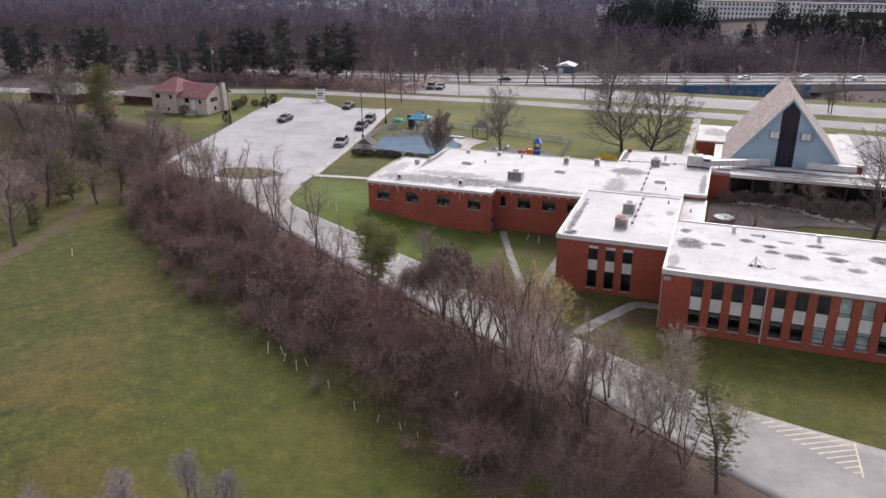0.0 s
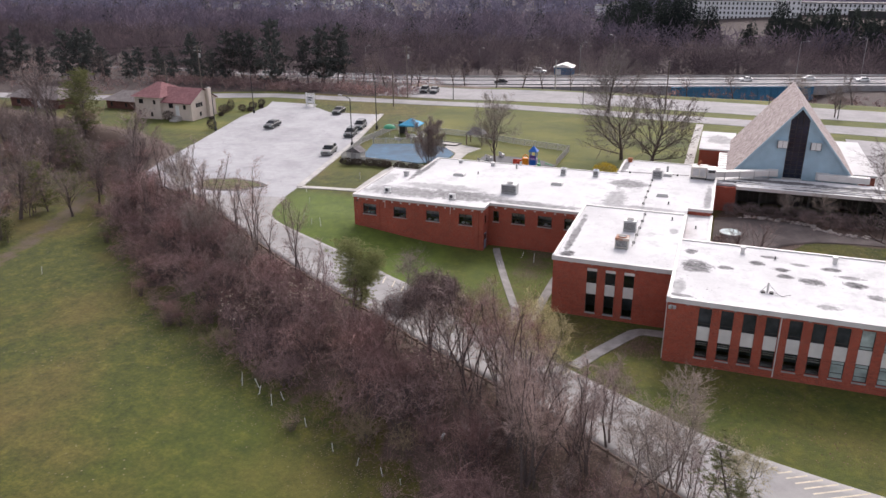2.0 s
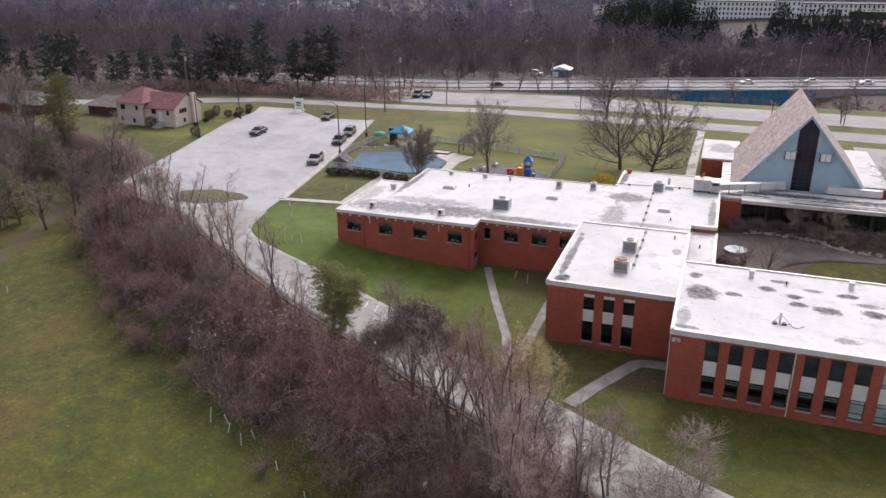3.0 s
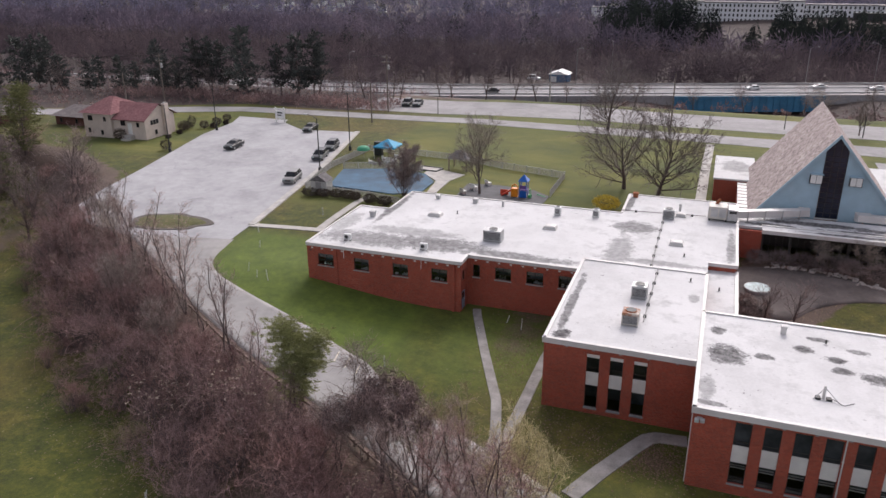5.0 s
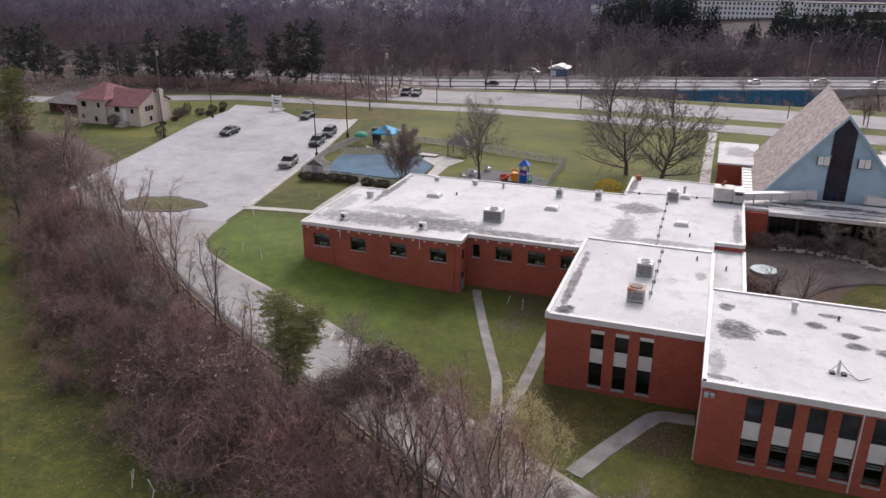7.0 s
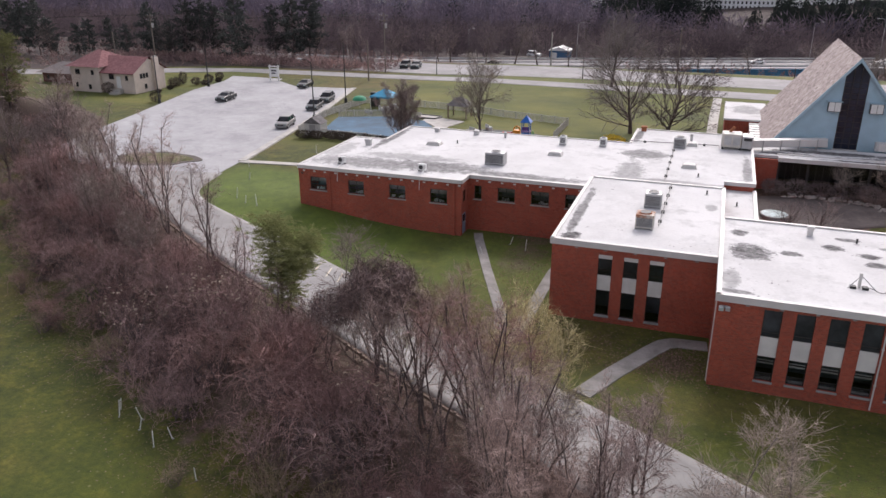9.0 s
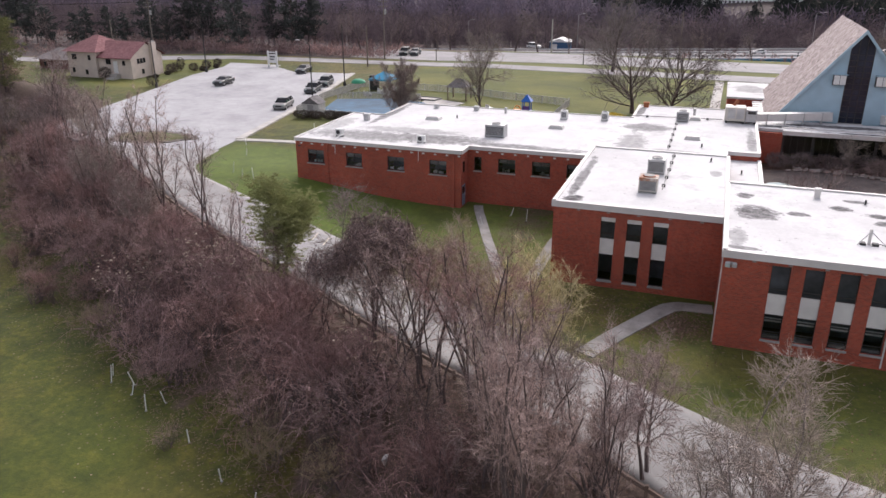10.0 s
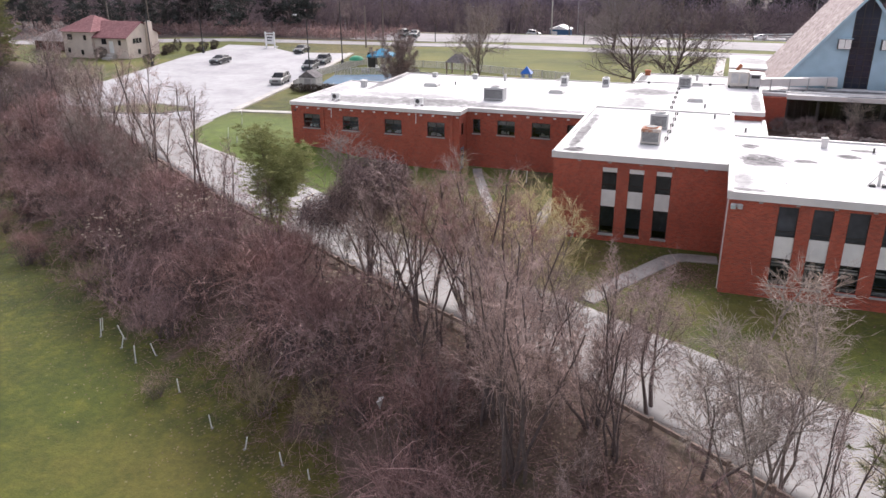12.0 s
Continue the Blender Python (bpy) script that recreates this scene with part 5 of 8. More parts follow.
roof_vent(-40.6, 100.4, 5.78, 0.7, 0.75)
roof_vent(-35.7, 109.5, 5.78, 0.6, 0.5)
roof_vent(-30.7, 109.5, 5.78, 0.65, 0.55)
roof_vent(-12.1, 118.3, 5.78, 0.7, 0.6, M["rust"], "rust-brown roof vent with a white cap")
roof_vent(-6.4, 114.2, 5.78, 0.35, 0.9)
roof_vent(3.5, 82.9, 6.47, 0.5, 0.72, M["fascia"], "white roof vent stack")
roof_vent(11.9, 83.0, 6.47, 0.5, 0.68, M["fascia"], "white roof vent stack")
roof_vent(-27.0, 109.0, 5.78, 0.3, 0.7)
for x, y, z in ((-31.4, 104.5, 5.78), (-5.0, 99.0, 5.78), (-4.0, 91.2, 6.38), (-1.4, 93.0, 5.05), (6.5, 82.0, 6.47)):
    ob = thing("vent_pipe", (0, 0, 0), "short dark plumbing vent pipe through the roof", "vent pipe", "vent pipes")
    part("pipe", Geo().tube((0, 0, 0), (0, 0, 0.4), 0.07, 0.07, 8), M["dark"], ob)
    part("flashing", Geo().tube((0, 0, 0), (0, 0, 0.06), 0.22, 0.12, 8), M["steel"], ob)
    ob.matrix_basis = pose(x, y, z)

hv = thing("rooftop_unit", (-1.4, 112.6, 5.78), "large grey rooftop air handler in two joined cabinets", "air handler")
part("cabinet", Geo().cbox(-3.2, 111.7, 6.05, -1.1, 113.6, 7.5, 0.06), M["beige"], hv)
part("cabinet", Geo().cbox(-1.08, 111.5, 6.05, 0.05, 113.5, 7.35, 0.06), M["steel"], hv)
for x in (-3.1, -1.3, -0.2):
    part("skid", Geo().box(x, 111.8, 5.78, x + 0.2, 113.4, 6.05), M["dark"], hv)
for x in (-2.9, -2.0):
    part("access_panel", Geo().box(x, 111.68, 6.3, x + 0.75, 111.699, 7.3), M["steel"], hv)
part("louvre", Geo().box(-0.9, 111.48, 6.9, -0.1, 111.499, 7.2), M["dark"], hv)
part("flue", Geo().tube((-2.4, 113.0, 7.5), (-2.0, 113.3, 8.0), 0.16, 0.2, 10), M["rust"], hv, "rust-stained flue")
dk = thing("roof_duct", (4, 116, 5.3), "long white insulated duct across the roof", "duct")
part("duct", Geo().add([(0.1, 113.7, 5.75), (8.0, 117.0, 5.75), (7.7, 117.9, 5.75), (-0.2, 114.6, 5.75), (0.1, 113.7, 6.55), (8.0, 117.0, 6.55), (7.7, 117.9, 6.55), (-0.2, 114.6, 6.55)],
                       [(3, 2, 1, 0), (4, 5, 6, 7), (0, 1, 5, 4), (1, 2, 6, 5), (2, 3, 7, 6), (3, 0, 4, 7)]), M["fascia"], dk)
for u in (0.15, 0.4, 0.65, 0.9):
    x, y = 0.1 + 7.6 * u, 114.2 + 3.25 * u
    part("strap", Geo().box(x - 0.05, y - 0.62, 5.3, x + 0.05, y - 0.5, 6.58), M["steel"], dk)
    part("leg", Geo().box(x - 0.06, y - 0.1, 5.3, x + 0.06, y + 0.1, 5.75), M["steel"], dk)


dk2 = thing("roof_duct", (16.6, 118, 5.3), "long grey-white insulated duct before the chapel gable", "duct")
part("duct", Geo().cbox(13.2, 117.7, 5.45, 19.6, 118.5, 6.3, 0.05), M["fascia"], dk2)
for x in (13.8, 15.6, 17.4, 19.2):
    part("leg", Geo().box(x, 117.9, 5.0, x + 0.1, 118.3, 5.45), M["steel"], dk2)


def gas_line(points, label):
    ob = thing("gas_pipe", points[0], label, "pipe")
    g = Geo().pipe(points, 0.045)
    part("pipe", g, M["sill"], ob)
    for p, q in zip(points, points[1:]):
        n = max(1, int((Vector(q) - Vector(p)).length / 2.4))
        for k in range(n):
            c = Vector(p).lerp(Vector(q), (k + 0.5) / n)
            part("block", Geo().box(c.x - 0.13, c.y - 0.13, c.z - 0.16, c.x + 0.13, c.y + 0.13, c.z + 0.06), M["dark"], ob)


gas_line([(-7.2, 81.2, 6.53), (-7.1, 93.3, 6.53)], "thin gas pipe on dark blocks across the roof")
gas_line([(-7.9, 94.0, 5.93), (-8.0, 110.4, 5.93)], "thin gas pipe on dark blocks across the roof")
gas_line([(-13.2, 112.0, 5.93), (-9.5, 112.2, 5.93), (-3.4, 112.8, 5.93)], "thin gas pipe on dark blocks across the roof")

an = thing("antenna_mount", (5.6, 73.6, 6.47), "white roof mast with cables and ballast blocks", "antenna mast")
part("mast", Geo().cbox(5.5, 73.55, 6.47, 5.68, 73.73, 7.45, 0.03), M["fascia"], an)
part("ballast", Geo().cbox(5.05, 73.3, 6.47, 5.4, 73.7, 6.62), M["dark"], an)
part("ballast", Geo().cbox(5.75, 73.3, 6.47, 6.1, 73.7, 6.62), M["dark"], an)
part("strut", Geo().tube((5.6, 73.6, 7.3), (6.5, 73.2, 6.55), 0.03, 0.03, 6).tube((5.6, 73.6, 7.3), (4.9, 73.2, 6.52), 0.03, 0.03, 6), M["steel"], an)
pts = [(5.7 + 0.22 * k, 73.2 + 0.25 * math.sin(k * 0.9), 6.5 + 0.1 * abs(math.sin(k * 0.7))) for k in range(9)]
g = Geo().pipe(pts, 0.025, 5)
part("cable", g, M["dark"], an, "loose dark cable")

fl = thing("flood_light", (-2.2, 69.4, 5.75), "grey twin wall flood light under the roof edge", "flood light")
part("bracket", Geo().box(-2.35, 69.35, 5.72, -2.0, 69.549, 5.86), M["steel"], fl)
part("lamp_head", Geo().cbox(-2.5, 69.02, 5.66, -2.2, 69.34, 5.95, 0.05), M["steel"], fl)
part("lamp_head", Geo().cbox(-2.14, 69.05, 5.68, -1.84, 69.34, 5.95, 0.05), M["steel"], fl)
part("lens", Geo().box(-2.46, 69.005, 5.7, -2.24, 69.018, 5.9), M["pale_glass"], fl)

# ---- trees and shrubs ----
def rand_dir(rng, up):
    a = rng.uniform(0, 2 * math.pi)
    u = np.clip(rng.normal(up, 0.28), -0.6, 0.97)
    s = math.sqrt(1 - u * u)
    return Vector((s * math.cos(a), s * math.sin(a), u))


def limb(g, rng, p, d, length, r, bends, wander, lift, sides, end=0.45):
    """A tapering limb of a few bends; returns its joints."""
    joints = [(p.copy(), r)]
    for k in range(bends):
        d = (d + Vector(rng.normal(0, wander, 3)) + Vector((0, 0, lift))).normalized()
        q = p + d * (length / bends)
        r1 = r * (end ** (1 / bends))
        g.tube(p, q, r, r1, sides, caps=False)
        p, r = q, r1
        joints.append((p.copy(), r))
    return joints, d


def pick(joints, u):
    """The place, the thickness and the direction at a share u of a limb."""
    k = min(int(u * (len(joints) - 1)), len(joints) - 2)
    f = u * (len(joints) - 1) - k
    p, q = joints[k][0], joints[k + 1][0]
    return p.lerp(q, f), joints[k][1], (q - p).normalized()


def turned(rng, d, angle, rise=0.0):
    """A direction that leaves d at an angle in degrees, bent upward by rise."""
    a = d.orthogonal().normalized()
    b = d.cross(a)
    t, w = radians(angle), rng.uniform(0, 2 * math.pi)
    e = d * math.cos(t) + (a * math.cos(w) + b * math.sin(w)) * math.sin(t)
    e.z += rise
    return e.normalized()


def shoot(g, rng, p, d, length, r, sag=0.0, n=2, bend=0.16):
    """A thin bent twig; returns its points and its last direction."""
    pts = [p]
    for k in range(n):
        d = (d + Vector(rng.normal(0, bend, 3)) + Vector((0, 0, -sag))).normalized()
        p = p + d * (length / n)
        pts.append(p)
    side = d.cross(Vector(rng.normal(0, 1, 3)))
    g.ribbon(pts, side.normalized() if side.length > 0.01 else d.orthogonal().normalized(), r)
    return pts, d


def bare_tree(seed, height, stems=1, lean=0.1, limbs=9, branches=7, twigs=7, fine=3, spread=0.45, first=0.3, thick=0.022, twig_r=0.016, droop=0.03, twig_len=0.16, rise=0.45, domed=False, wander=0.09, fork=48, vines=0):
    """Trunk and crown of a leafless tree standing at the origin; every shoot leaves its parent at a natural angle."""
    rng = np.random.default_rng(seed)
    trunk, crown = Geo(), Geo()
    for s in range(stems):
        h = height * rng.uniform(0.75, 1.0) if s else height
        d = (Vector((0, 0, 1)) + Vector(rng.normal(0, lean, 3)) * (1 if stems == 1 else 1.6)).normalized()
        p = Vector((rng.normal(0, 0.18), rng.normal(0, 0.18), -0.4)) if stems > 1 else Vector((0, 0, -0.4))
        j0, _ = limb(trunk, rng, p, d, h * (0.6 if domed else 0.85) + 0.4, h * thick / stems ** 0.35, 7, wander, 0.06, 7 if stems < 5 else 5, 0.3)
        for i in range(limbs):
            u = first + (1 - first) * (i + rng.uniform(0, 1)) / limbs
            q, r, dq = pick(j0, min(u, 0.995))
            ll = h * spread * (1.15 - 0.75 * u) * rng.uniform(0.7, 1.15)
            if domed:
                ll = h * spread * (0.5 + 0.62 * math.sin(math.pi * (0.15 + 0.7 * (u - first) / (1 - first)))) * rng.uniform(0.75, 1.1)
            j1, _ = limb(trunk, rng, q, turned(rng, dq, rng.normal(fork, 11), 0.3 * (rise - 0.3)), ll, r * (0.4 if domed else 0.5), 5, 0.16, 0.07 + 0.1 * rise, 5, 0.3)
            for b in range(branches):
                v = 0.15 + 0.85 * (b + rng.uniform(0, 1)) / branches
                q2, r2, d2 = pick(j1, min(v, 0.99))
                bl = ll * rng.uniform(0.32, 0.55) * (1.15 - 0.5 * v)
                j2, _ = limb(crown, rng, q2, turned(rng, d2, rng.normal(42, 12), 0.12 - droop), bl, max(r2 * 0.5, twig_r), 2, 0.2, 0.1 - droop, 3, 0.5)
                for t in range(twigs):
                    q3, r3, d3 = pick(j2, min(0.99, 0.1 + 0.9 * (t + rng.uniform(0, 1)) / twigs))
                    tl = h * twig_len * rng.uniform(0.45, 1.1) * 0.62
                    pts, d4 = shoot(crown, rng, q3, turned(rng, d3, rng.normal(36, 12), 0.06 - droop), tl, twig_r * 0.8, droop)
                    for _ in range(fine):
                        m = pts[0].lerp(pts[1], rng.uniform(0.3, 1.0)) if rng.uniform() < 0.5 else pts[1].lerp(pts[2], rng.uniform(0, 0.8))
                        crown.blade(m, turned(rng, d4, rng.normal(34, 10), 0.05 - droop) * tl * rng.uniform(0.35, 0.75), twig_r * 0.7)
            for k in range(vines):
                q2, _, _ = pick(j1, rng.uniform(0.1, 0.99))
                shoot(crown, rng, q2, Vector((rng.normal(0, 0.3), rng.normal(0, 0.3), -0.7)), h * rng.uniform(0.08, 0.24), twig_r * 0.8, 0.25, 3)
    return trunk, crown


def smothered(seed):
    """Trunk, twigs and vine tangle of a tree whose crown has gone under vines, in rounded lobes over a clear trunk."""
    trunk, crown = bare_tree(seed, 9.4, stems=2, lean=0.08, limbs=12, branches=6, twigs=6, fine=4, spread=0.3, first=0.45, thick=0.022, twig_r=0.012, droop=0.06, vines=8, domed=True)
    rng = np.random.default_rng(seed + 1)
    tangle = Geo()
    for cx, cy, cz, rx, rz, n in ((0.9, -0.2, 7.4, 2.1, 1.9, 2600), (2.6, -0.5, 6.3, 1.7, 1.4, 1300), (-1.0, 0.2, 5.9, 1.4, 1.3, 900), (-3.0, 0.6, 4.6, 1.6, 1.6, 1500)):
        for _ in range(n):
            o = rand_dir(rng, 0.15)
            f = rng.uniform(0.1, 1.0) ** 0.4 * rng.uniform(0.85, 1.04)
            p = Vector((cx + o.x * rx * f, cy + o.y * rx * f, cz + o.z * rz * f))
            d = (o.cross(Vector(rng.normal(0, 1, 3))) + o * 0.15 + Vector((0, 0, rng.uniform(-0.5, 0.3)))).normalized()
            shoot(tangle, rng, p, d, rng.uniform(0.5, 1.2), 0.018, 0.2, 3, 0.25)
    return trunk, crown, tangle


def thicket(seed, height, width, stems=16, sprays=230, canes=42, twig_r=0.012, fine=6):
    """A many-stemmed shrub: dark stems inside, an uneven shell of fine upright sprays and long canes that arch over and hang."""
    rng = np.random.default_rng(seed)
    trunk, crown = Geo(), Geo()
    lobes = [(Vector((rng.normal(0, width * 0.2), rng.normal(0, width * 0.2), height * rng.uniform(0.4, 0.66))), width * rng.uniform(0.2, 0.34), height * rng.uniform(0.24, 0.36)) for _ in range(6)]
    for s in range(stems):
        c, rw, rh = lobes[s % len(lobes)]
        p = Vector((rng.normal(0, width * 0.1), rng.normal(0, width * 0.1), -0.4))
        q = c + Vector(rng.normal(0, rw * 0.4, 3))
        m = p.lerp(q, 0.5) + Vector(rng.normal(0, 0.25, 3))
        r = 0.011 * height
        trunk.tube(p, m, r, r * 0.7, 4, caps=False)
        trunk.tube(m, q, r * 0.7, r * 0.3, 4, caps=False)
    for k in range(sprays):
        c, rw, rh = lobes[int(rng.integers(0, len(lobes)))]
        d = rand_dir(rng, 0.2)
        f = rng.uniform(0.35, 1.0)
        q = c + Vector((d.x * rw * f, d.y * rw * f, d.z * rh * f))
        o = (d * 0.7 + Vector(rng.normal(0, 0.3, 3)) + Vector((0, 0, 0.55))).normalized()
        ll = height * rng.uniform(0.12, 0.26)
        pts, o = shoot(crown, rng, q - o * ll * 0.4, o, ll, twig_r, 0.02, 2, 0.2)
        for _ in range(fine):
            m = pts[0].lerp(pts[2], rng.uniform(0.1, 0.95))
            crown.blade(m, turned(rng, o, rng.normal(38, 14)) * ll * rng.uniform(0.3, 0.75), twig_r * 0.75)
    for k in range(canes):
        c, rw, rh = lobes[int(rng.integers(0, len(lobes)))]
        p = c + Vector(rng.normal(0, rw * 0.5, 3)) - Vector((0, 0, rh * 0.4))
        pts, d = shoot(crown, rng, p, rand_dir(rng, 0.72), height * rng.uniform(0.4, 0.95), twig_r * 1.5, rng.uniform(0.15, 0.4), 6, 0.14)
        for _ in range(9):
            i = int(rng.integers(1, 6))
            m = pts[i].lerp(pts[i + 1], rng.uniform(0, 1))
            shoot(crown, rng, m, turned(rng, (pts[i + 1] - pts[i]).normalized(), rng.normal(40, 12)), height * rng.uniform(0.06, 0.17), twig_r * 0.8, 0.12)
    return trunk, crown


def pine(seed, height, bare=0.25, boughs=34, tufts=9, size=0.55, radius=2.6, stems=1, low=0):
    """A pine: open boughs that carry tufts of needles, widest in the middle."""
    rng = np.random.default_rng(seed)
    trunk, crown = Geo(), Geo()
    for s in range(stems):
        d = Vector((0.03, 0, 1)) if s == 0 else Vector((0.22, 0.05, 1)).normalized()
        hh = height * (1.0 if s == 0 else 0.8)
        j0, _ = limb(trunk, rng, Vector((0.25 * s, 0, -0.4)), d, hh + 0.2, hh * 0.019, 7, 0.05, 0.05, 7, 0.2)
        for i in range(boughs + low):
            u = bare + (1 - bare) * (i + rng.uniform(0, 1)) / boughs if i < boughs else rng.uniform(0.12, 0.3)
            v = max(0.0, (u - bare) / (1 - bare))
            q, r, _ = pick(j0, min(u, 0.98))
            ll = radius * (0.35 + 0.75 * math.sin(math.pi * min(1, 0.12 + 0.86 * v)) ** 0.8) * rng.uniform(0.55, 1.1)
            j1, _ = limb(trunk, rng, q, rand_dir(rng, 0.22), ll, r * 0.35, 3, 0.14, 0.08, 4, 0.4)
            for c in range(tufts):
                m, _, _ = pick(j1, min(0.99, 0.3 + 0.7 * (c + rng.uniform(0, 1)) / tufts))
                m = m + Vector(rng.normal(0, 0.34, 3))
                for _ in range(18):
                    e = rand_dir(rng, 0.3)
                    crown.blade(m + e * size * 0.05, e * size * rng.uniform(0.5, 1.1), 0.042 * size)
    return trunk, crown


def spruce(seed, height, width, bare=0.16, whorls=15):
    """A tall roadside pine: a bare lower trunk, uneven whorls of level boughs with gaps between, and a ragged narrow top."""
    rng = np.random.default_rng(seed)
    trunk, crown = Geo(), Geo()
    j0, _ = limb(trunk, rng, Vector((0, 0, -0.6)), Vector((rng.normal(0, 0.03), rng.normal(0, 0.03), 1)).normalized(), height * 0.98 + 0.6, height * 0.015, 6, 0.03, 0.05, 6, 0.15)
    for i in range(whorls):
        v = (i + rng.uniform(-0.3, 0.3)) / whorls
        u = bare + (1 - bare) * min(max(v, 0), 0.99)
        level = rng.uniform(0.55, 1.2)
        ll = width / 2 * (0.25 + 0.85 * math.sin(math.pi * (0.22 + 0.76 * v)) ** 0.8) * level
        for k in range(int(rng.integers(4, 8))):
            q, r, _ = pick(j0, min(u + rng.uniform(-0.02, 0.02), 0.995))
            d = rand_dir(rng, 0.1 + 0.35 * v)
            d.z = max(d.z, -0.15)
            reach = ll * rng.uniform(0.45, 1.15)
            e = q + d * reach - Vector((0, 0, reach * 0.1))
            trunk.tube(q, q.lerp(e, 0.7), 0.05, 0.02, 3, caps=False)
            for _ in range(int(7 + reach * 4)):
                m = q.lerp(e, rng.uniform(0.25, 1.02)) + Vector(rng.normal(0, 0.16, 3)) * (0.5 + reach * 0.25)
                t = (d * 0.7 + Vector(rng.normal(0, 0.55, 3)) + Vector((0, 0, 0.15))).normalized()
                crown.spike(m, m + t * height * rng.uniform(0.03, 0.065), height * 0.013)
    return trunk, crown


def tree_thing(name, geos, bark, leaves, label, category="tree", group=""):
    ob = thing(name, (0, 0, 0), label, category, group)
    part("trunk", geos[0], bark, ob)
    part("crown", geos[1], leaves, ob)
    ob["fresh"] = 1
    return ob


def seed_heads(ob, seed, n, reach, low, high):
    """Small pale dry leaf clusters that hang on among the twigs."""
    r = np.random.default_rng(seed)
    g = Geo()
    for k in range(n):
        c = Vector((r.normal(0, reach), r.normal(0, reach), r.uniform(low, high)))
        for _ in range(3):
            d = rand_dir(r, -0.3)
            g.spike(c + d * 0.03, c + d * r.uniform(0.12, 0.26), 0.05)
    tagged(part("dry_foliage", g, M["leaf_dry"], ob, "pale dry leaf clusters"), kind="stuff")


def plant(proto, x, y, scale=1.0, turn=0.0, z=None, sink=0.05, flat=1.0):
    z = gz(x, y) - sink if z is None else z
    m = pose(x, y, z, 0, 0, turn)
    if proto.get("fresh"):
        del proto["fresh"]
        proto.matrix_basis = m
        return proto
    return copy_thing(proto, m @ Matrix.Diagonal((scale, scale, scale * flat, 1)))


TANGLE = [tree_thing("thicket_shrub", thicket(11 + k, (4.6, 5.2, 4.0, 5.6, 4.4)[k], (5.0, 5.6, 5.2, 4.8, 5.8)[k]), M["bark"], M[("twig", "twig_red", "twig", "twig_red", "twig")[k]],
                     ("dense bare purple-brown thicket shrub on the bank", "dense bare reddish thicket shrub on the bank", "tangled bare arching shrub on the bank", "tall bare reddish-brown shrub on the bank",
                      "bare grey-brown brambly shrub on the bank")[k], "shrub", "belt shrubs") for k in range(5)]
SAPLING = [tree_thing("bare_tree", bare_tree(31 + k, (11.0, 12.5, 10.0)[k], stems=(3, 4, 2)[k], lean=0.13, limbs=11, branches=5, twigs=5, fine=3, spread=0.26, first=0.3, thick=0.0135, twig_r=0.01, rise=0.7, twig_len=0.12, wander=0.13, fork=36), M["bark"],
                      M["twig_light"], "slender multi-stemmed bare tree on the bank", "tree", "belt trees") for k in range(3)]
POLES = [tree_thing("thicket_saplings", bare_tree(41 + k, (7.0, 8.2)[k], stems=7, lean=0.13, limbs=5, branches=4, twigs=4, fine=2, spread=0.22, first=0.3, thick=0.012, twig_r=0.011, rise=0.72, twig_len=0.14, wander=0.14, fork=34), M["bark_brown"],
                    M["twig" if k else "twig_light"], "clump of tall thin bare saplings on the bank", "shrub", "belt shrubs") for k in range(2)]
PALE = [tree_thing("pale_bare_tree", bare_tree(51 + k, 8.6, stems=4, lean=0.17, limbs=9, branches=6, twigs=7, fine=3, spread=0.4, first=0.3, thick=0.014, twig_r=0.011, droop=0.05, wander=0.12, fork=42), M["bark_pale"],
                   M["twig_pale" if k else "twig_green"], ("bare tree with olive spring twigs", "bare tree with pale tan twigs")[k], "tree", "belt trees") for k in range(2)]
SMOTHERED = smothered(71)
VINE = tree_thing("vine_covered_tree", SMOTHERED[:2], M["bark"], M["twig_light"],
                  "bare tree smothered in dark brown vines", "tree", "belt trees")
part("vines", SMOTHERED[2], M["vine"], VINE, "dense tangle of dark brown vines")
STEMS = tree_thing("tall_bare_tree", bare_tree(61, 12.4, stems=7, lean=0.085, limbs=9, branches=5, twigs=6, fine=3, spread=0.24, first=0.38, thick=0.019, twig_r=0.01, droop=0.05, rise=0.75, twig_len=0.11, wander=0.075, fork=34, vines=3), M["bark"], M["twig_light"],
                   "tall bare tree of many dark stems on the bank", "tree", "belt trees")
FORKED = tree_thing("forked_bare_tree", bare_tree(63, 7.6, stems=2, lean=0.07, limbs=12, branches=8, twigs=8, fine=5, spread=0.36, first=0.45, thick=0.021, twig_r=0.01, droop=0.11, rise=0.5, twig_len=0.13, wander=0.1, vines=12, domed=True), M["bark"], M["twig_light"],
                    "forked bare tree with hanging twigs by the driveway", "tree", "belt trees")
BIGBARE = [tree_thing("bare_shade_tree", bare_tree(81 + k, (14, 12)[k], stems=1, lean=0.05, limbs=14, branches=8, twigs=6, fine=4, spread=0.46, first=0.22, thick=0.026, twig_r=0.02, twig_len=0.13, rise=0.55, domed=True), M["bark"], M["twig_dark"],
                      "large bare shade tree on the lawn", "tree", "lawn trees") for k in range(2)]
LAWN = tree_thing("bare_young_tree", bare_tree(91, 12.0, stems=1, lean=0.04, limbs=17, branches=9, twigs=7, fine=7, spread=0.48, first=0.25, thick=0.02, twig_r=0.017, rise=0.6, domed=True), M["bark"], M["twig_grey"],
                  "young bare tree beside the play yard", "tree", "lawn trees")
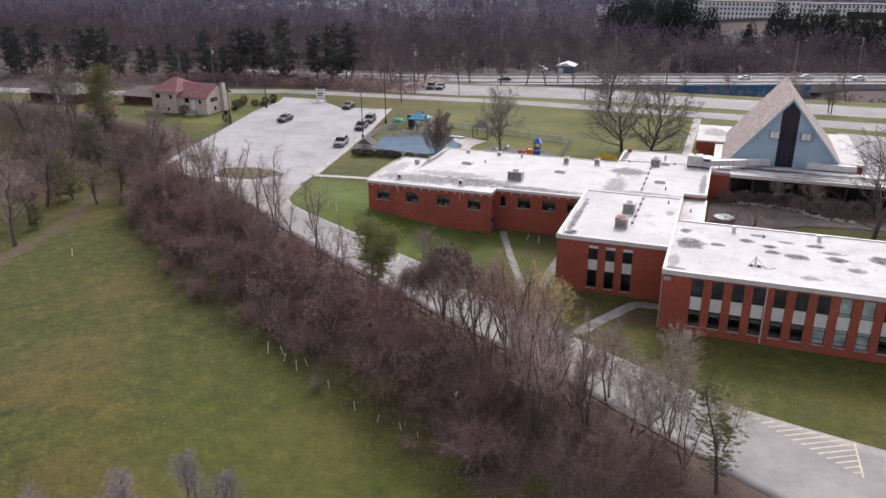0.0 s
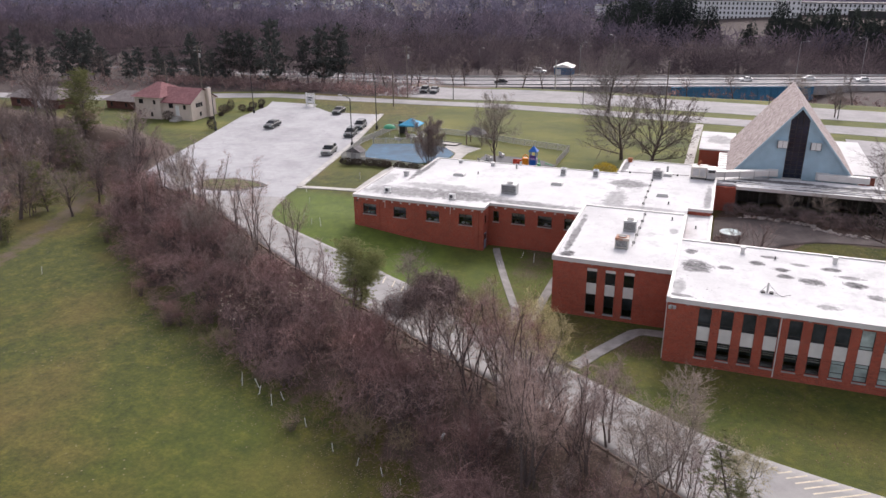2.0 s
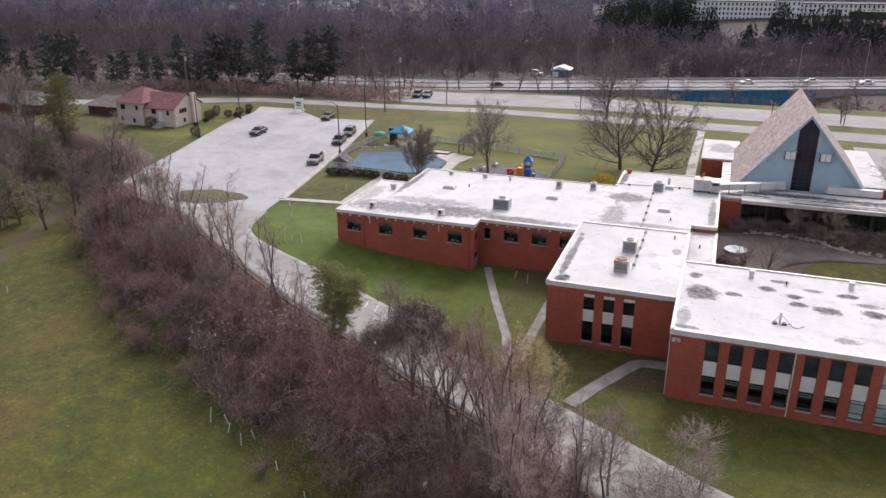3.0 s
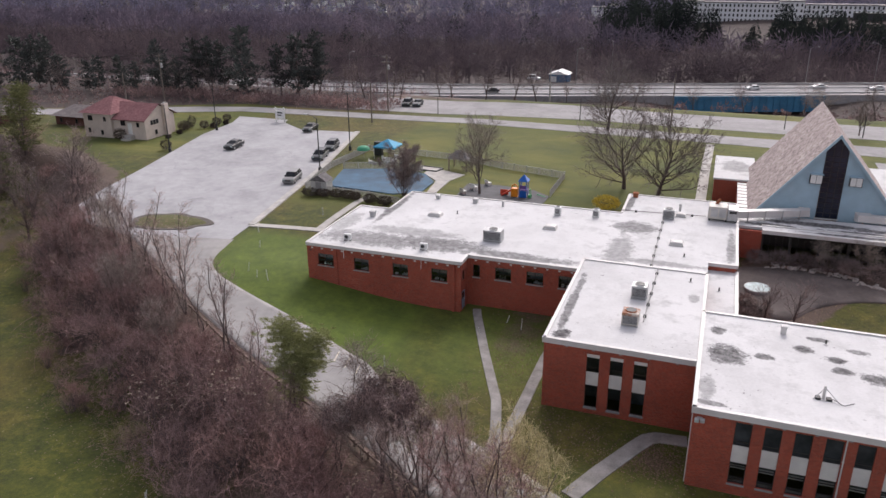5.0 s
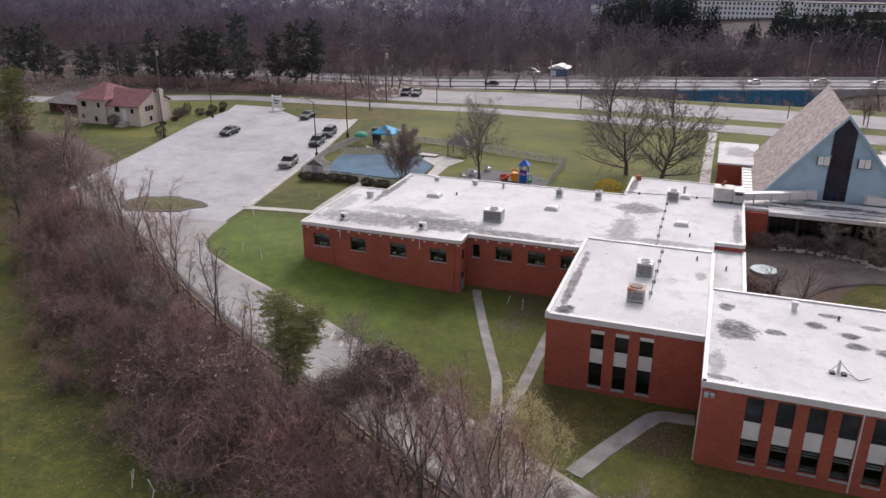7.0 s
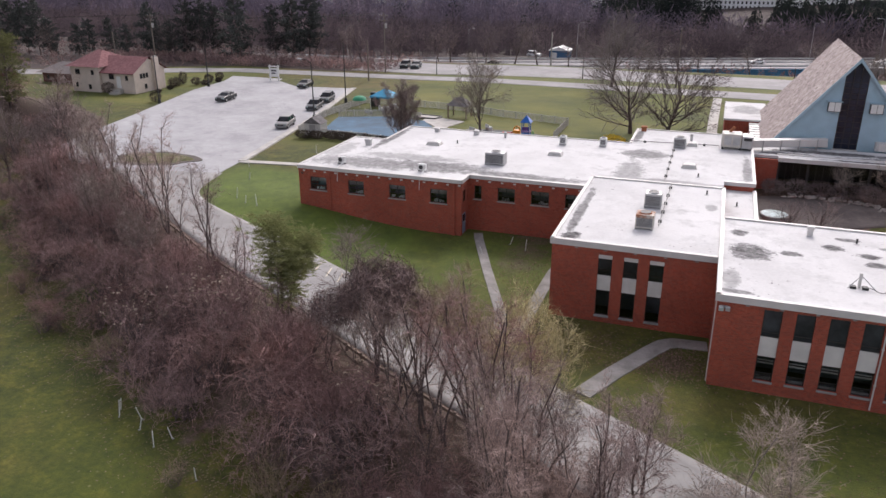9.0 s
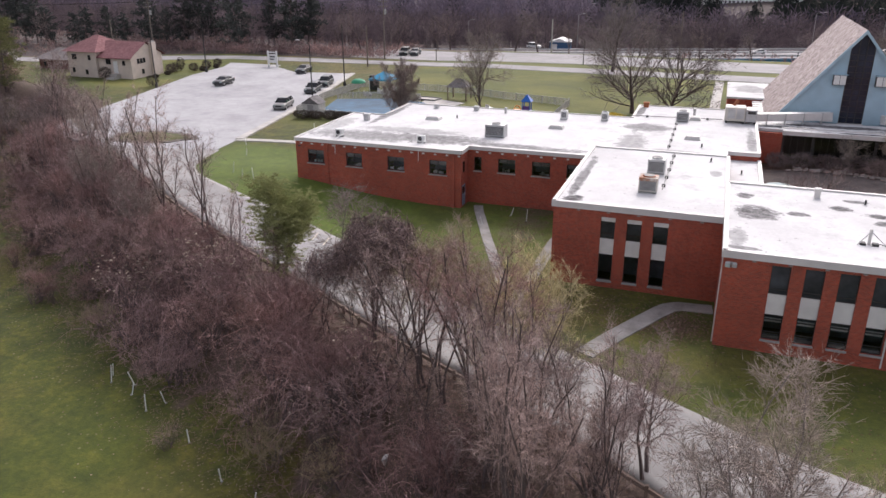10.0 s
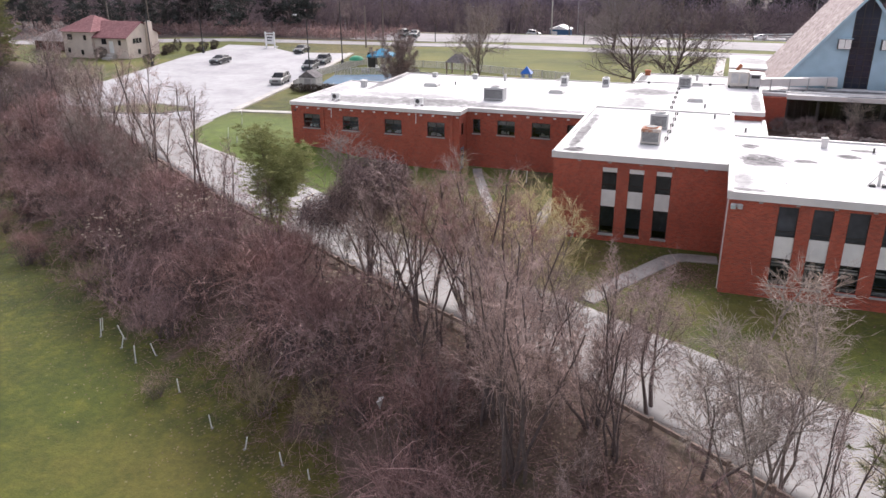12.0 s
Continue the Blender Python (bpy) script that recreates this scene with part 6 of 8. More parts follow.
ROADSIDE = tree_thing("bare_roadside_tree", bare_tree(92, 10.5, stems=1, lean=0.05, limbs=12, branches=6, twigs=4, fine=3, spread=0.38, first=0.25, thick=0.02, twig_r=0.024, rise=0.6, domed=True), M["bark"], M["twig_dark"],
                      "young bare tree along the road", "tree", "roadside trees")
OVAL = tree_thing("bare_oval_tree", bare_tree(95, 9.0, stems=13, lean=0.19, limbs=9, branches=7, twigs=7, fine=5, spread=0.27, first=0.14, thick=0.016, twig_r=0.014, rise=0.75, twig_len=0.12, fork=30), M["bark"], M["twig_dark"],
                  "dense rounded bare ornamental tree beside the pool", "tree", "lawn trees")
SPRUCE = [tree_thing("pine", spruce(101 + k, 14, (7.6, 9.0, 6.4, 8.2)[k], (0.2, 0.14, 0.26, 0.1)[k]), M["bark"], M["spruce"], "tall dark ragged pine behind the road", "tree", "conifer row") for k in range(4)]
PINE = tree_thing("pine", pine(121, 8.0, 0.4, 42, 20, 0.42, 2.35, 2, 3), M["bark"], M["needle"], "young green pine beside the driveway", "tree", "pines")
SCRAG = tree_thing("pine", pine(125, 9.8, 0.22, 34, 8, 0.34, 1.9), M["bark"], M["needle_dark"], "thin scraggly pine at the belt's edge", "tree", "pines")

RED = [tree_thing("tall_bare_tree", bare_tree(67 + k, 10.6, stems=3, lean=0.07, limbs=11, branches=5, twigs=5, fine=3, spread=0.22, first=0.52, thick=0.012, twig_r=0.009, rise=0.72, twig_len=0.12, wander=0.12, fork=34), M["bark"],
                   M["twig_red"], "tall slender bare tree with reddish upper twigs", "tree", "belt trees") for k in range(2)]
DRYLEAF = tree_thing("thicket_shrub", thicket(19, 4.4, 5.0, sprays=150), M["bark"], M["twig"], "bare shrub with clusters of pale dry leaves on the bank", "shrub", "belt shrubs")
OLIVE = tree_thing("thicket_shrub", thicket(23, 3.6, 4.4, sprays=300, canes=14), M["bark"], M["twig_olive"], "rounded olive-brown bare shrub at the field's edge", "shrub", "belt shrubs")
seed_heads(DRYLEAF, 41, 46, 1.25, 2.4, 4.5)
JUNIPER = tree_thing("juniper", pine(131, 9.0, 0.1, 46, 10, 0.6, 3.2), M["bark"], M["needle_dark"], "bushy dark evergreen near the house", "tree", "evergreens")
# the belt along the driveway
rng = np.random.default_rng(21)
line = along(RAIL[2:11], 400)
for k in range(120):
    u = (k + rng.uniform(0, 1)) / 120
    p = line[int(u * 399)]
    nxt = line[min(int(u * 399) + 3, 399)] - line[max(int(u * 399) - 3, 0)]
    side = np.array((nxt[1], -nxt[0])) / np.hypot(*nxt)
    if off_rail(*(p + side)) < 0:
        side = -side
    d = rng.uniform(1.2, 10.2)
    x, y = p + side * d
    s = rng.uniform(0.6, 1.1) * (0.6 if d < 3 else 1.0)
    if -24 < x <= -17 and d < 4.5:
        continue
    if x > -19:
        s *= 0.72 if x < -13 else 0.5
        if d < 4.0 or (x > -5 and d < 6):
            continue
        if rng.uniform() < (0.6 if x < -13 else 1.0):
            if rng.uniform() < (0.65 if x < -13 else 0.4):
                plant(POLES[int(rng.integers(0, 2))], x, y, rng.uniform(0.5, 0.85), rng.uniform(0, 360))
            continue
    plant(TANGLE[int(rng.integers(0, 5))], x, y, s, rng.uniform(0, 360), flat=rng.uniform(0.8, 1.1))
for x, y, s, k in ((-18.6, 60.8, 0.8, 2), (-38.5, 71.0, 0.7, 2), (-42, 72.6, 0.75, 0), (-47.5, 76.2, 0.8, 2), (-51.5, 78.8, 0.75, 1), (-56, 81.4, 0.8, 0), (-60.2, 84, 0.8, 2),
                   (-63.6, 86.6, 0.85, 1), (-67, 89, 0.8, 0), (-70.5, 91.5, 0.85, 2), (-74, 93.6, 0.8, 1), (-61.5, 80, 0.75, 1), (-70, 84, 0.8, 2), (-77, 90, 0.85, 0), (-80, 96.5, 0.9, 1), (-83.5, 92, 0.8, 2)):
    plant(SAPLING[k], x, y, s * 0.98, rng.uniform(0, 360))
for x, y, s, k in ((-16.2, 62.2, 1.1, 0), (-13.6, 60.8, 1.0, 0), (-11.6, 59.2, 0.95, 0), (-20.5, 63.6, 0.75, 0), (-0.9, 49.1, 0.95, 1), (-0.1, 51.1, 1.12, 1),
                   (-10.4, 56.6, 0.7, 1), (-14.8, 59.6, 0.9, 0), (-25, 64.5, 0.6, 1), (-28.5, 66.0, 0.5, 1)):
    plant(PALE[k], x, y, s, rng.uniform(0, 360))
plant(STEMS, -10.4, 50.9, 1, 0)
for x, y, s, k in ((-16.4, 58.2, 1.05, 1), (-14.3, 57.6, 1.04, 0), (-12.4, 57.2, 1.06, 1)):
    plant(RED[k], x, y, s, rng.uniform(0, 360))
plant(STEMS, -12.4, 53.6, 0.8, 130)
plant(FORKED, -4.9, 55.0, 1, 40)
plant(FORKED, -7.6, 53.4, 0.85, 170)
plant(FORKED, -2.6, 50.6, 0.8, 290)
for cx, cy, n in ((-13.2, 57.0, 1), (-8.6, 55.0, 1)):
    for k in range(n):
        plant(SAPLING[int(rng.integers(0, 3))], cx + rng.normal(0, 0.7), cy + rng.normal(0, 0.6) - 0.3, rng.uniform(0.8, 1.12), rng.uniform(0, 360))
for k in range(26):
    p = line[int(rng.uniform(130, 360))]
    d = rng.uniform(1.2, 6.5)
    plant(POLES[int(rng.integers(0, 2))], p[0] - 0.52 * d, p[1] - 0.85 * d, rng.uniform(0.62, 0.9), rng.uniform(0, 360))
for x, y, s in ((-12.2, 56.0, 0.8), (-7.4, 53.6, 0.8)):
    plant(POLES[int(rng.integers(0, 2))], x, y, s, rng.uniform(0, 360))
for k in range(4):
    u = (k + rng.uniform(0, 1)) / 4
    p = np.array((-19.5, 62.6)) * (1 - u) + np.array((-4.5, 53.2)) * u
    d = rng.uniform(0.4, 4.2)
    plant(SAPLING[int(rng.integers(0, 3))], p[0] - 0.54 * d, p[1] - 0.84 * d, rng.uniform(0.66, 0.98), rng.uniform(0, 360))
for k in range(5):
    u = (k + rng.uniform(0, 1)) / 5
    p = np.array((-29.0, 67.6)) * (1 - u) + np.array((-3.4, 52.6)) * u
    d = rng.uniform(0.5, 2.6)
    plant(SAPLING[int(rng.integers(0, 3))], p[0] - 0.5 * d, p[1] - 0.86 * d, rng.uniform(0.6, 0.85), rng.uniform(0, 360))
for k in range(5):
    p = line[int(rng.uniform(225, 395))]
    d = rng.uniform(1.5, 5.5)
    plant(PALE[1], p[0] - 0.52 * d, p[1] - 0.85 * d, rng.uniform(0.7, 0.95), rng.uniform(0, 360))
for k in range(16):
    p = line[int(rng.uniform(20, 390))]
    d = rng.uniform(10.4, 13.0)
    plant(TANGLE[int(rng.integers(0, 5))], p[0] - 0.52 * d, p[1] - 0.85 * d, rng.uniform(0.3, 0.6), rng.uniform(0, 360))
for x, y, s in ((-6.4, 51.8, 0.7), (1.4, 48.2, 0.66)):
    plant(SAPLING[int(rng.integers(0, 3))], x, y, s, rng.uniform(0, 360))
for x, y, s in ((-4.2, 49.2, 0.6), (-0.4, 47.2, 0.62), (1.4, 46.4, 0.55), (-7.2, 50.2, 0.6)):
    plant(POLES[int(rng.integers(0, 2))], x, y, s, rng.uniform(0, 360))
plant(PALE[0], 3.8, 50.9, 0.72, 70)
for x, y, s in ((-46.2, 67.2, 1.0), (-42.4, 66.8, 0.95), (-39.2, 67.9, 1.0), (-36.0, 66.8, 0.95), (-22.4, 56.0, 0.85), (-21.2, 59.4, 0.9)):
    plant(DRYLEAF, x, y, s, rng.uniform(0, 360))
for x, y, s in ((-25.2, 54.6, 1.0), (-21.0, 53.6, 0.85), (-47.5, 65.4, 0.8)):
    plant(OLIVE, x, y, s, rng.uniform(0, 360))
plant(PALE[1], -23.6, 64.6, 1.2, 75)
plant(VINE, -22.6, 62.5, 1, 0)
plant(PINE, -33.2, 69.0, 1, 0)
plant(SCRAG, 3.7, 46.2, 1.05, 0)
# trees round the field's far end and the near corner
for k in range(22):
    x, y = rng.uniform(-122, -84), rng.uniform(92, 124)
    if off_rail(x, y) < 2:
        continue
    plant(TANGLE[int(rng.integers(0, 5))], x, y, rng.uniform(0.6, 1.0), rng.uniform(0, 360))
for x, y, s, k in ((-95.6, 76.2, 1.25, 0), (-101, 84, 0.95, 1), (-106, 92, 1.0, 0), (-99, 96, 0.8, 1), (-112, 101, 1.0, 1), (-118, 109, 0.9, 0), (-104, 108, 0.75, 1), (-127, 118, 0.85, 0), (-136, 126, 0.8, 1), (-122, 92, 1.1, 1),
                   (-110, 80, 1.0, 0), (-131, 105, 1.0, 0), (-98.4, 111.5, 0.7, 0), (-92, 104, 0.55, 1), (-89, 98, 0.6, 0), (-108, 112, 0.8, 1), (-114, 116, 0.7, 0), (-120, 120, 0.75, 1), (-103, 116, 1.0, 1), (-126, 112, 0.85, 0), (-133, 118, 0.8, 1), (-96, 107, 0.6, 1), (-100, 103, 0.65, 0), (-128, 122, 0.95, 0), (-134, 128, 1.0, 1), (-140, 132, 1.0, 0), (-146, 134, 1.05, 1), (-138, 122, 1.0, 1), (-150, 128, 1.0, 0), (-131, 133, 0.9, 1)):
    plant(BIGBARE[k], x, y, s, rng.uniform(0, 360))
for x, y, s in ((-104.8, 96.5, 0.3), (-107.2, 101.0, 0.22), (-110.2, 107.5, 0.3), (-114.1, 116.3, 0.34), (-99.0, 83.4, 0.5)):
    plant(JUNIPER, x, y, s, rng.uniform(0, 360))
for x, y, s in ((-105.6, 93.8, 0.95), (-107.4, 94.6, 0.8), (-106.4, 95.4, 0.7)):
    plant(SAPLING[2], x, y, s, rng.uniform(0, 360))
for x, y, s in ((-116.5, 115.5, 1.1), (-124.5, 126.5, 1.4), (-128.5, 129.5, 1.2)):
    plant(JUNIPER, x, y, s, rng.uniform(0, 360))
for k in range(16):
    plant(TANGLE[int(rng.integers(0, 5))], rng.uniform(-142, -124), rng.uniform(114, 128), rng.uniform(0.7, 1.1), rng.uniform(0, 360))
CROWN = tree_thing("bare_tree", bare_tree(66, 7.2, stems=3, lean=0.14, limbs=11, branches=7, twigs=8, fine=4, spread=0.34, first=0.4, thick=0.016, twig_r=0.008, rise=0.7, twig_len=0.13, fork=38), M["bark"], M["twig_lilac"],
                   "fine-twigged grey-lilac bare tree at the field's near edge", "tree", "field trees")
for x, y, s, k in ((-41.5, 29.0, 0.75, 1), (-36.5, 29.6, 0.75, 0)):
    plant(POLES[k], x, y, s, rng.uniform(0, 360))
for x, y, s in ((-31.4, 34.6, 1.0), (-34.6, 31.6, 0.95), (-27.4, 34.2, 0.92), (-38.6, 28.4, 0.95), (-23.4, 33.0, 0.85)):
    plant(CROWN, x, y, s, rng.uniform(0, 360))
for x, y, s, k in ((-36.5, 33.0, 0.7, 3), (-31.6, 33.4, 0.65, 1), (-50, 31.5, 0.8, 0)):
    plant(TANGLE[k], x, y, s, rng.uniform(0, 360))

# lawn, courtyard and road side
OAK = tree_thing("spreading_oak", bare_tree(97, 11.4, stems=1, lean=0.03, limbs=24, branches=11, twigs=9, fine=6, spread=0.7, first=0.2, thick=0.032, twig_r=0.016, twig_len=0.12, rise=0.4, domed=True, fork=54), M["bark"], M["twig_oak"],
                 "broad low-branched bare oak on the lawn", "tree", "lawn trees")
plant(OAK, -10.4, 132.9, 1.0, 160)
plant(OAK, -15.5, 135.6, 1.0, 30)
plant(OAK, -23.8, 174.0, 1.08, 80)
plant(LAWN, -35.3, 125.9, 1, 0)
plant(OVAL, -45.8, 121.8, 1, 0)
plant(BIGBARE[1], 3.4, 98.4, 0.42, 60)
plant(BIGBARE[0], 5.9, 97.4, 0.4, 20)
plant(LAWN, 9.5, 110.6, 0.34, 20)
plant(LAWN, 14.0, 110.8, 0.36, 80)
SPREAD = tree_thing("spreading_bare_tree", bare_tree(99, 11.5, stems=1, lean=0.04, limbs=20, branches=10, twigs=7, fine=5, spread=0.86, first=0.16, thick=0.034, twig_r=0.018, twig_len=0.11, rise=0.12, domed=True, fork=62), M["bark"], M["twig_black"],
                    "wide dark bare tree with low limbs in the courtyard", "tree", "courtyard trees")
plant(SPREAD, 20.4, 102.2, 1.0, 20)
plant(SPREAD, 27.5, 125.5, 0.8, 140)
plant(BIGBARE[0], 25.5, 108, 0.8, 200)
plant(BIGBARE[1], 30.5, 132, 0.9, 250)
plant(LAWN, 15.6, 186.5, 0.72, 30)
plant(LAWN, 22.2, 184.0, 0.6, 110)
for x, y, s in ((-57, 200, 1.0), (-50.5, 202, 1.1), (-66.8, 203, 1.0), (-44.5, 200.5, 1.05), (-38, 204, 0.8), (-71, 206, 0.9), (-22, 203, 0.8), (-9, 205, 0.75), (2, 207, 0.8), (14, 205, 0.85), (-30, 206, 0.7), (28, 204, 0.9)):
    plant(ROADSIDE, x, y, s, rng.uniform(0, 360))
for x, h in ((-202, 9.5), (-198.3, 11.4), (-195, 9), (-186, 9), (-178.4, 9.4), (-174.4, 13.8), (-170.3, 14.2), (-166.8, 9), (-161, 8), (-156.2, 9.2), (-150.1, 9.6), (-146, 8), (-141, 13), (-137.8, 9), (-133.8, 9.6), (-129.2, 14),
             (-126, 12.6), (-122.3, 13.4), (-115, 17.2), (-106.5, 12.8), (-102.3, 15.3), (-99.2, 16)):
    plant(SPRUCE[int(rng.integers(0, 4))], x, 187 + (x + 113) * 0.17 + rng.uniform(-1.5, 2.5), h / 14, rng.uniform(0, 360))
for k in range(30):
    x = rng.uniform(-220, -76)
    plant(ROADSIDE, x, 190 + (x + 113) * 0.17 * (x < -113) + rng.uniform(-4, 16), rng.uniform(0.75, 1.1), rng.uniform(0, 360))


def woods(name, n, xr, yr, height, sprays, width, material, label, seed, keep=None, conifer=False, category="woods"):
    """Far woods as one mesh: each tree a thin stem and a full crown of loose sprays."""
    r = np.random.default_rng(seed)
    x, y = r.uniform(*xr, n), r.uniform(*yr, n)
    k = (x > -1.15 * y - 60) & (x < 0.3 * y + 70)
    if keep is not None:
        k &= keep(x, y)
    x, y = x[k], y[k]
    n = len(x)
    z = ground_z(x, y)
    h = (height * r.uniform(0.65, 1.3, n))[:, None]
    a = r.uniform(0, 2 * math.pi, (n, sprays))
    out = np.stack([np.cos(a), np.sin(a), 0 * a], -1)
    up = np.array((0.0, 0.0, 1.0))
    base = np.stack([x, y, z], -1)[:, None]
    if conifer:
        e = r.uniform(0, 1, (n, sprays)) ** 1.3
        reach = 0.27 * h * (1.03 - e) ** 0.8 * r.uniform(0.3, 1.0, (n, sprays))
        p = base + out * reach[..., None] + up * (h * (0.1 + 0.88 * e))[..., None]
        aim = out * 0.9 + up * r.uniform(-0.7, 0.2, (n, sprays))[..., None]
        ll = h * r.uniform(0.07, 0.13, (n, sprays)) * (1.25 - e)
    else:
        e = r.uniform(-0.8, 1.0, (n, sprays))
        f = r.uniform(0.3, 1.0, (n, sprays))
        ring = np.sqrt(1 - e * e)
        wide = r.uniform(0.26, 0.42, n)[:, None] * h
        p = base + out * (ring * wide * f)[..., None] + up * (h * (0.47 + 0.46 * e * f))[..., None]
        aim = out * (ring * 0.75)[..., None] + up * (0.5 + 0.3 * e)[..., None] + r.normal(0, 0.6, (n, sprays, 3))
        ll = h * r.uniform(0.09, 0.24, (n, sprays))
    q = p + aim * ll[..., None]
    side = r.normal(0, 1, (n, sprays, 3))
    side = np.cross(aim, side)
    side /= np.linalg.norm(side, axis=-1, keepdims=True)
    w = (width * r.uniform(0.5, 1.3, (n, sprays)))[..., None]
    m = p * 0.5 + q * 0.5
    v = np.stack([p, m + side * w, q, m - side * w], 2).reshape(-1, 3)
    k = np.arange(n * sprays)[:, None] * 4
    f1 = np.concatenate([k + np.array((0, 1, 2)), k + np.array((0, 2, 3))])
    b = np.stack([base[:, 0] + h * 0.014 * np.array(o) for o in ((1, 0, 0), (-0.5, 0.87, 0), (-0.5, -0.87, 0))] + [base[:, 0] + h * np.array((0, 0, 0.85))], 1)
    b[:, :3, 2] -= 0.8
    k = len(v) + np.arange(n)[:, None] * 4
    f2 = np.concatenate([k + np.array(t) for t in ((0, 1, 3), (1, 2, 3), (2, 0, 3))])
    me = bpy.data.meshes.new(name)
    me.from_pydata(np.concatenate([v, b.reshape(-1, 3)]).tolist(), [], np.concatenate([f1, f2]).tolist())
    me.materials.append(material)
    own = r.uniform(0, 1, n)
    tone = me.attributes.new("tone", "FLOAT", "POINT")
    tone.data.foreach_set("value", np.concatenate([np.repeat(own, sprays * 4), np.repeat(own, 4)]).astype(np.float32))
    tagged(new(name, me), label, category, kind="stuff")


def wood_mat(name, dark, light, soft=False):
    m, t, b = nodes_of(name, 0.95)
    p = coords(t)
    g = t.nodes.new("ShaderNodeNewGeometry")
    c = ramp(t, g.outputs["Random Per Island"], [(0.0, dark), (1.0, light)])
    tone = maths(t, "ADD", maths(t, "MULTIPLY", fractal(t, p, 0.018, 4), 0.6), maths(t, "MULTIPLY", fractal(t, p, 0.09, 2), 0.4))
    c = mixed(t, 1.0, c, ramp(t, tone, [(0.36, (0.58, 0.57, 0.62)), (0.5, (1.0, 0.98, 1.0)), (0.62, (1.42, 1.36, 1.32))]), "MULTIPLY")
    own = t.nodes.new("ShaderNodeAttribute")
    own.attribute_name = "tone"
    c = mixed(t, 1.0, c, ramp(t, own.outputs["Fac"], [(0.0, (0.72, 0.7, 0.74)), (0.6, (1.0, 1.0, 1.0)), (1.0, (1.35, 1.28, 1.24))]), "MULTIPLY")
    t.links.new(c, b.inputs["Base Color"])
    if soft:
        # a haze of twigs too fine to build scatters light to both sides
        up = node(t, "ShaderNodeCombineXYZ", X=0.0, Y=-0.35, Z=0.94).outputs[0]
        d, s = node(t, "ShaderNodeBsdfDiffuse", Color=c, Normal=up), node(t, "ShaderNodeBsdfTranslucent", Color=c, Normal=up)
        mix = t.nodes.new("ShaderNodeMixShader")
        mix.inputs[0].default_value = 0.5
        t.links.new(d.outputs[0], mix.inputs[1])
        t.links.new(s.outputs[0], mix.inputs[2])
        t.links.new(mix.outputs[0], t.nodes["Material Output"].inputs["Surface"])
    return m


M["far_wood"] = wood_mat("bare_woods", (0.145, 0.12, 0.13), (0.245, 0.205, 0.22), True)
# the two farther bands carry distance haze as a paler, bluer base colour
M["hazy_valley"] = wood_mat("hazy_valley_woods", (0.19, 0.168, 0.215), (0.3, 0.265, 0.33), True)
M["hazy_hill"] = wood_mat("hazy_hillside_woods", (0.2, 0.198, 0.285), (0.295, 0.288, 0.4), True)
M["bare_fuzz"] = wood_mat("bare_grey_trees", (0.09, 0.07, 0.066), (0.24, 0.19, 0.18))
M["far_evergreen"] = wood_mat("far_evergreens", (0.03, 0.04, 0.037), (0.07, 0.088, 0.078), True)
M["brush"] = wood_mat("reddish_brush", (0.15, 0.1, 0.092), (0.36, 0.25, 0.23))
clear = lambda x, y: ~((np.abs(x + 62) < 13) & (y < 312)) & (y > highway_y(x) + 25)
FAR_HOUSES = [(-512, 742), (-497, 775), (-486, 828), (-472, 790), (-455, 752), (-450, 842), (-437, 800), (-428, 868), (-416, 820), (-402, 770), (-392, 850), (-371, 806), (-352, 880), (-338, 760)]
def open_view(x, y):
    """True where no far house would be hidden by a tree."""
    k = np.ones(x.shape, bool)
    for hx, hy in FAR_HOUSES:
        k &= ~((np.abs(x - hx + (hy - y) * -0.55) < 11) & (y > hy - 52) & (y < hy + 8))
    return k


woods("bare_woods", 2500, (-560, 200), (268, 405), 12, 66, 0.12, M["far_wood"], "dense bare grey-purple woods beyond the highway", 1, clear)
woods("bare_woods", 2600, (-700, 240), (405, 560), 13, 46, 0.26, M["hazy_valley"], "dense bare grey-purple woods in the valley", 11, lambda x, y: (x < -24) | (y < 440))
woods("bare_woods", 3900, (-1250, 380), (560, 1000), 14, 24, 0.53, M["hazy_hill"], "dense bare woods in the valley", 2, lambda x, y: ((x < -45) | (y > 600)) & open_view(x, y))
woods("bare_woods", 5200, (-2700, 760), (1000, 2300), 17, 12, 1.7, M["hazy_hill"], "bare woods on the far hillside", 3)
woods("brush", 1900, (-540, 190), (285, 410), 4.6, 22, 0.3, M["far_wood"], "low bare growth under the far woods", 19, clear)
woods("bare_woods", 60, (42, 120), (455, 490), 8, 60, 0.3, M["bare_fuzz"], "tan bare shrubs below the hilltop building", 18)
woods("evergreen_woods", 74, (-72, -24), (436, 540), 23, 330, 0.42, M["far_evergreen"], "dense tall dark evergreens beside the hilltop building", 5, None, True)
woods("evergreen_woods", 13, (-25, -6), (456, 480), 16, 230, 0.36, M["far_evergreen"], "open pines before the hilltop building", 14, None, True)
woods("evergreen_woods", 5, (4, 13), (452, 464), 11, 300, 0.4, M["far_evergreen"], "olive evergreens before the hilltop lawn", 16, None, True)
woods("evergreen_woods", 34, (19, 66), (446, 490), 17, 330, 0.42, M["far_evergreen"], "dark evergreens before the hilltop building", 20, None, True)
woods("evergreen_woods", 84, (20, 150), (440, 515), 12, 330, 0.42, M["far_evergreen"], "dark evergreens below the hilltop building", 4, None, True)
woods("evergreen_woods", 46, (44, 130), (392, 445), 15, 300, 0.4, M["far_evergreen"], "dark evergreens on the rise's foot", 17, None, True)
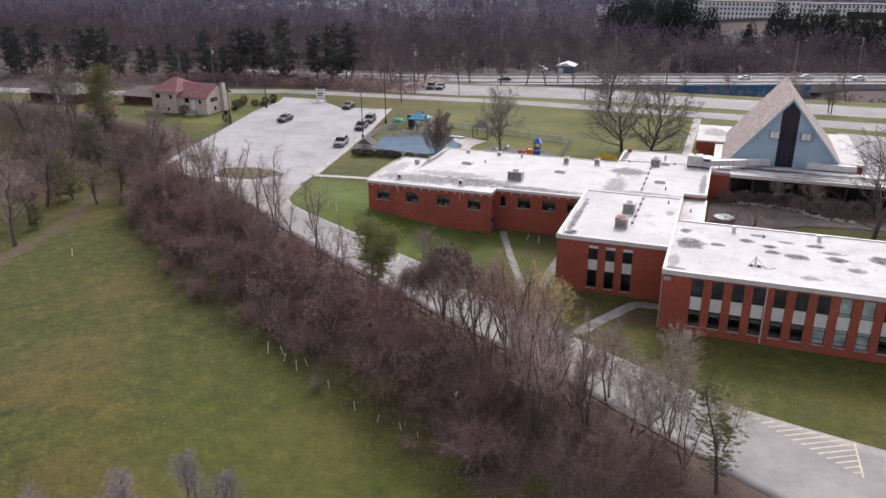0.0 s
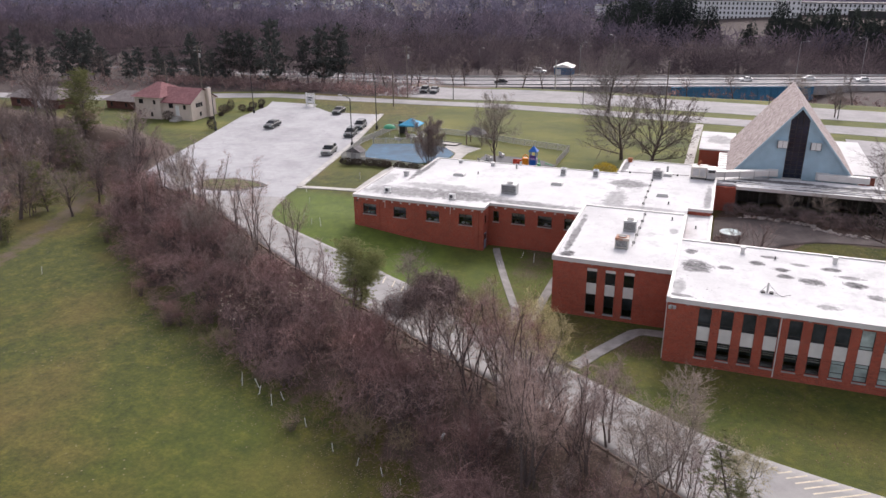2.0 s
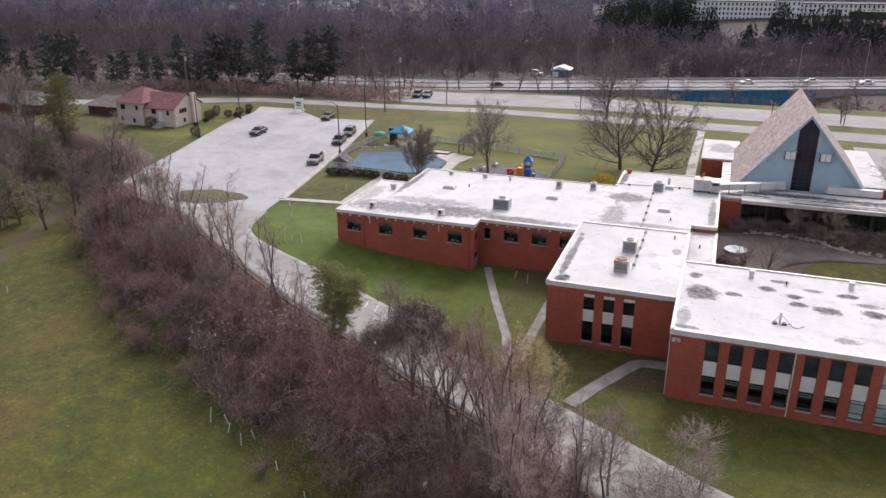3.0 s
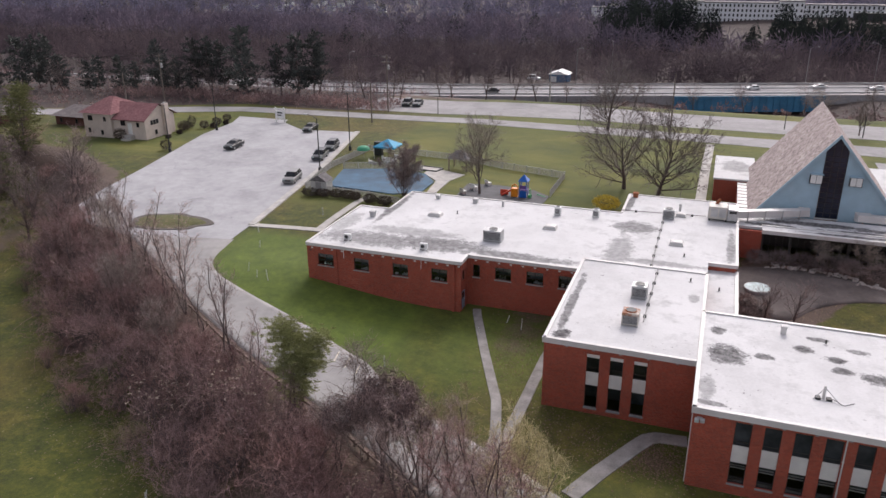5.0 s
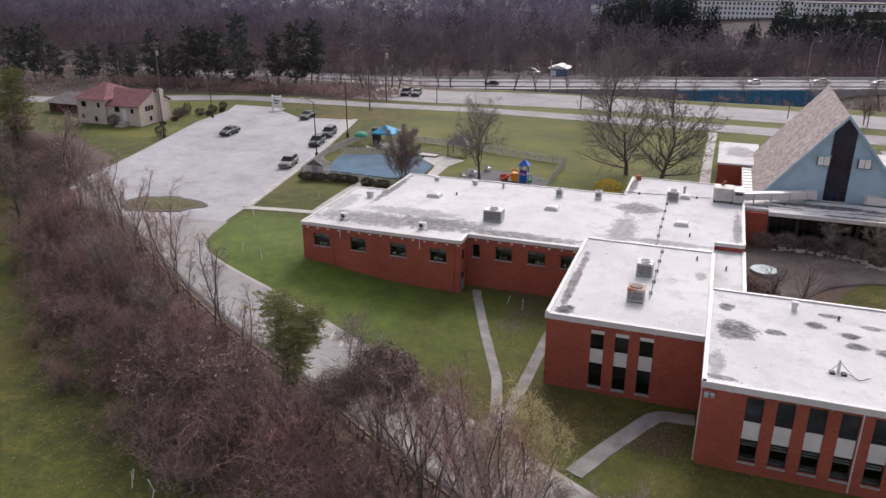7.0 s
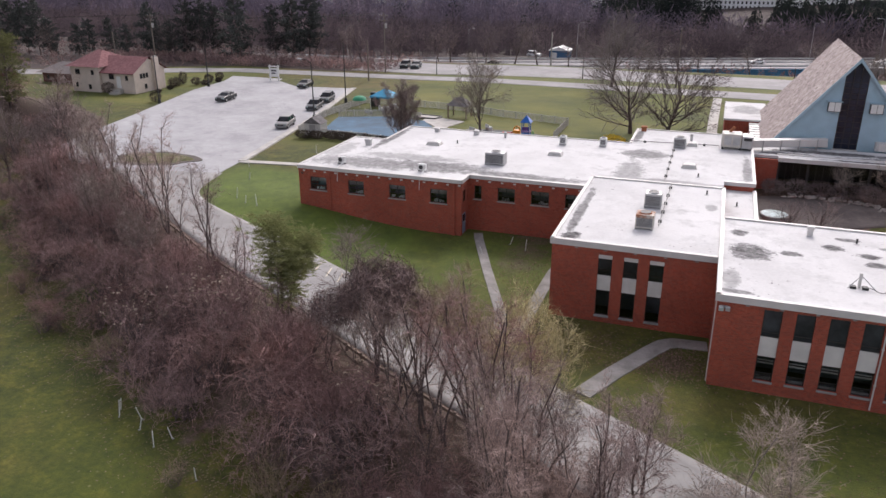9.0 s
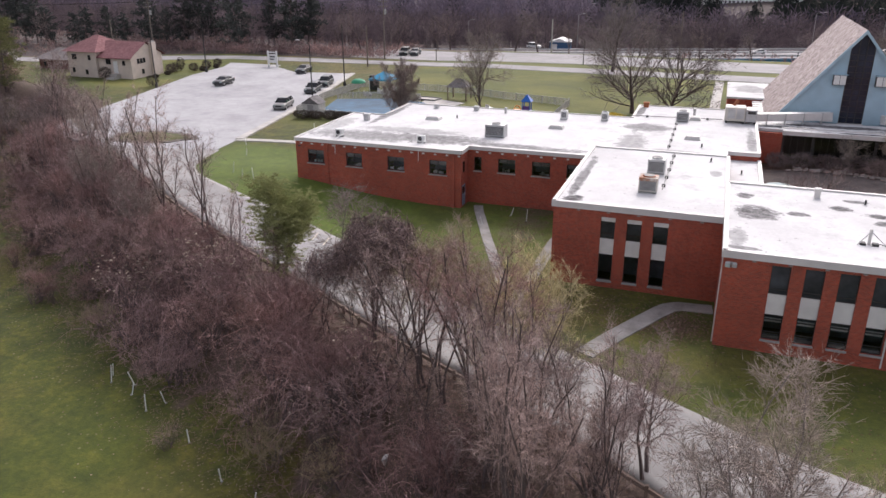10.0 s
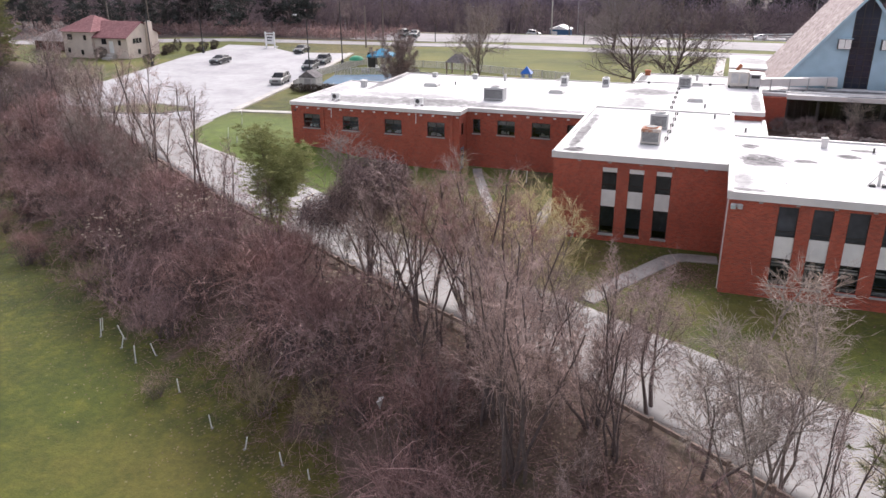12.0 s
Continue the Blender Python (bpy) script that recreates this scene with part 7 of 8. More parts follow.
woods("evergreen_woods", 110, (-700, -90), (330, 900), 16, 110, 0.5, M["far_evergreen"], "scattered dark evergreens in the far woods", 6, lambda x, y: clear(x, y) & open_view(x, y), True)
woods("brush", 1200, (-260, -74), (160, 206), 1.9, 30, 0.06, M["brush"], "low reddish brush along the road", 7, lambda x, y: y > 177.2 + np.minimum(0, (x + 106) * 0.4))
woods("brush", 800, (-300, 90), (206, 262), 2.4, 44, 0.07, M["brush"], "reddish brush below the highway", 8, lambda x, y: (y < highway_y(x) - 6) & ((x < -72) | (y > 214) | (x > 20)))
woods("brush", 520, (-150, -73), (176.6, 186), 2.0, 34, 0.07, M["brush"], "low brown brush behind the road", 13, lambda x, y: y > 176.8 + np.minimum(0, (x + 106) * 0.4))
woods("brush", 900, (-420, 190), (200, 380), 4.2, 60, 0.16, M["far_wood"], "low bare growth along the edge of the far woods", 15, lambda x, y: (y > highway_y(x) + 22) & (y < highway_y(x) + 38) & (np.abs(x + 62) > 13))
woods("brush", 420, (-30, 110), (203, 268), 2.2, 36, 0.1, M["brush"], "reddish brush below the bridge", 12, lambda x, y: y < 246 + (x + 55) * 0.35)
woods("bare_woods", 340, (-330, -80), (180, 262), 10, 110, 0.06, M["far_wood"], "bare trees between the road and the highway", 9, lambda x, y: (y < 240 + (x + 55) * 0.35) & (y > 183 + np.minimum(0, (x + 106) * 0.4)))
woods("bare_woods", 90, (-240, -118), (84, 140), 9, 170, 0.05, M["bare_fuzz"], "bare trees beyond the field", 10, lambda x, y: (y < 0.35 * x + 172))


M["bramble"] = twig_mat("red_brown_brambles", (0.085, 0.05, 0.046), (0.32, 0.2, 0.185))


def undergrowth(n, seed):
    """Low arching brambles that fill the bank between the shrubs, thinner towards the driveway's near end."""
    r = np.random.default_rng(seed)
    pts = along(RAIL[2:11], 500)
    g = Geo()
    for k in range(n):
        p = pts[int(r.integers(0, 499))]
        d = r.uniform(0.9, 10.3)
        cx, cy = p[0] - 0.54 * d, p[1] - 0.84 * d
        if cx > -13 and r.uniform() < 0.3:
            continue
        base = Vector((cx, cy, gz(cx, cy) - 0.05))
        h = r.uniform(0.5, 1.6)
        for _ in range(10):
            shoot(g, r, base + Vector((r.normal(0, 0.5), r.normal(0, 0.5), r.uniform(0, 0.3))), rand_dir(r, 0.6), h * r.uniform(0.6, 1.5), 0.014, 0.28, 3, 0.22)
    solo("undergrowth", g, M["bramble"], "low bare brambles filling the bank under the trees", "undergrowth", kind="stuff")


undergrowth(2600, 17)

# ---- things on the ground ----
M["leaf_ground"] = twig_mat("fallen_leaf_tan", (0.1, 0.075, 0.045), (0.24, 0.19, 0.13))
def guard_rail():
    ob = thing("guard_rail", (-30, 68, gz(-30, 68)), "weathered wooden guard rail along the driveway's edge", "guard rail")
    pts = along([(1.4, 49.6), *RAIL[4:10]], 44)
    for i in range(43):
        (x0, y0), (x1, y1) = pts[i], pts[i + 1]
        z0, z1 = gz(x0, y0), gz(x1, y1)
        d = Vector((x1 - x0, y1 - y0)).normalized()
        o = Vector((-d.y, d.x)) * 0.06
        v = []
        for (x, y, z) in ((x0, y0, z0), (x1, y1, z1)):
            v += [(x + o.x, y + o.y, z + 0.28), (x - o.x, y - o.y, z + 0.28), (x - o.x, y - o.y, z + 0.5), (x + o.x, y + o.y, z + 0.5)]
        part("rail", Geo().add(v, [(0, 1, 5, 4), (1, 2, 6, 5), (2, 3, 7, 6), (3, 0, 4, 7), (3, 2, 1, 0), (4, 5, 6, 7)]), M["rail_wood"], ob)
        part("post", Geo().cbox(x0 - 0.09, y0 - 0.09, z0 - 0.4, x0 + 0.09, y0 + 0.09, z0 + 0.62, 0.02), M["rail_wood"], ob)


guard_rail()


def car(paint, tall, label):
    """A parked car, nose towards -y, standing at the origin."""
    ob = thing("car", (0, 0, 0), label, "car", "parked cars")
    L, W, H = (4.6, 1.84, 1.62) if tall else (4.6, 1.82, 1.46)
    prof = [(-L / 2, 0.35), (-L / 2 + 0.02, 0.72), (-L / 2 + 0.25, 0.86), (-L / 2 + 1.15, 1.0), (L / 2 - 0.12, 1.02), (L / 2, 0.8), (L / 2, 0.35)]
    g = Geo()
    for x, e in ((-W / 2, 0.06), (-W / 2 + 0.09, 0), (W / 2 - 0.09, 0), (W / 2, 0.06)):
        g.v += [(x, y * (1 - e * 0.5), z - (e if z > 0.5 else 0)) for y, z in prof]
    n = len(prof)
    for s in range(3):
        g.f += [(s * n + i, s * n + (i + 1) % n, (s + 1) * n + (i + 1) % n, (s + 1) * n + i) for i in range(n)]
    g.f += [tuple(range(n - 1, -1, -1)), tuple(range(3 * n, 4 * n))]
    part("body", g, paint, ob)
    a0, a1, b0, b1 = (-L / 2 + 1.05, -L / 2 + 1.85, L / 2 - 0.45, L / 2 - 0.12) if tall else (-L / 2 + 1.2, -L / 2 + 2.0, L / 2 - 1.3, L / 2 - 0.55)
    w0, w1 = W / 2 - 0.06, W / 2 - 0.24
    cab = [(-w0, a0, 0.98), (w0, a0, 0.98), (w0, b1, 1.0), (-w0, b1, 1.0), (-w1, a1, H - 0.06), (w1, a1, H - 0.06), (w1, b0, H - 0.05), (-w1, b0, H - 0.05)]
    part("cabin_glass", Geo().add(cab, [(0, 1, 5, 4), (1, 2, 6, 5), (2, 3, 7, 6), (3, 0, 4, 7), (4, 5, 6, 7)]), M["glass"], ob, "dark car windows")
    part("roof", Geo().cbox(-w1 - 0.02, a1 - 0.05, H - 0.07, w1 + 0.02, b0 + 0.05, H, 0.05), paint, ob)
    for x in (-1, 1):
        for y in (a0 + 1.55, a0 + 2.6 if not tall else a0 + 2.75):
            part("pillar", Geo().tube((x * (w0 + 0.005), y, 1.0), (x * (w1 + 0.01), y, H - 0.05), 0.05, 0.05, 4), paint, ob)
        for y in (-L / 2 + 0.9, L / 2 - 0.95):
            wheel = part("wheel", Geo().tube((x * (W / 2 - 0.2), y, 0.33), (x * (W / 2 + 0.01), y, 0.33), 0.33, 0.33, 16), M["dark"], ob, "black tyre")
            part("rim", Geo().tube((x * (W / 2 + 0.005), y, 0.33), (x * (W / 2 + 0.025), y, 0.33), 0.2, 0.18, 10), M["steel"], wheel)
        part("headlight", Geo().cbox(x * 0.68 - 0.2, -L / 2 - 0.01, 0.62, x * 0.68 + 0.2, -L / 2 + 0.2, 0.8, 0.03), M["pale_glass"], ob)
        part("tail_light", Geo().cbox(x * 0.76 - 0.12, L / 2 - 0.1, 0.7, x * 0.76 + 0.12, L / 2 + 0.012, 0.98, 0.03), M["tail"], ob)
        part("mirror", Geo().cbox(x * (W / 2 + 0.08) - 0.09, a0 + 0.35, 1.0, x * (W / 2 + 0.08) + 0.09, a0 + 0.5, 1.14, 0.03), paint, ob)
    part("grille", Geo().box(-0.45, -L / 2 - 0.012, 0.5, 0.45, -L / 2 + 0.05, 0.75), M["dark"], ob)
    part("bumper", Geo().cbox(-W / 2 + 0.1, -L / 2 - 0.05, 0.3, W / 2 - 0.1, -L / 2 + 0.15, 0.52, 0.04), paint, ob)
    return ob


def car_paint(name, c, metal=0.3):
    return plain(name, c, 0.4, metal, vary=0.04)


M["tail"] = plain("red_lens", (0.25, 0.01, 0.01), 0.2)
P_BLACK, P_SILVER, P_GREY, P_WHITE = car_paint("black_car_paint", (0.014, 0.016, 0.019), 0.0), car_paint("silver_car_paint", (0.22, 0.22, 0.215), 0.3), car_paint("grey_car_paint", (0.035, 0.042, 0.05), 0.0), car_paint("white_car_paint", (0.7, 0.7, 0.7), 0.0)
car(P_BLACK, False, "dark grey sedan parked on the open lot").matrix_basis = pose(-87.4, 139.6, 1.43, 0, 0, 4)
car(P_SILVER, True, "silver minivan parked at the lot's edge").matrix_basis = pose(-65.7, 123.8, 1.43, 0, 0, 12)
car(P_GREY, True, "dark grey sport utility car parked at the lot's edge").matrix_basis = pose(-68.4, 137.8, 1.43, 0, 0, 12)
car(P_GREY, True, "dark blue-grey sport utility car parked behind another").matrix_basis = pose(-69.8, 144.8, 1.43, 0, 0, 12)
car(P_BLACK, False, "black sedan parked near the lot's entrance").matrix_basis = pose(-81.2, 157.2, 1.43, 0, 0, 8)
car(P_BLACK, True, "black car parked on the far road shoulder").matrix_basis = pose(-72.3, 187.2, gz(-72.3, 187.2) + 0.05, 0, 0, 10)
car(P_GREY, False, "dark car parked on the far road shoulder").matrix_basis = pose(-69.8, 187.6, gz(-69.8, 187.6) + 0.05, 0, 0, 10)
for x, y, p, l in ((-72.5, 258, P_BLACK, "dark car on the highway"), (6.0, 288, P_WHITE, "white car on the highway"), (26.0, 297, P_WHITE, "pale car on the highway"), (43.0, 299, P_WHITE, "white car on the highway")):
    car(p, False, l).matrix_basis = pose(x, y, -6.6, 0, 0, -71)
van = car(P_WHITE, True, "white van parked beside the blue shed")
van.matrix_basis = pose(-69.0, 300, gz(-69.0, 300), 0, 0, 80) @ Matrix.Diagonal((1.1, 1.1, 1.3, 1))


def lamp_post(x, y, z, h, arm, turn, label, material=None):
    ob = thing("street_lamp", (0, 0, 0), label, "street lamp", "lamp posts")
    material = material or M["dark"]
    part("pole", Geo().tube((0, 0, 0), (0, 0, h), 0.11, 0.07, 8), material, ob)
    part("base", Geo().tube((0, 0, -0.2), (0, 0, 0.7), 0.28, 0.26, 10), M["dark"], ob)
    if arm:
        part("arm", Geo().tube((0, 0, h - 0.1), (arm * 0.5, 0, h + 0.35), 0.05, 0.04, 6).tube((arm * 0.5, 0, h + 0.35), (arm, 0, h + 0.45), 0.04, 0.04, 6), material, ob)
        part("lamp_head", Geo().cbox(arm - 0.1, -0.16, h + 0.36, arm + 0.65, 0.16, h + 0.54, 0.05), M["steel"], ob)
    ob.matrix_basis = pose(x, y, z, 0, 0, turn)


lamp_post(-64.4, 130.4, 1.4, 8.8, 1.9, 172, "tall dark parking lot lamp with a curved arm")
lamp_post(-66.1, 144.9, 1.45, 10.4, 0, 0, "tall dark pole at the parking lot")
lamp_post(-96.9, 133.3, gz(-96.9, 133.3), 8.6, 0, 0, "tall dark pole on the grass by the lot")
lamp_post(-99.7, 151.4, gz(-99.7, 151.4), 8.6, 0, 0, "tall dark pole on the grass by the lot")
for x, y, h, a, t in ((23.3, 314, 13.5, 2.2, 0), (45.5, 322, 14.5, 2.2, 180), (-52, 292, 13, 1.5, 0), (-44, 322, 13, 1.5, 180), (-88, 282, 11, 1.5, 0), (-128, 268, 12, 1.5, 0), (62, 326, 13, 2, 180)):
    lamp_post(x, y, gz(x, y), h - gz(x, y) - 9.3, a, t, "tall pale highway lamp", M["steel"])


def utility_pole(x, y, h, arms, label, z=None, material=None, r=0.16):
    ob = thing("utility_pole", (0, 0, 0), label, "utility pole", "utility poles")
    part("pole", Geo().tube((0, 0, -0.3), (0, 0, h), r, r * 0.7, 8), material or M["pole_wood"], ob)
    for k in range(arms):
        part("crossarm", Geo().box(-1.1, -0.22, h - 0.7 - k * 1.0, 1.1, -0.1, h - 0.55 - k * 1.0), M["pole_wood"], ob)
        for dx in (-1.0, -0.5, 0.5, 1.0):
            part("insulator", Geo().tube((dx, -0.16, h - 0.55 - k), (dx, -0.16, h - 0.35 - k), 0.06, 0.04, 6), M["steel"], ob)
    if arms:
        part("transformer", Geo().tube((0.35, 0.1, h - 3.2), (0.35, 0.1, h - 2.2), 0.25, 0.25, 10), M["steel"], ob)
    ob.matrix_basis = pose(x, y, gz(x, y) if z is None else z, 0, 0, -5)


utility_pole(-73.4, 178.6, 12.6, 2, "wooden utility pole with crossarms and transformer")
utility_pole(-72.5, 168.0, 8.2, 0, "plain weathered wooden pole at the road")
utility_pole(-61.9, 179.8, 3.6, 0, "short dark roadside post", material=M["dark"], r=0.1)
utility_pole(-30.8, 182.0, 4.6, 0, "short dark roadside post", material=M["dark"], r=0.1)
utility_pole(-12.1, 178.4, 11.0, 0, "weathered wooden utility pole at the road")
utility_pole(9.1, 185.3, 3.6, 0, "short dark roadside post", material=M["dark"], r=0.1)
utility_pole(22.6, 182.4, 4.0, 0, "short dark roadside post", material=M["dark"], r=0.1)
utility_pole(-42.6, 206.0, 8.0, 0, "pale concrete pole beside the highway", material=M["concrete"], r=0.22)
utility_pole(-128.0, 170.5, 12.0, 2, "leaning wooden utility pole with crossarms")
utility_pole(-133.0, 163.5, 8.4, 0, "pale wooden pole behind the house", material=M["bark_pale"])
wires = thing("power_lines", (-107, 181, 12), "thin dark power lines between the poles", "power lines")
for dx, dz in ((-1.0, 0), (0.0, 0.1), (1.0, 0), (0.2, -2.4)):
    for (x0, y0, z0), (x1, y1, z1) in (((-128, 170.5, 13.2), (-73.4, 178.6, 14.2)), ((-128, 170.5, 13.2), (-220, 146, 13.0))):
        g = Geo()
        pts = [(x0 + (x1 - x0) * u + dx * 0.1, y0 + (y1 - y0) * u + dx, z0 + (z1 - z0) * u + dz - 4.0 * u * (1 - u) * 0.9) for u in np.linspace(0, 1, 14)]
        g.pipe(pts, 0.02, 3)
        part("wire", g, M["dark"], wires)

# the lot's sign, small posts and stakes
sg = thing("entrance_sign", (-91.5, 162.6, 1.4), "white two-post entrance sign frame with dark panel", "sign")
part("post", Geo().cbox(-92.6, 162.4, 1.2, -92.35, 162.65, 4.6, 0.02), M["white"], sg)
part("post", Geo().cbox(-90.6, 162.4, 1.2, -90.35, 162.65, 4.6, 0.02), M["white"], sg)
part("crossbeam", Geo().cbox(-92.7, 162.42, 4.2, -90.25, 162.63, 4.4, 0.02), M["white"], sg)
bd = part("board", Geo().cbox(-92.34, 162.46, 2.2, -90.61, 162.58, 3.9, 0.02), M["white"], sg)
part("text_bar", Geo().box(-92.1, 162.448, 3.3, -90.85, 162.459, 3.6).box(-92.1, 162.448, 2.8, -91.1, 162.459, 3.05), M["frame"], bd)


def stake(x, y, h, lean, label="white plastic marker stake in the grass"):
    ob = thing("marker_stake", (0, 0, 0), label, "stake", "marker stakes")
    part("stake", Geo().tube((0, 0, -0.2), (lean[0], lean[1], h), 0.035, 0.035, 6), M["white"], ob)
    part("collar", Geo().tube((0, 0, 0), (0, 0, 0.06), 0.09, 0.07, 6), M["sill"], ob)
    ob.matrix_basis = pose(x, y, gz(x, y))


for k, (x, y, h) in enumerate(((-40.8, 59.0, 1.25), (-41.4, 59.8, 1.0), (-39.0, 59.3, 1.1), (-36.2, 57.0, 1.2), (-38.4, 58.2, 0.9), (-35.6, 58.2, 0.9), (-27.6, 52.9, 0.95), (-24.9, 51.9, 0.75), (-22.3, 51.4, 0.75), (-20.5, 50.9, 0.7), (-84.0, 75.5, 1.1), (-31.5, 55.2, 0.8))):
    stake(x, y, h, (0.28 * h * math.sin(k * 2.1), 0.2 * h * math.cos(k * 1.7)))
for k, (x, y) in enumerate(((-54.4, 96.8), (-51.0, 89.3), (-49.2, 88.2), (-47.6, 87.9), (-22.6, 86.2), (-19.2, 88.4), (-21.0, 89.5), (-52.8, 110), (-57.5, 101.5))):
    stake(x, y, 0.8 + 0.35 * (k % 2), (0.3 * math.sin(k * 1.3), 0.2 * math.cos(k * 2.3)), "pale stake by a newly planted sapling")
stake(-29.0, 77.4, 1.1, (0.02, 0.0), "dark slim marker post on the lawn")

# fence, pool, play yard
def picket_fence(points, h, label):
    ob = thing("fence", (*points[0], gz(*points[0])), label, "fence", "yard fences")
    for (x0, y0), (x1, y1) in zip(points, points[1:]):
        n = max(2, int(math.hypot(x1 - x0, y1 - y0) / 2.2))
        rails, slats = Geo(), Geo()
        for i in range(n):
            u = i / n
            x, y = x0 + (x1 - x0) * u, y0 + (y1 - y0) * u
            z = gz(x, y)
            part("post", Geo().cbox(x - 0.07, y - 0.07, z - 0.3, x + 0.07, y + 0.07, z + h + 0.08, 0.02), M["fence"], ob)
        za, zb = gz(x0, y0), gz(x1, y1)
        for hh in (0.15, h - 0.12):
            rails.tube((x0, y0, za + hh), (x1, y1, zb + hh), 0.05, 0.05, 4)
        part("rail", rails, M["fence"], ob)
        m = int(math.hypot(x1 - x0, y1 - y0) / 0.22)
        for i in range(m):
            u = (i + 0.5) / m
            x, y, z = x0 + (x1 - x0) * u, y0 + (y1 - y0) * u, za + (zb - za) * u
            slats.box(x - 0.045, y - 0.02, z + 0.08, x + 0.045, y + 0.02, z + h)
        tagged(part("slats", slats, M["fence"], ob), kind="stuff")


picket_fence([(-61.4, 120.4), (-63.6, 132.5), (-62.6, 145.6), (-53.4, 144.5), (-43.0, 143.2), (-36.0, 140.6), (-25.1, 138.0), (-25.1, 127.5)], 1.15, "grey-white slatted fence round the play yard")
picket_fence([(-61.4, 120.4), (-50.0, 118.9), (-44.6, 117.6)], 1.0, "low grey slatted fence in front of the pool")
picket_fence([(-61.2, 132.8), (-52.0, 135.6), (-47.6, 134.4)], 1.2, "white slatted fence behind the pool")
POOL = [(-58.6, 122.6), (-47.4, 121.6), (-43.8, 124.0), (-43.9, 129.6), (-46.8, 133.4), (-52.6, 134.9), (-60.8, 131.8)]
setting("play_surface", Geo().slab(POOL, 1.4, 1.72), M["blue_mat"], "flat blue play surface", "play surface")
setting("pavement", Geo().slab([(-47.2, 133.8), (-43.8, 130.2), (-43.0, 124.0), (-41.6, 124.4), (-41.8, 131.0), (-40.6, 135.0), (-47.4, 137.4)], 1.4, 1.69), M["concrete"], "pale concrete yard beside the blue surface", "pavement")
sh = thing("shed", (-58.6, 120.4, 1.6), "small grey storage shed with a gable roof", "shed")
part("wall", Geo().box(-60.0, 119.6, 1.4, -57.4, 121.6, 3.2), M["fence"], sh)
part("door", Geo().box(-59.2, 119.57, 1.6, -58.2, 119.599, 3.0), M["sill"], sh)
part("roof", Geo().add([(-60.15, 119.45, 3.15), (-57.25, 119.45, 3.15), (-57.25, 121.75, 3.15), (-60.15, 121.75, 3.15), (-58.7, 119.45, 4.1), (-58.7, 121.75, 4.1)], [(0, 1, 4), (2, 3, 5), (1, 2, 5, 4), (3, 0, 4, 5), (3, 2, 1, 0)]), M["grey_shingle"], sh)
tent = thing("canopy_tent", (-57.2, 142, 1.6), "blue pop-up canopy tent in the yard", "canopy tent")
part("canopy", Geo().add([(-59.2, 140.2, 3.7), (-55.2, 140.2, 3.7), (-55.2, 143.8, 3.7), (-59.2, 143.8, 3.7), (-57.2, 142, 4.8), (-59.2, 140.2, 3.45), (-55.2, 140.2, 3.45), (-55.2, 143.8, 3.45), (-59.2, 143.8, 3.45)],
                        [(0, 1, 4), (1, 2, 4), (2, 3, 4), (3, 0, 4), (5, 6, 1, 0), (6, 7, 2, 1), (7, 8, 3, 2), (8, 5, 0, 3)]), plain("bright_blue_canvas", (0.05, 0.32, 0.52), 0.7), tent, "bright blue canvas canopy")
for x, y in ((-59.1, 140.3), (-55.3, 140.3), (-55.3, 143.7), (-59.1, 143.7)):
    part("leg", Geo().tube((x, y, 1.5), (x, y, 3.7), 0.04, 0.04, 6), M["white"], tent)
um = thing("parasol", (-61.3, 140.6, 1.6), "green garden parasol with a pole", "parasol")
part("canopy", Geo().dome((-61.3, 140.6, 2.9), 1.25, 1.25, 0.7, 10, 3), plain("green_canvas", (0.03, 0.25, 0.13), 0.7), um, "green canvas", soft=True)
part("pole", Geo().tube((-61.3, 140.6, 1.5), (-61.3, 140.6, 3.5), 0.04, 0.04, 6), M["steel"], um)
solo("storage_box", Geo().cbox(-60.2, 142.6, 1.5, -58.8, 143.6, 3.9, 0.05), M["dark"], "tall dark green storage box in the yard", "storage box")
for x, y, s, c, l in ((-56.8, 139.6, 0.5, "white", "white play table"), (-55.2, 138.4, 0.6, "white", "white plastic play kitchen"), (-58.6, 137.6, 0.4, "fence", "small pale garden chair"), (-54.6, 140.6, 0.6, "white", "white plastic play house"),
                      (-57.4, 136.9, 0.35, "sill", "small grey toy box"), (-36.8, 127.6, 0.55, "white", "pale plastic play bench"), (-35.4, 130.6, 0.5, "white", "white plastic toy"), (-37.6, 125.2, 0.5, "fence", "pale plastic toy")):
    ob = thing("play_equipment", (0, 0, 0), l + " in the yard", "toy", "yard toys")
    part("top", Geo().cbox(-s, -s * 0.7, s * 0.9, s, s * 0.7, s * 1.15, 0.04), M[c], ob)
    for e in (-0.9, 0.7):
        part("leg", Geo().box(s * e, -s * 0.6, 0, s * (e + 0.2), s * 0.6, s * 0.9), M[c], ob)
    part("back", Geo().cbox(-s, s * 0.5, s * 1.15, s, s * 0.7, s * 1.9, 0.04), M[c], ob)
    ob.matrix_basis = pose(x, y, gz(x, y), 0, 0, 40 * s * 7)
gb = thing("gazebo", (-42.6, 138.4, 1.6), "open timber gazebo with a grey shingled roof", "gazebo")
part("roof", Geo().add([(-44.4, 136.8, 3.6), (-40.8, 136.8, 3.6), (-40.8, 140.0, 3.6), (-44.4, 140.0, 3.6), (-43.2, 138.4, 4.8), (-42.0, 138.4, 4.8)], [(0, 1, 5, 4), (1, 2, 5), (2, 3, 4, 5), (3, 0, 4), (3, 2, 1, 0)]), M["grey_shingle"], gb)
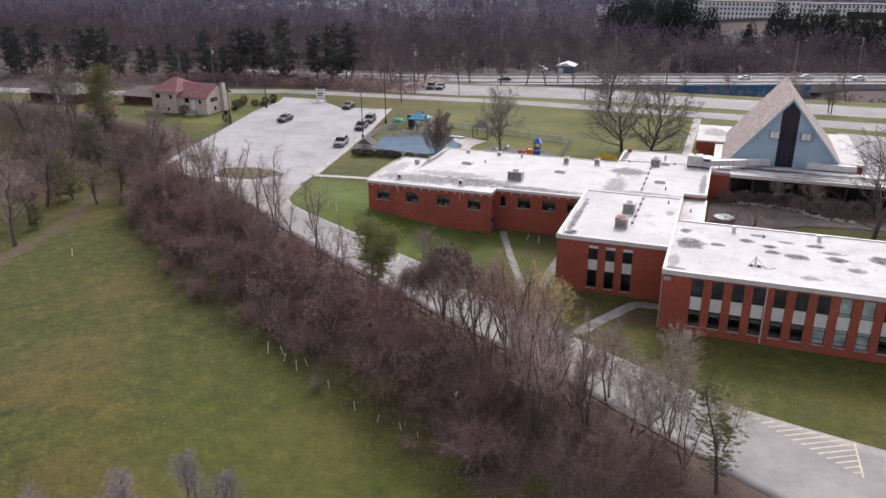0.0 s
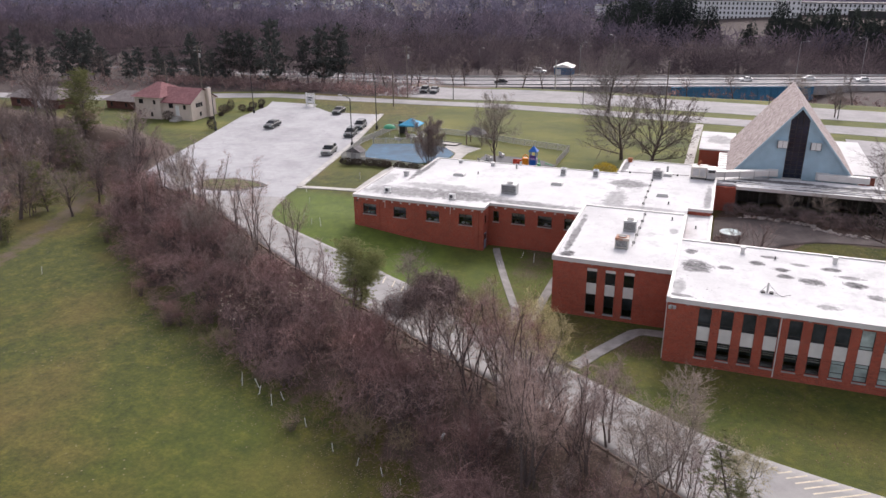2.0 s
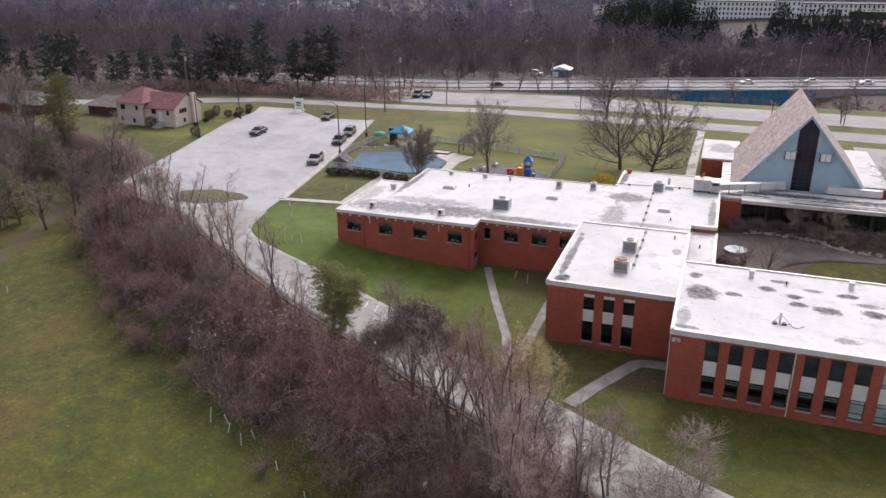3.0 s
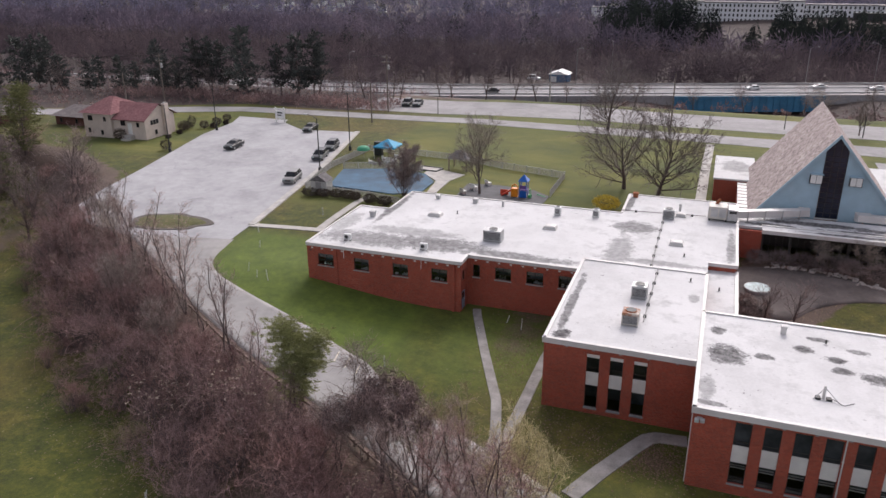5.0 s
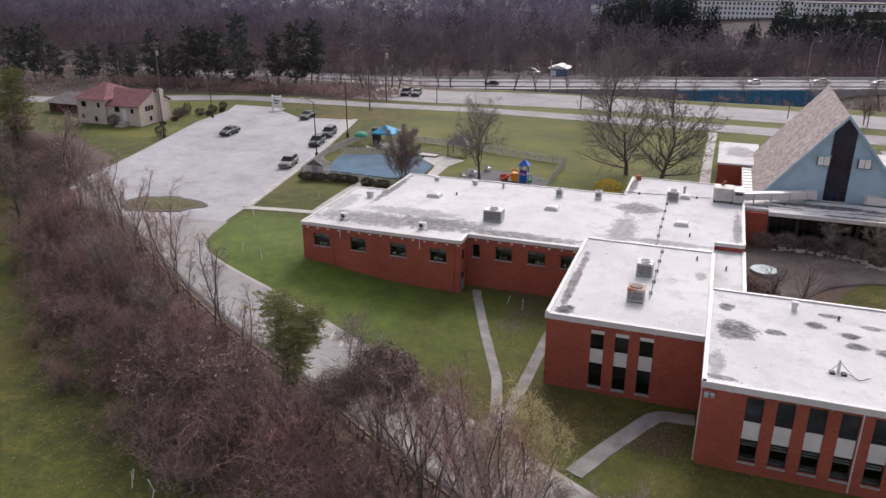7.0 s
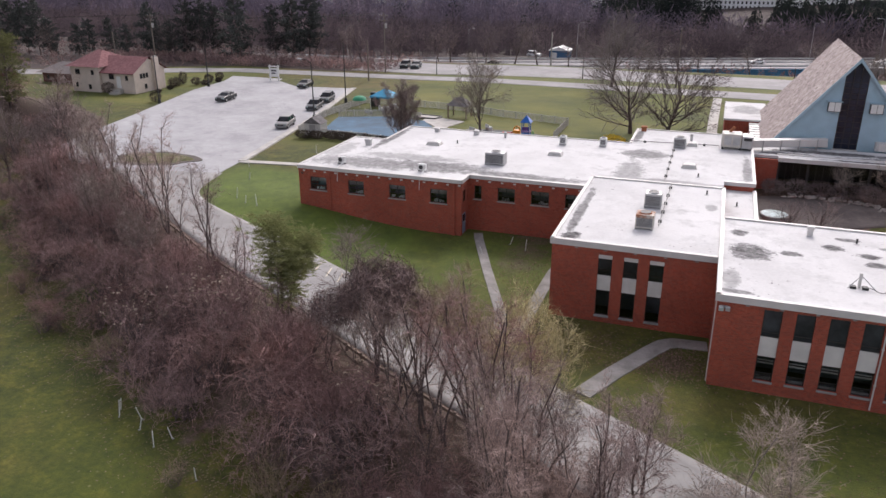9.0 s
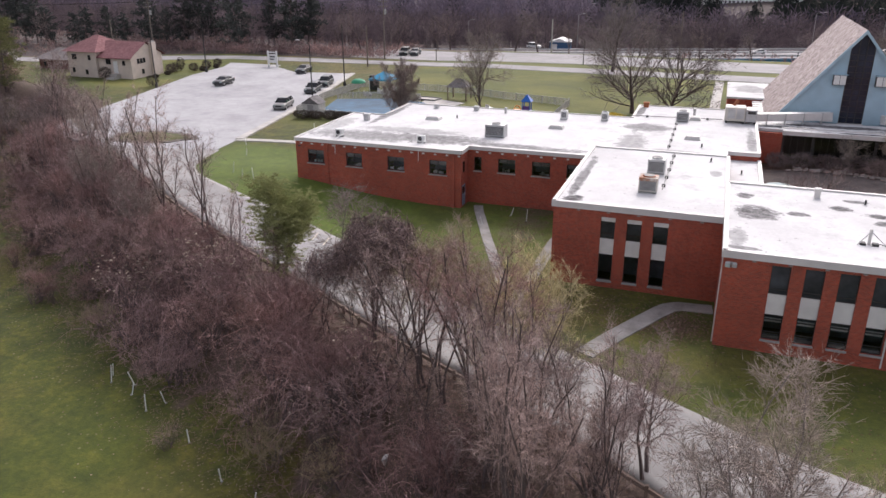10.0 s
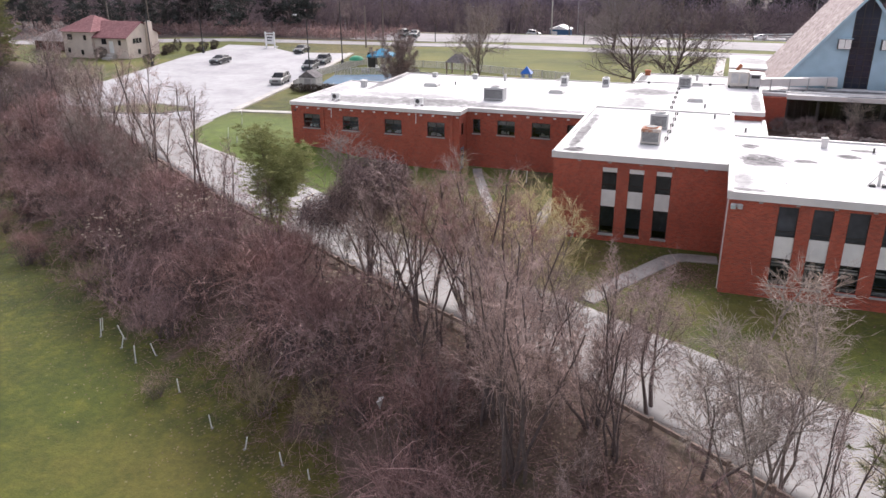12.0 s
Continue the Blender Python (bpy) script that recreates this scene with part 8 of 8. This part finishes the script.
for x, y in ((-44.1, 137.1), (-41.1, 137.1), (-41.1, 139.7), (-44.1, 139.7)):
    part("post", Geo().cbox(x - 0.09, y - 0.09, 1.4, x + 0.09, y + 0.09, 3.6, 0.02), M["rail_wood"], gb)
sb = thing("sandbox", (-47.2, 136.6, 1.7), "dark-framed sandbox with toys", "sandbox")
for a, b in (((-49.2, 135.4), (-45.6, 135.2)), ((-45.6, 135.2), (-45.2, 137.2)), ((-45.2, 137.2), (-48.8, 137.6)), ((-48.8, 137.6), (-49.2, 135.4))):
    part("board", Geo().tube((*a, 1.75), (*b, 1.75), 0.16, 0.16, 4), M["dark"], sb)
part("sand", Geo().slab([(-49.1, 135.5), (-45.7, 135.3), (-45.3, 137.1), (-48.7, 137.5)], 1.6, 1.76), M["concrete"], sb, "pale sand")
pg = thing("play_tower", (-29.4, 126.4, 1.6), "colourful plastic play tower with slide", "play tower")
PB, PO, PR = plain("blue_plastic", (0.01, 0.12, 0.5), 0.4), plain("orange_plastic", (0.75, 0.28, 0.02), 0.4), plain("red_plastic", (0.6, 0.08, 0.04), 0.4)
PG, PP = plain("green_plastic", (0.05, 0.35, 0.12), 0.4), plain("purple_plastic", (0.12, 0.06, 0.3), 0.4)
for x, y in ((-29.3, 126.1), (-28.3, 126.1), (-28.3, 127.1), (-29.3, 127.1)):
    part("post", Geo().tube((x, y, 1.5), (x, y, 4.15), 0.07, 0.07, 6), PB, pg, "blue tower post")
part("platform", Geo().cbox(-29.4, 126.0, 2.75, -28.2, 127.2, 2.9, 0.03), PP, pg, "purple platform")
part("panel", Geo().cbox(-29.25, 126.05, 1.6, -28.35, 126.12, 2.7, 0.03), PB, pg, "blue climbing panel")
part("panel", Geo().cbox(-29.25, 126.03, 2.95, -28.35, 126.1, 3.5, 0.03), PP, pg, "purple guard panel")
part("roof", Geo().add([(-29.55, 125.85, 4.1), (-28.05, 125.85, 4.1), (-28.05, 127.35, 4.1), (-29.55, 127.35, 4.1), (-29.2, 126.2, 4.55), (-28.4, 126.2, 4.55), (-28.4, 127.0, 4.55), (-29.2, 127.0, 4.55), (-28.8, 126.6, 5.05)],
                       [(3, 2, 1, 0), (0, 1, 5, 4), (1, 2, 6, 5), (2, 3, 7, 6), (3, 0, 4, 7), (4, 5, 8), (5, 6, 8), (6, 7, 8), (7, 4, 8)]), PB, pg, "blue pointed roof")
part("panel", Geo().cbox(-30.6, 126.1, 1.5, -29.6, 126.9, 2.9, 0.08), PO, pg, "orange plastic play box")
part("arch", Geo().pipe([(-30.6, 126.5, 2.9), (-30.4, 126.5, 3.3), (-30.1, 126.5, 3.45), (-29.8, 126.5, 3.3), (-29.6, 126.5, 2.9)], 0.09), PO, pg, "orange arch")
part("slide", Geo().add([(-32.0, 126.0, 1.6), (-30.6, 126.0, 2.5), (-30.6, 126.7, 2.5), (-32.0, 126.7, 1.6), (-32.0, 126.0, 1.85), (-30.6, 126.0, 2.75), (-30.6, 126.7, 2.75), (-32.0, 126.7, 1.85)],
                        [(3, 2, 1, 0), (4, 5, 6, 7), (0, 1, 5, 4), (1, 2, 6, 5), (2, 3, 7, 6), (3, 0, 4, 7)]), PR, pg, "red plastic slide")
part("wall_panel", Geo().cbox(-32.4, 126.9, 1.5, -31.2, 127.0, 2.4, 0.03), PR, pg, "red low wall")
part("steps", Geo().cbox(-28.1, 126.2, 1.5, -27.7, 127.0, 2.1, 0.05), PG, pg, "green steps")
part("ladder", Geo().pipe([(-27.6, 126.3, 1.5), (-27.9, 126.3, 2.9), (-27.9, 126.9, 2.9), (-27.6, 126.9, 1.5)], 0.05), PG, pg, "green ladder rail")
solo("balance_beam", Geo().tube((-27.0, 127.6, 1.9), (-25.6, 126.8, 1.9), 0.07, 0.07, 6), PG, "green balance beam in the yard", "play beam")
setting("play_mat", Geo().slab([(-38.4, 124.4), (-25.4, 123.6), (-25.3, 128.0), (-28.0, 130.2), (-34.0, 131.2), (-38.6, 130.6)], 1.3, gz(-31, 127) + 0.07), M["rubber"], "dark grey rubber mat under the play tower", "play mat")


def bush(x, y, rx, ry, h, material, label, seed, name="bush", group="clipped bushes", n=520, spray=0.24, fat=0.05):
    """A clipped bush: short stems and a shell of small leaf sprays."""
    r = np.random.default_rng(seed)
    st, cr = Geo(), Geo()
    for k in range(9):
        st.tube((0, 0, -0.1), (r.normal(0, rx * 0.4), r.normal(0, ry * 0.4), h * 0.7), 0.03, 0.015, 4, caps=False)
    for k in range(n):
        d = Vector(r.normal(0, 1, 3)).normalized()
        s = r.uniform(0.6, 0.98)
        p = Vector((d.x * rx * s, d.y * ry * s, h * 0.52 + d.z * h * 0.48 * s))
        cr.spike(p, p + (d + Vector(r.normal(0, 0.6, 3))).normalized() * spray, fat)
    ob = thing(name, (0, 0, 0), label, "bush", group)
    part("stems", st, M["bark"], ob)
    part("leaves", cr, material, ob)
    ob.matrix_basis = pose(x, y, gz(x, y))


for k, (x, y, rx, ry, h) in enumerate(((-58.9, 117.7, 1.6, 0.95, 1.2), (-57.0, 117.9, 1.2, 0.9, 1.15), (-54.8, 118.0, 1.25, 0.85, 1.2), (-53.0, 117.9, 1.2, 0.85, 1.2), (-51.6, 117.6, 0.9, 0.8, 1.15), (-48.9, 116.9, 1.1, 0.95, 1.3), (-46.4, 116.4, 1.15, 1.0, 1.4))):
    bush(x, y, rx, ry, h, M["hedge"], "dark brown clipped bush beside the pool fence", 200 + k)
bush(-16.6, 125.0, 2.0, 1.7, 1.9, M["yellow_bush"], "bright yellow flowering bush behind the wing", 230, group="", n=900)
for k, (x, y, r, h) in enumerate(((-112.6, 138.3, 1.2, 2.3), (-107.2, 150.8, 1.4, 1.7), (-106.2, 149.3, 1.3, 1.6), (-106.5, 152.4, 0.9, 2.6), (-103.5, 152.5, 1.0, 1.6), (-101.9, 153.2, 0.7, 1.0), (-103.2, 160.0, 0.9, 1.6), (-101.4, 157.0, 0.6, 0.9), (-104.7, 142.6, 0.5, 0.6),
                                  (-102.6, 155.5, 1.0, 1.8), (-105.0, 146.4, 0.6, 0.8), (-98.6, 134.4, 1.1, 2.0))):
    bush(x, y, r, r, h, M["hedge"], "rounded dark bush beside the house", 240 + k, group="house bushes", n=420)
COURT = [(0.6, 99.0), (3.4, 98.4), (6.2, 99.0), (7.6, 101.4), (10.4, 103.6), (14.6, 105.0), (26, 105.6), (26, 107.4), (15.2, 107.4), (12.2, 109.4), (7.2, 110.2), (3.0, 109.8), (0.6, 109.0)]
setting("pavement", drape(rounded(COURT[:7], 2), rounded(COURT[:6:-1], 2), 40, 8, 0.05), M["court"], "grey-brown weathered courtyard paving", "pavement", soft=True)
CZ = gz(2.7, 104.6) + 0.05
for k, (x, y, r, h) in enumerate(((2.6, 111.0, 1.1, 1.3), (5.0, 111.2, 1.3, 1.5), (7.4, 111.3, 1.2, 1.4), (9.8, 110.9, 1.5, 1.6), (12.4, 110.4, 1.4, 1.5), (14.8, 109.6, 1.5, 1.7), (17.2, 109.4, 1.6, 1.8), (12.0, 111.2, 1.2, 1.5), (19.6, 110.4, 1.6, 1.7), (16.0, 111.0, 1.3, 1.5),
                                  (1.6, 101.0, 0.9, 1.0), (3.0, 99.6, 1.1, 1.1), (1.4, 98.0, 1.0, 1.0))):
    bush(x, y, r, r, h, M["twig_dark"], "low bare brown shrub in the courtyard", 260 + k, group="courtyard shrubs", n=620, spray=0.6, fat=0.018)
tr = thing("basin", (2.7, 104.6, CZ), "round pale blue covered basin in the courtyard", "basin")
part("rim", Geo().tube((2.7, 104.6, CZ - 0.3), (2.7, 104.6, CZ + 0.16), 1.35, 1.35, 20), M["steel"], tr)
part("cover", Geo().tube((2.7, 104.6, CZ + 0.16), (2.7, 104.6, CZ + 0.2), 1.3, 1.25, 20), plain("pale_teal_cover", (0.34, 0.45, 0.47), 0.4, vary=0.6, scale=3.0), tr)
rocks = np.random.default_rng(5)
edge = along([(4.0, 110.2), (7.4, 110.4), (10.6, 110.0), (12.6, 109.2), (15.4, 107.4), (19, 107.2)], 64)
for k in range(64):
    x, y = edge[k] + rocks.normal(0, 0.3, 2)
    a, c, h = rocks.uniform(0.14, 0.42), rocks.uniform(0.1, 0.26), rocks.uniform(0.1, 0.22)
    g = Geo().cbox(-a, -c, -0.1, a, c, h, 0.06)
    ob = solo("garden_rock", g, M["rock"], "flat pale rough garden stone in the courtyard", "rock", "garden rocks")
    ob.matrix_basis = pose(x, y, gz(x, y) + 0.02, rocks.normal(0, 9), rocks.normal(0, 9), rocks.uniform(0, 360))

# the house beside the lot
hs = thing("house", (-115, 143, 1.8), "cream stucco house with red shingled roofs", "house")
part("wall", Geo().box(-115.0, 139.6, 0.6, -107.4, 148.2, 5.3), M["stucco"], hs, "cream stucco wall")
part("wall", Geo().box(-121.8, 139.0, 0.6, -115.02, 148.6, 6.2), M["stucco"], hs)
part("gable", Geo().add([(-107.4, 139.6, 5.3), (-107.4, 148.2, 5.3), (-107.4, 143.9, 7.5), (-107.7, 139.6, 5.3), (-107.7, 148.2, 5.3), (-107.7, 143.9, 7.5)], [(0, 1, 2), (5, 4, 3), (0, 2, 5, 3), (2, 1, 4, 5), (1, 0, 3, 4)]), M["stucco"], hs)
part("roof", Geo().add([(-116.5, 139.1, 5.15), (-107.0, 139.1, 5.15), (-107.0, 143.9, 7.75), (-117.5, 143.9, 7.75), (-107.0, 148.7, 5.15), (-116.5, 148.7, 5.15), (-116.5, 139.1, 5.0), (-107.0, 139.1, 5.0), (-107.0, 148.7, 5.0), (-116.5, 148.7, 5.0)],
                       [(0, 1, 2, 3), (2, 4, 5, 3), (6, 7, 1, 0), (5, 4, 8, 9)]), M["red_shingle"], hs, "red shingled gable roof")
part("roof", Geo().add([(-122.5, 138.4, 6.1), (-114.4, 138.4, 6.1), (-114.4, 149.2, 6.1), (-122.5, 149.2, 6.1), (-118.9, 143.8, 8.7), (-117.9, 143.8, 8.7)], [(0, 1, 5, 4), (1, 2, 5), (2, 3, 4, 5), (3, 0, 4), (3, 2, 1, 0)]), M["red_shingle"], hs, "red shingled hip roof")
ch = part("chimney", Geo().cbox(-107.38, 144.8, 0.6, -106.6, 146.0, 7.6, 0.04), M["stucco"], hs, "cream rendered chimney")
part("flue", Geo().box(-107.2, 145.0, 7.6, -106.75, 145.8, 7.8), M["sill"], ch)
hw = sash("house", 1.1, 1.0, [0.5], [], M["glass"])
hn = sash("house_small", 0.6, 0.9, [], [0.5], M["glass"])
for m, x, z in ((hw, -113.2, 3.9), (hn, -109.4, 3.8), (hw, -120.6, 4.6), (hn, -116.8, 4.6), (hn, -120.9, 2.2), (hn, -117.8, 1.9)):
    put_window(hs, m, x, (139.52 if x > -115 else 138.92), z)
part("door", Geo().box(-111.6, 139.55, 2.3, -110.6, 139.599, 4.5), M["white"], hs, "white panelled front door")
for y in (141.2, 142.0, 142.8):
    put_window(hs, hn, -107.32, y, 4.0, 90)
put_window(hs, hn, -107.32, 142.2, 2.0, 90)
part("step", Geo().box(-112.0, 137.6, 0.8, -110.2, 138.5, 1.7).box(-112.0, 138.502, 0.8, -110.2, 139.55, 2.2), M["concrete"], hs, "concrete front steps")
h2 = thing("house", (-152, 150, 1.8), "low brick house with a grey-brown roof behind the trees", "house")
part("wall", Geo().box(-161, 141, 0.6, -146, 148, 3.7), M["dim_brick"], h2, "dark brick wall")
part("roof", Geo().add([(-161.8, 140.2, 3.6), (-145.2, 140.2, 3.6), (-145.2, 148.8, 3.6), (-161.8, 148.8, 3.6), (-158, 144.5, 5.9), (-149, 144.5, 5.9)], [(0, 1, 5, 4), (1, 2, 5), (2, 3, 4, 5), (3, 0, 4), (3, 2, 1, 0)]), M["brown_shingle"], h2, "grey-brown shingled hip roof")
for x in (-150, -154.5, -159):
    put_window(h2, hw, x, 140.92, 2.0)
part("door", Geo().box(-152.6, 140.95, 1.3, -151.7, 140.999, 3.3), M["white"], h2, "white front door")
h3 = thing("house", (-131.5, 150, 1.8), "low brown house with a grey roof behind bare trees", "house")
part("wall", Geo().box(-136.6, 146.0, 0.6, -126.4, 152.6, 3.4), M["dim_brick"], h3, "dull brown wall")
part("roof", Geo().add([(-137.4, 145.2, 3.3), (-125.6, 145.2, 3.3), (-125.6, 153.4, 3.3), (-137.4, 153.4, 3.3), (-134.2, 149.3, 5.2), (-128.8, 149.3, 5.2)], [(0, 1, 5, 4), (1, 2, 5), (2, 3, 4, 5), (3, 0, 4), (3, 2, 1, 0)]), M["brown_shingle"], h3, "grey shingled hip roof")
for x in (-135.4, -131.2, -128.4):
    put_window(h3, hn, x, 145.92, 1.9)

# beyond the highway
zb = gz(-59.5, 302)
bs = thing("shed", (-59.5, 302, zb), "blue shed with a white metal roof beyond the highway", "shed")
part("wall", Geo().box(-63.0, 299, zb - 0.5, -56.4, 305.5, zb + 2.7), plain("blue_metal_wall", (0.05, 0.13, 0.25), 0.6), bs)
part("roof", Geo().add([(-63.5, 298.5, zb + 2.7), (-55.9, 298.5, zb + 2.7), (-55.9, 306, zb + 2.7), (-63.5, 306, zb + 2.7), (-59.7, 298.5, zb + 4.0), (-59.7, 306, zb + 4.0)], [(0, 1, 4), (2, 3, 5), (1, 2, 5, 4), (3, 0, 4, 5), (3, 2, 1, 0)]), M["white"], bs, "white metal gable roof")
part("door", Geo().box(-62.6, 298.96, zb, -60.4, 298.998, zb + 2.0), M["white"], bs, "white roller door")


def hilltop():
    """The long white many-windowed building on the rise."""
    ob = thing("hilltop_building", (60, 560, -8), "long white institutional building with rows of dark windows", "building")
    blocks = [(-31, 34, 560, 12, 4), (-33, -21, 556, 12.5, 4), (24, 38, 554, 13.5, 4), (38, 120, 566, 11, 4), (118, 140, 560, 12, 4)]
    for x0, x1, y, h, floors in blocks:
        part("wall", Geo().box(x0, y, -14, x1, y + 14, -7.5 + h), M["white_wall"], ob, "white masonry wall")
        part("roof", Geo().box(x0 - 0.5, y - 0.5, -7.5 + h, x1 + 0.5, y + 14.5, -7.0 + h), M["grey_shingle"], ob)
        n = int((x1 - x0) / 2.5)
        wm = Geo().box(-0.5, -0.06, 0, 0.5, 0.02, 1.6).mesh("far_window", M["glass"])
        for f in range(floors):
            for i in range(n):
                w = new("window", wm)
                under(w, ob)
                w.location = (x0 + (i + 0.5) * (x1 - x0) / n, y, -6.6 + f * h / floors * 0.98)
    part("annex", Geo().box(66, 556, -12, 96, 560, 0), M["dark"], ob, "dark low annex")


hilltop()
for x, y in FAR_HOUSES:
    z = gz(x, y)
    ob = thing("far_house", (x, y, z), "small pale house on the far hillside", "house", "far houses")
    part("wall", Geo().box(x - 3.6, y - 3, z - 1, x + 3.6, y + 3, z + 5), M["white"], ob)
    part("roof", Geo().add([(x - 4, y - 3.5, z + 5), (x + 4, y - 3.5, z + 5), (x + 4, y + 3.5, z + 5), (x - 4, y + 3.5, z + 5), (x - 3.6, y, z + 7.4), (x + 3.6, y, z + 7.4)], [(0, 1, 5, 4), (1, 2, 5), (2, 3, 4, 5), (3, 0, 4)]), M["grey_shingle"], ob)
wing = thing("far_building", (-98, 662, -16), "white flat-roofed building among the trees on the rise", "building")
part("wall", Geo().box(-109, 658, -17, -97, 668, -5.6), M["white_wall"], wing)
part("wall", Geo().box(-95, 657, -17, -88, 668, -3.6), M["white_wall"], wing)
part("roof", Geo().box(-109.4, 657.6, -5.6, -96.6, 668.4, -5.2), M["grey_shingle"], wing)
part("roof", Geo().box(-95.4, 656.6, -3.6, -87.6, 668.4, -3.2), M["grey_shingle"], wing)
for k, (x, w, h) in enumerate(((-48.5, 4.4, 2.0), (-43.4, 3.6, 1.6), (-39.6, 3.2, 1.8))):
    z = gz(x, 343 + k)
    solo("gravel_heap", Geo().dome((x, 343 + k, z - 0.2), w / 2, 2.4, h, 12, 4), M["rock"], "pale heap of gravel beyond the highway", "gravel heap", "gravel heaps", soft=True)


def brush_pile(x, y):
    """Cut branches heaped up at the field's far end."""
    r = np.random.default_rng(53)
    g = Geo()
    z = gz(x, y)
    for k in range(260):
        p = Vector((x + r.normal(0, 1.8), y + r.normal(0, 1.5), z + abs(r.normal(0, 0.6))))
        limb(g, r, p, rand_dir(r, 0.12), r.uniform(0.8, 2.6), r.uniform(0.02, 0.06), 2, 0.2, 0, 4, 0.5)
    solo("brush_pile", g, M["twig_dark"], "heap of cut grey-brown branches at the field's end", "brush pile", kind="stuff")


brush_pile(-117.4, 95.8)


def litter(n, label, seed):
    """Fallen leaves strewn along the bank's foot and over the field's edge."""
    r = np.random.default_rng(seed)
    pts = along(RAIL[2:10], 300)
    g = Geo()
    for k in range(n):
        p = pts[int(r.integers(0, 299))]
        x, y = p[0] - 0.52 * (d := 10.2 + r.gamma(2.0, 1.1)), p[1] - 0.85 * d
        z = gz(x, y)
        a, s = r.uniform(0, 6.28), r.uniform(0.03, 0.085)
        c, q = math.cos(a) * s, math.sin(a) * s
        g.add([(x + c, y + q, z + 0.02), (x - q, y + c, z + 0.05), (x - c, y - q, z + 0.02), (x + q, y - c, z + 0.07)], [(0, 1, 2, 3)])
    solo("fallen_leaves", g, M["leaf_ground"], label, "leaves", kind="stuff")


litter(3800, "pale fallen leaves on the grass below the bank", 3)


def strewn(spots, seed, label):
    """Dead leaves lying about on the lawns; spots are (x, y, spread x, spread y, count)."""
    r = np.random.default_rng(seed)
    g = Geo()
    for cx, cy, sx, sy, n in spots:
        for k in range(n):
            x, y = cx + r.normal(0, sx), cy + r.normal(0, sy)
            z = gz(x, y)
            a, s = r.uniform(0, 6.28), r.uniform(0.03, 0.08)
            c, q = math.cos(a) * s, math.sin(a) * s
            g.add([(x + c, y + q, z + 0.02), (x - q, y + c, z + 0.05), (x - c, y - q, z + 0.02), (x + q, y - c, z + 0.07)], [(0, 1, 2, 3)])
    solo("fallen_leaves", g, M["leaf_strewn"], label, "leaves", kind="stuff")


strewn([(-18.4, 86.0, 1.6, 4.2, 900), (-19.5, 91.0, 2.2, 0.8, 250), (-4.9, 71.9, 1.3, 1.2, 1500), (-5.6, 70.4, 2.2, 0.9, 600), (-10.5, 73.0, 2.6, 2.0, 700), (-14.0, 76.5, 1.6, 2.2, 350), (4.0, 66.5, 5.0, 1.8, 350), (-20.5, 73.0, 2.5, 2.0, 300), (8.0, 60.5, 5.0, 1.6, 260)], 9, "brown and tan dead leaves scattered on the lawn")
strewn([(6.0, 110.6, 4.0, 0.8, 900), (10.0, 108.0, 4.0, 1.5, 900), (2.0, 100.0, 0.9, 1.6, 500), (5.0, 101.5, 3.0, 2.4, 700), (14.0, 106.0, 5.0, 1.4, 700), (3.0, 106.0, 2.0, 2.6, 300)], 10, "brown dead leaves in the courtyard")
r = np.random.default_rng(14)
bank = along(RAIL[2:9], 60)
strewn([(p[0] - 0.54 * d, p[1] - 0.84 * d, 1.6, 1.6, 130) for p in bank for d in (r.uniform(1.5, 6), r.uniform(5, 10))], 15, "brown and tan dead leaves on the wooded bank")
sc = Geo()
zs = gz(-18.3, 54.6)
sc.add([(-18.42, 54.4, zs + 0.5), (-18.22, 54.48, zs + 0.53), (-18.12, 54.74, zs + 0.72), (-18.36, 54.7, zs + 0.66), (-18.3, 54.58, zs - 0.02)], [(0, 1, 2, 3), (0, 4, 1), (1, 4, 2), (2, 4, 3), (3, 4, 0)])
solo("paper_scrap", sc, M["white"], "crumpled white scrap caught in the brambles", "litter")
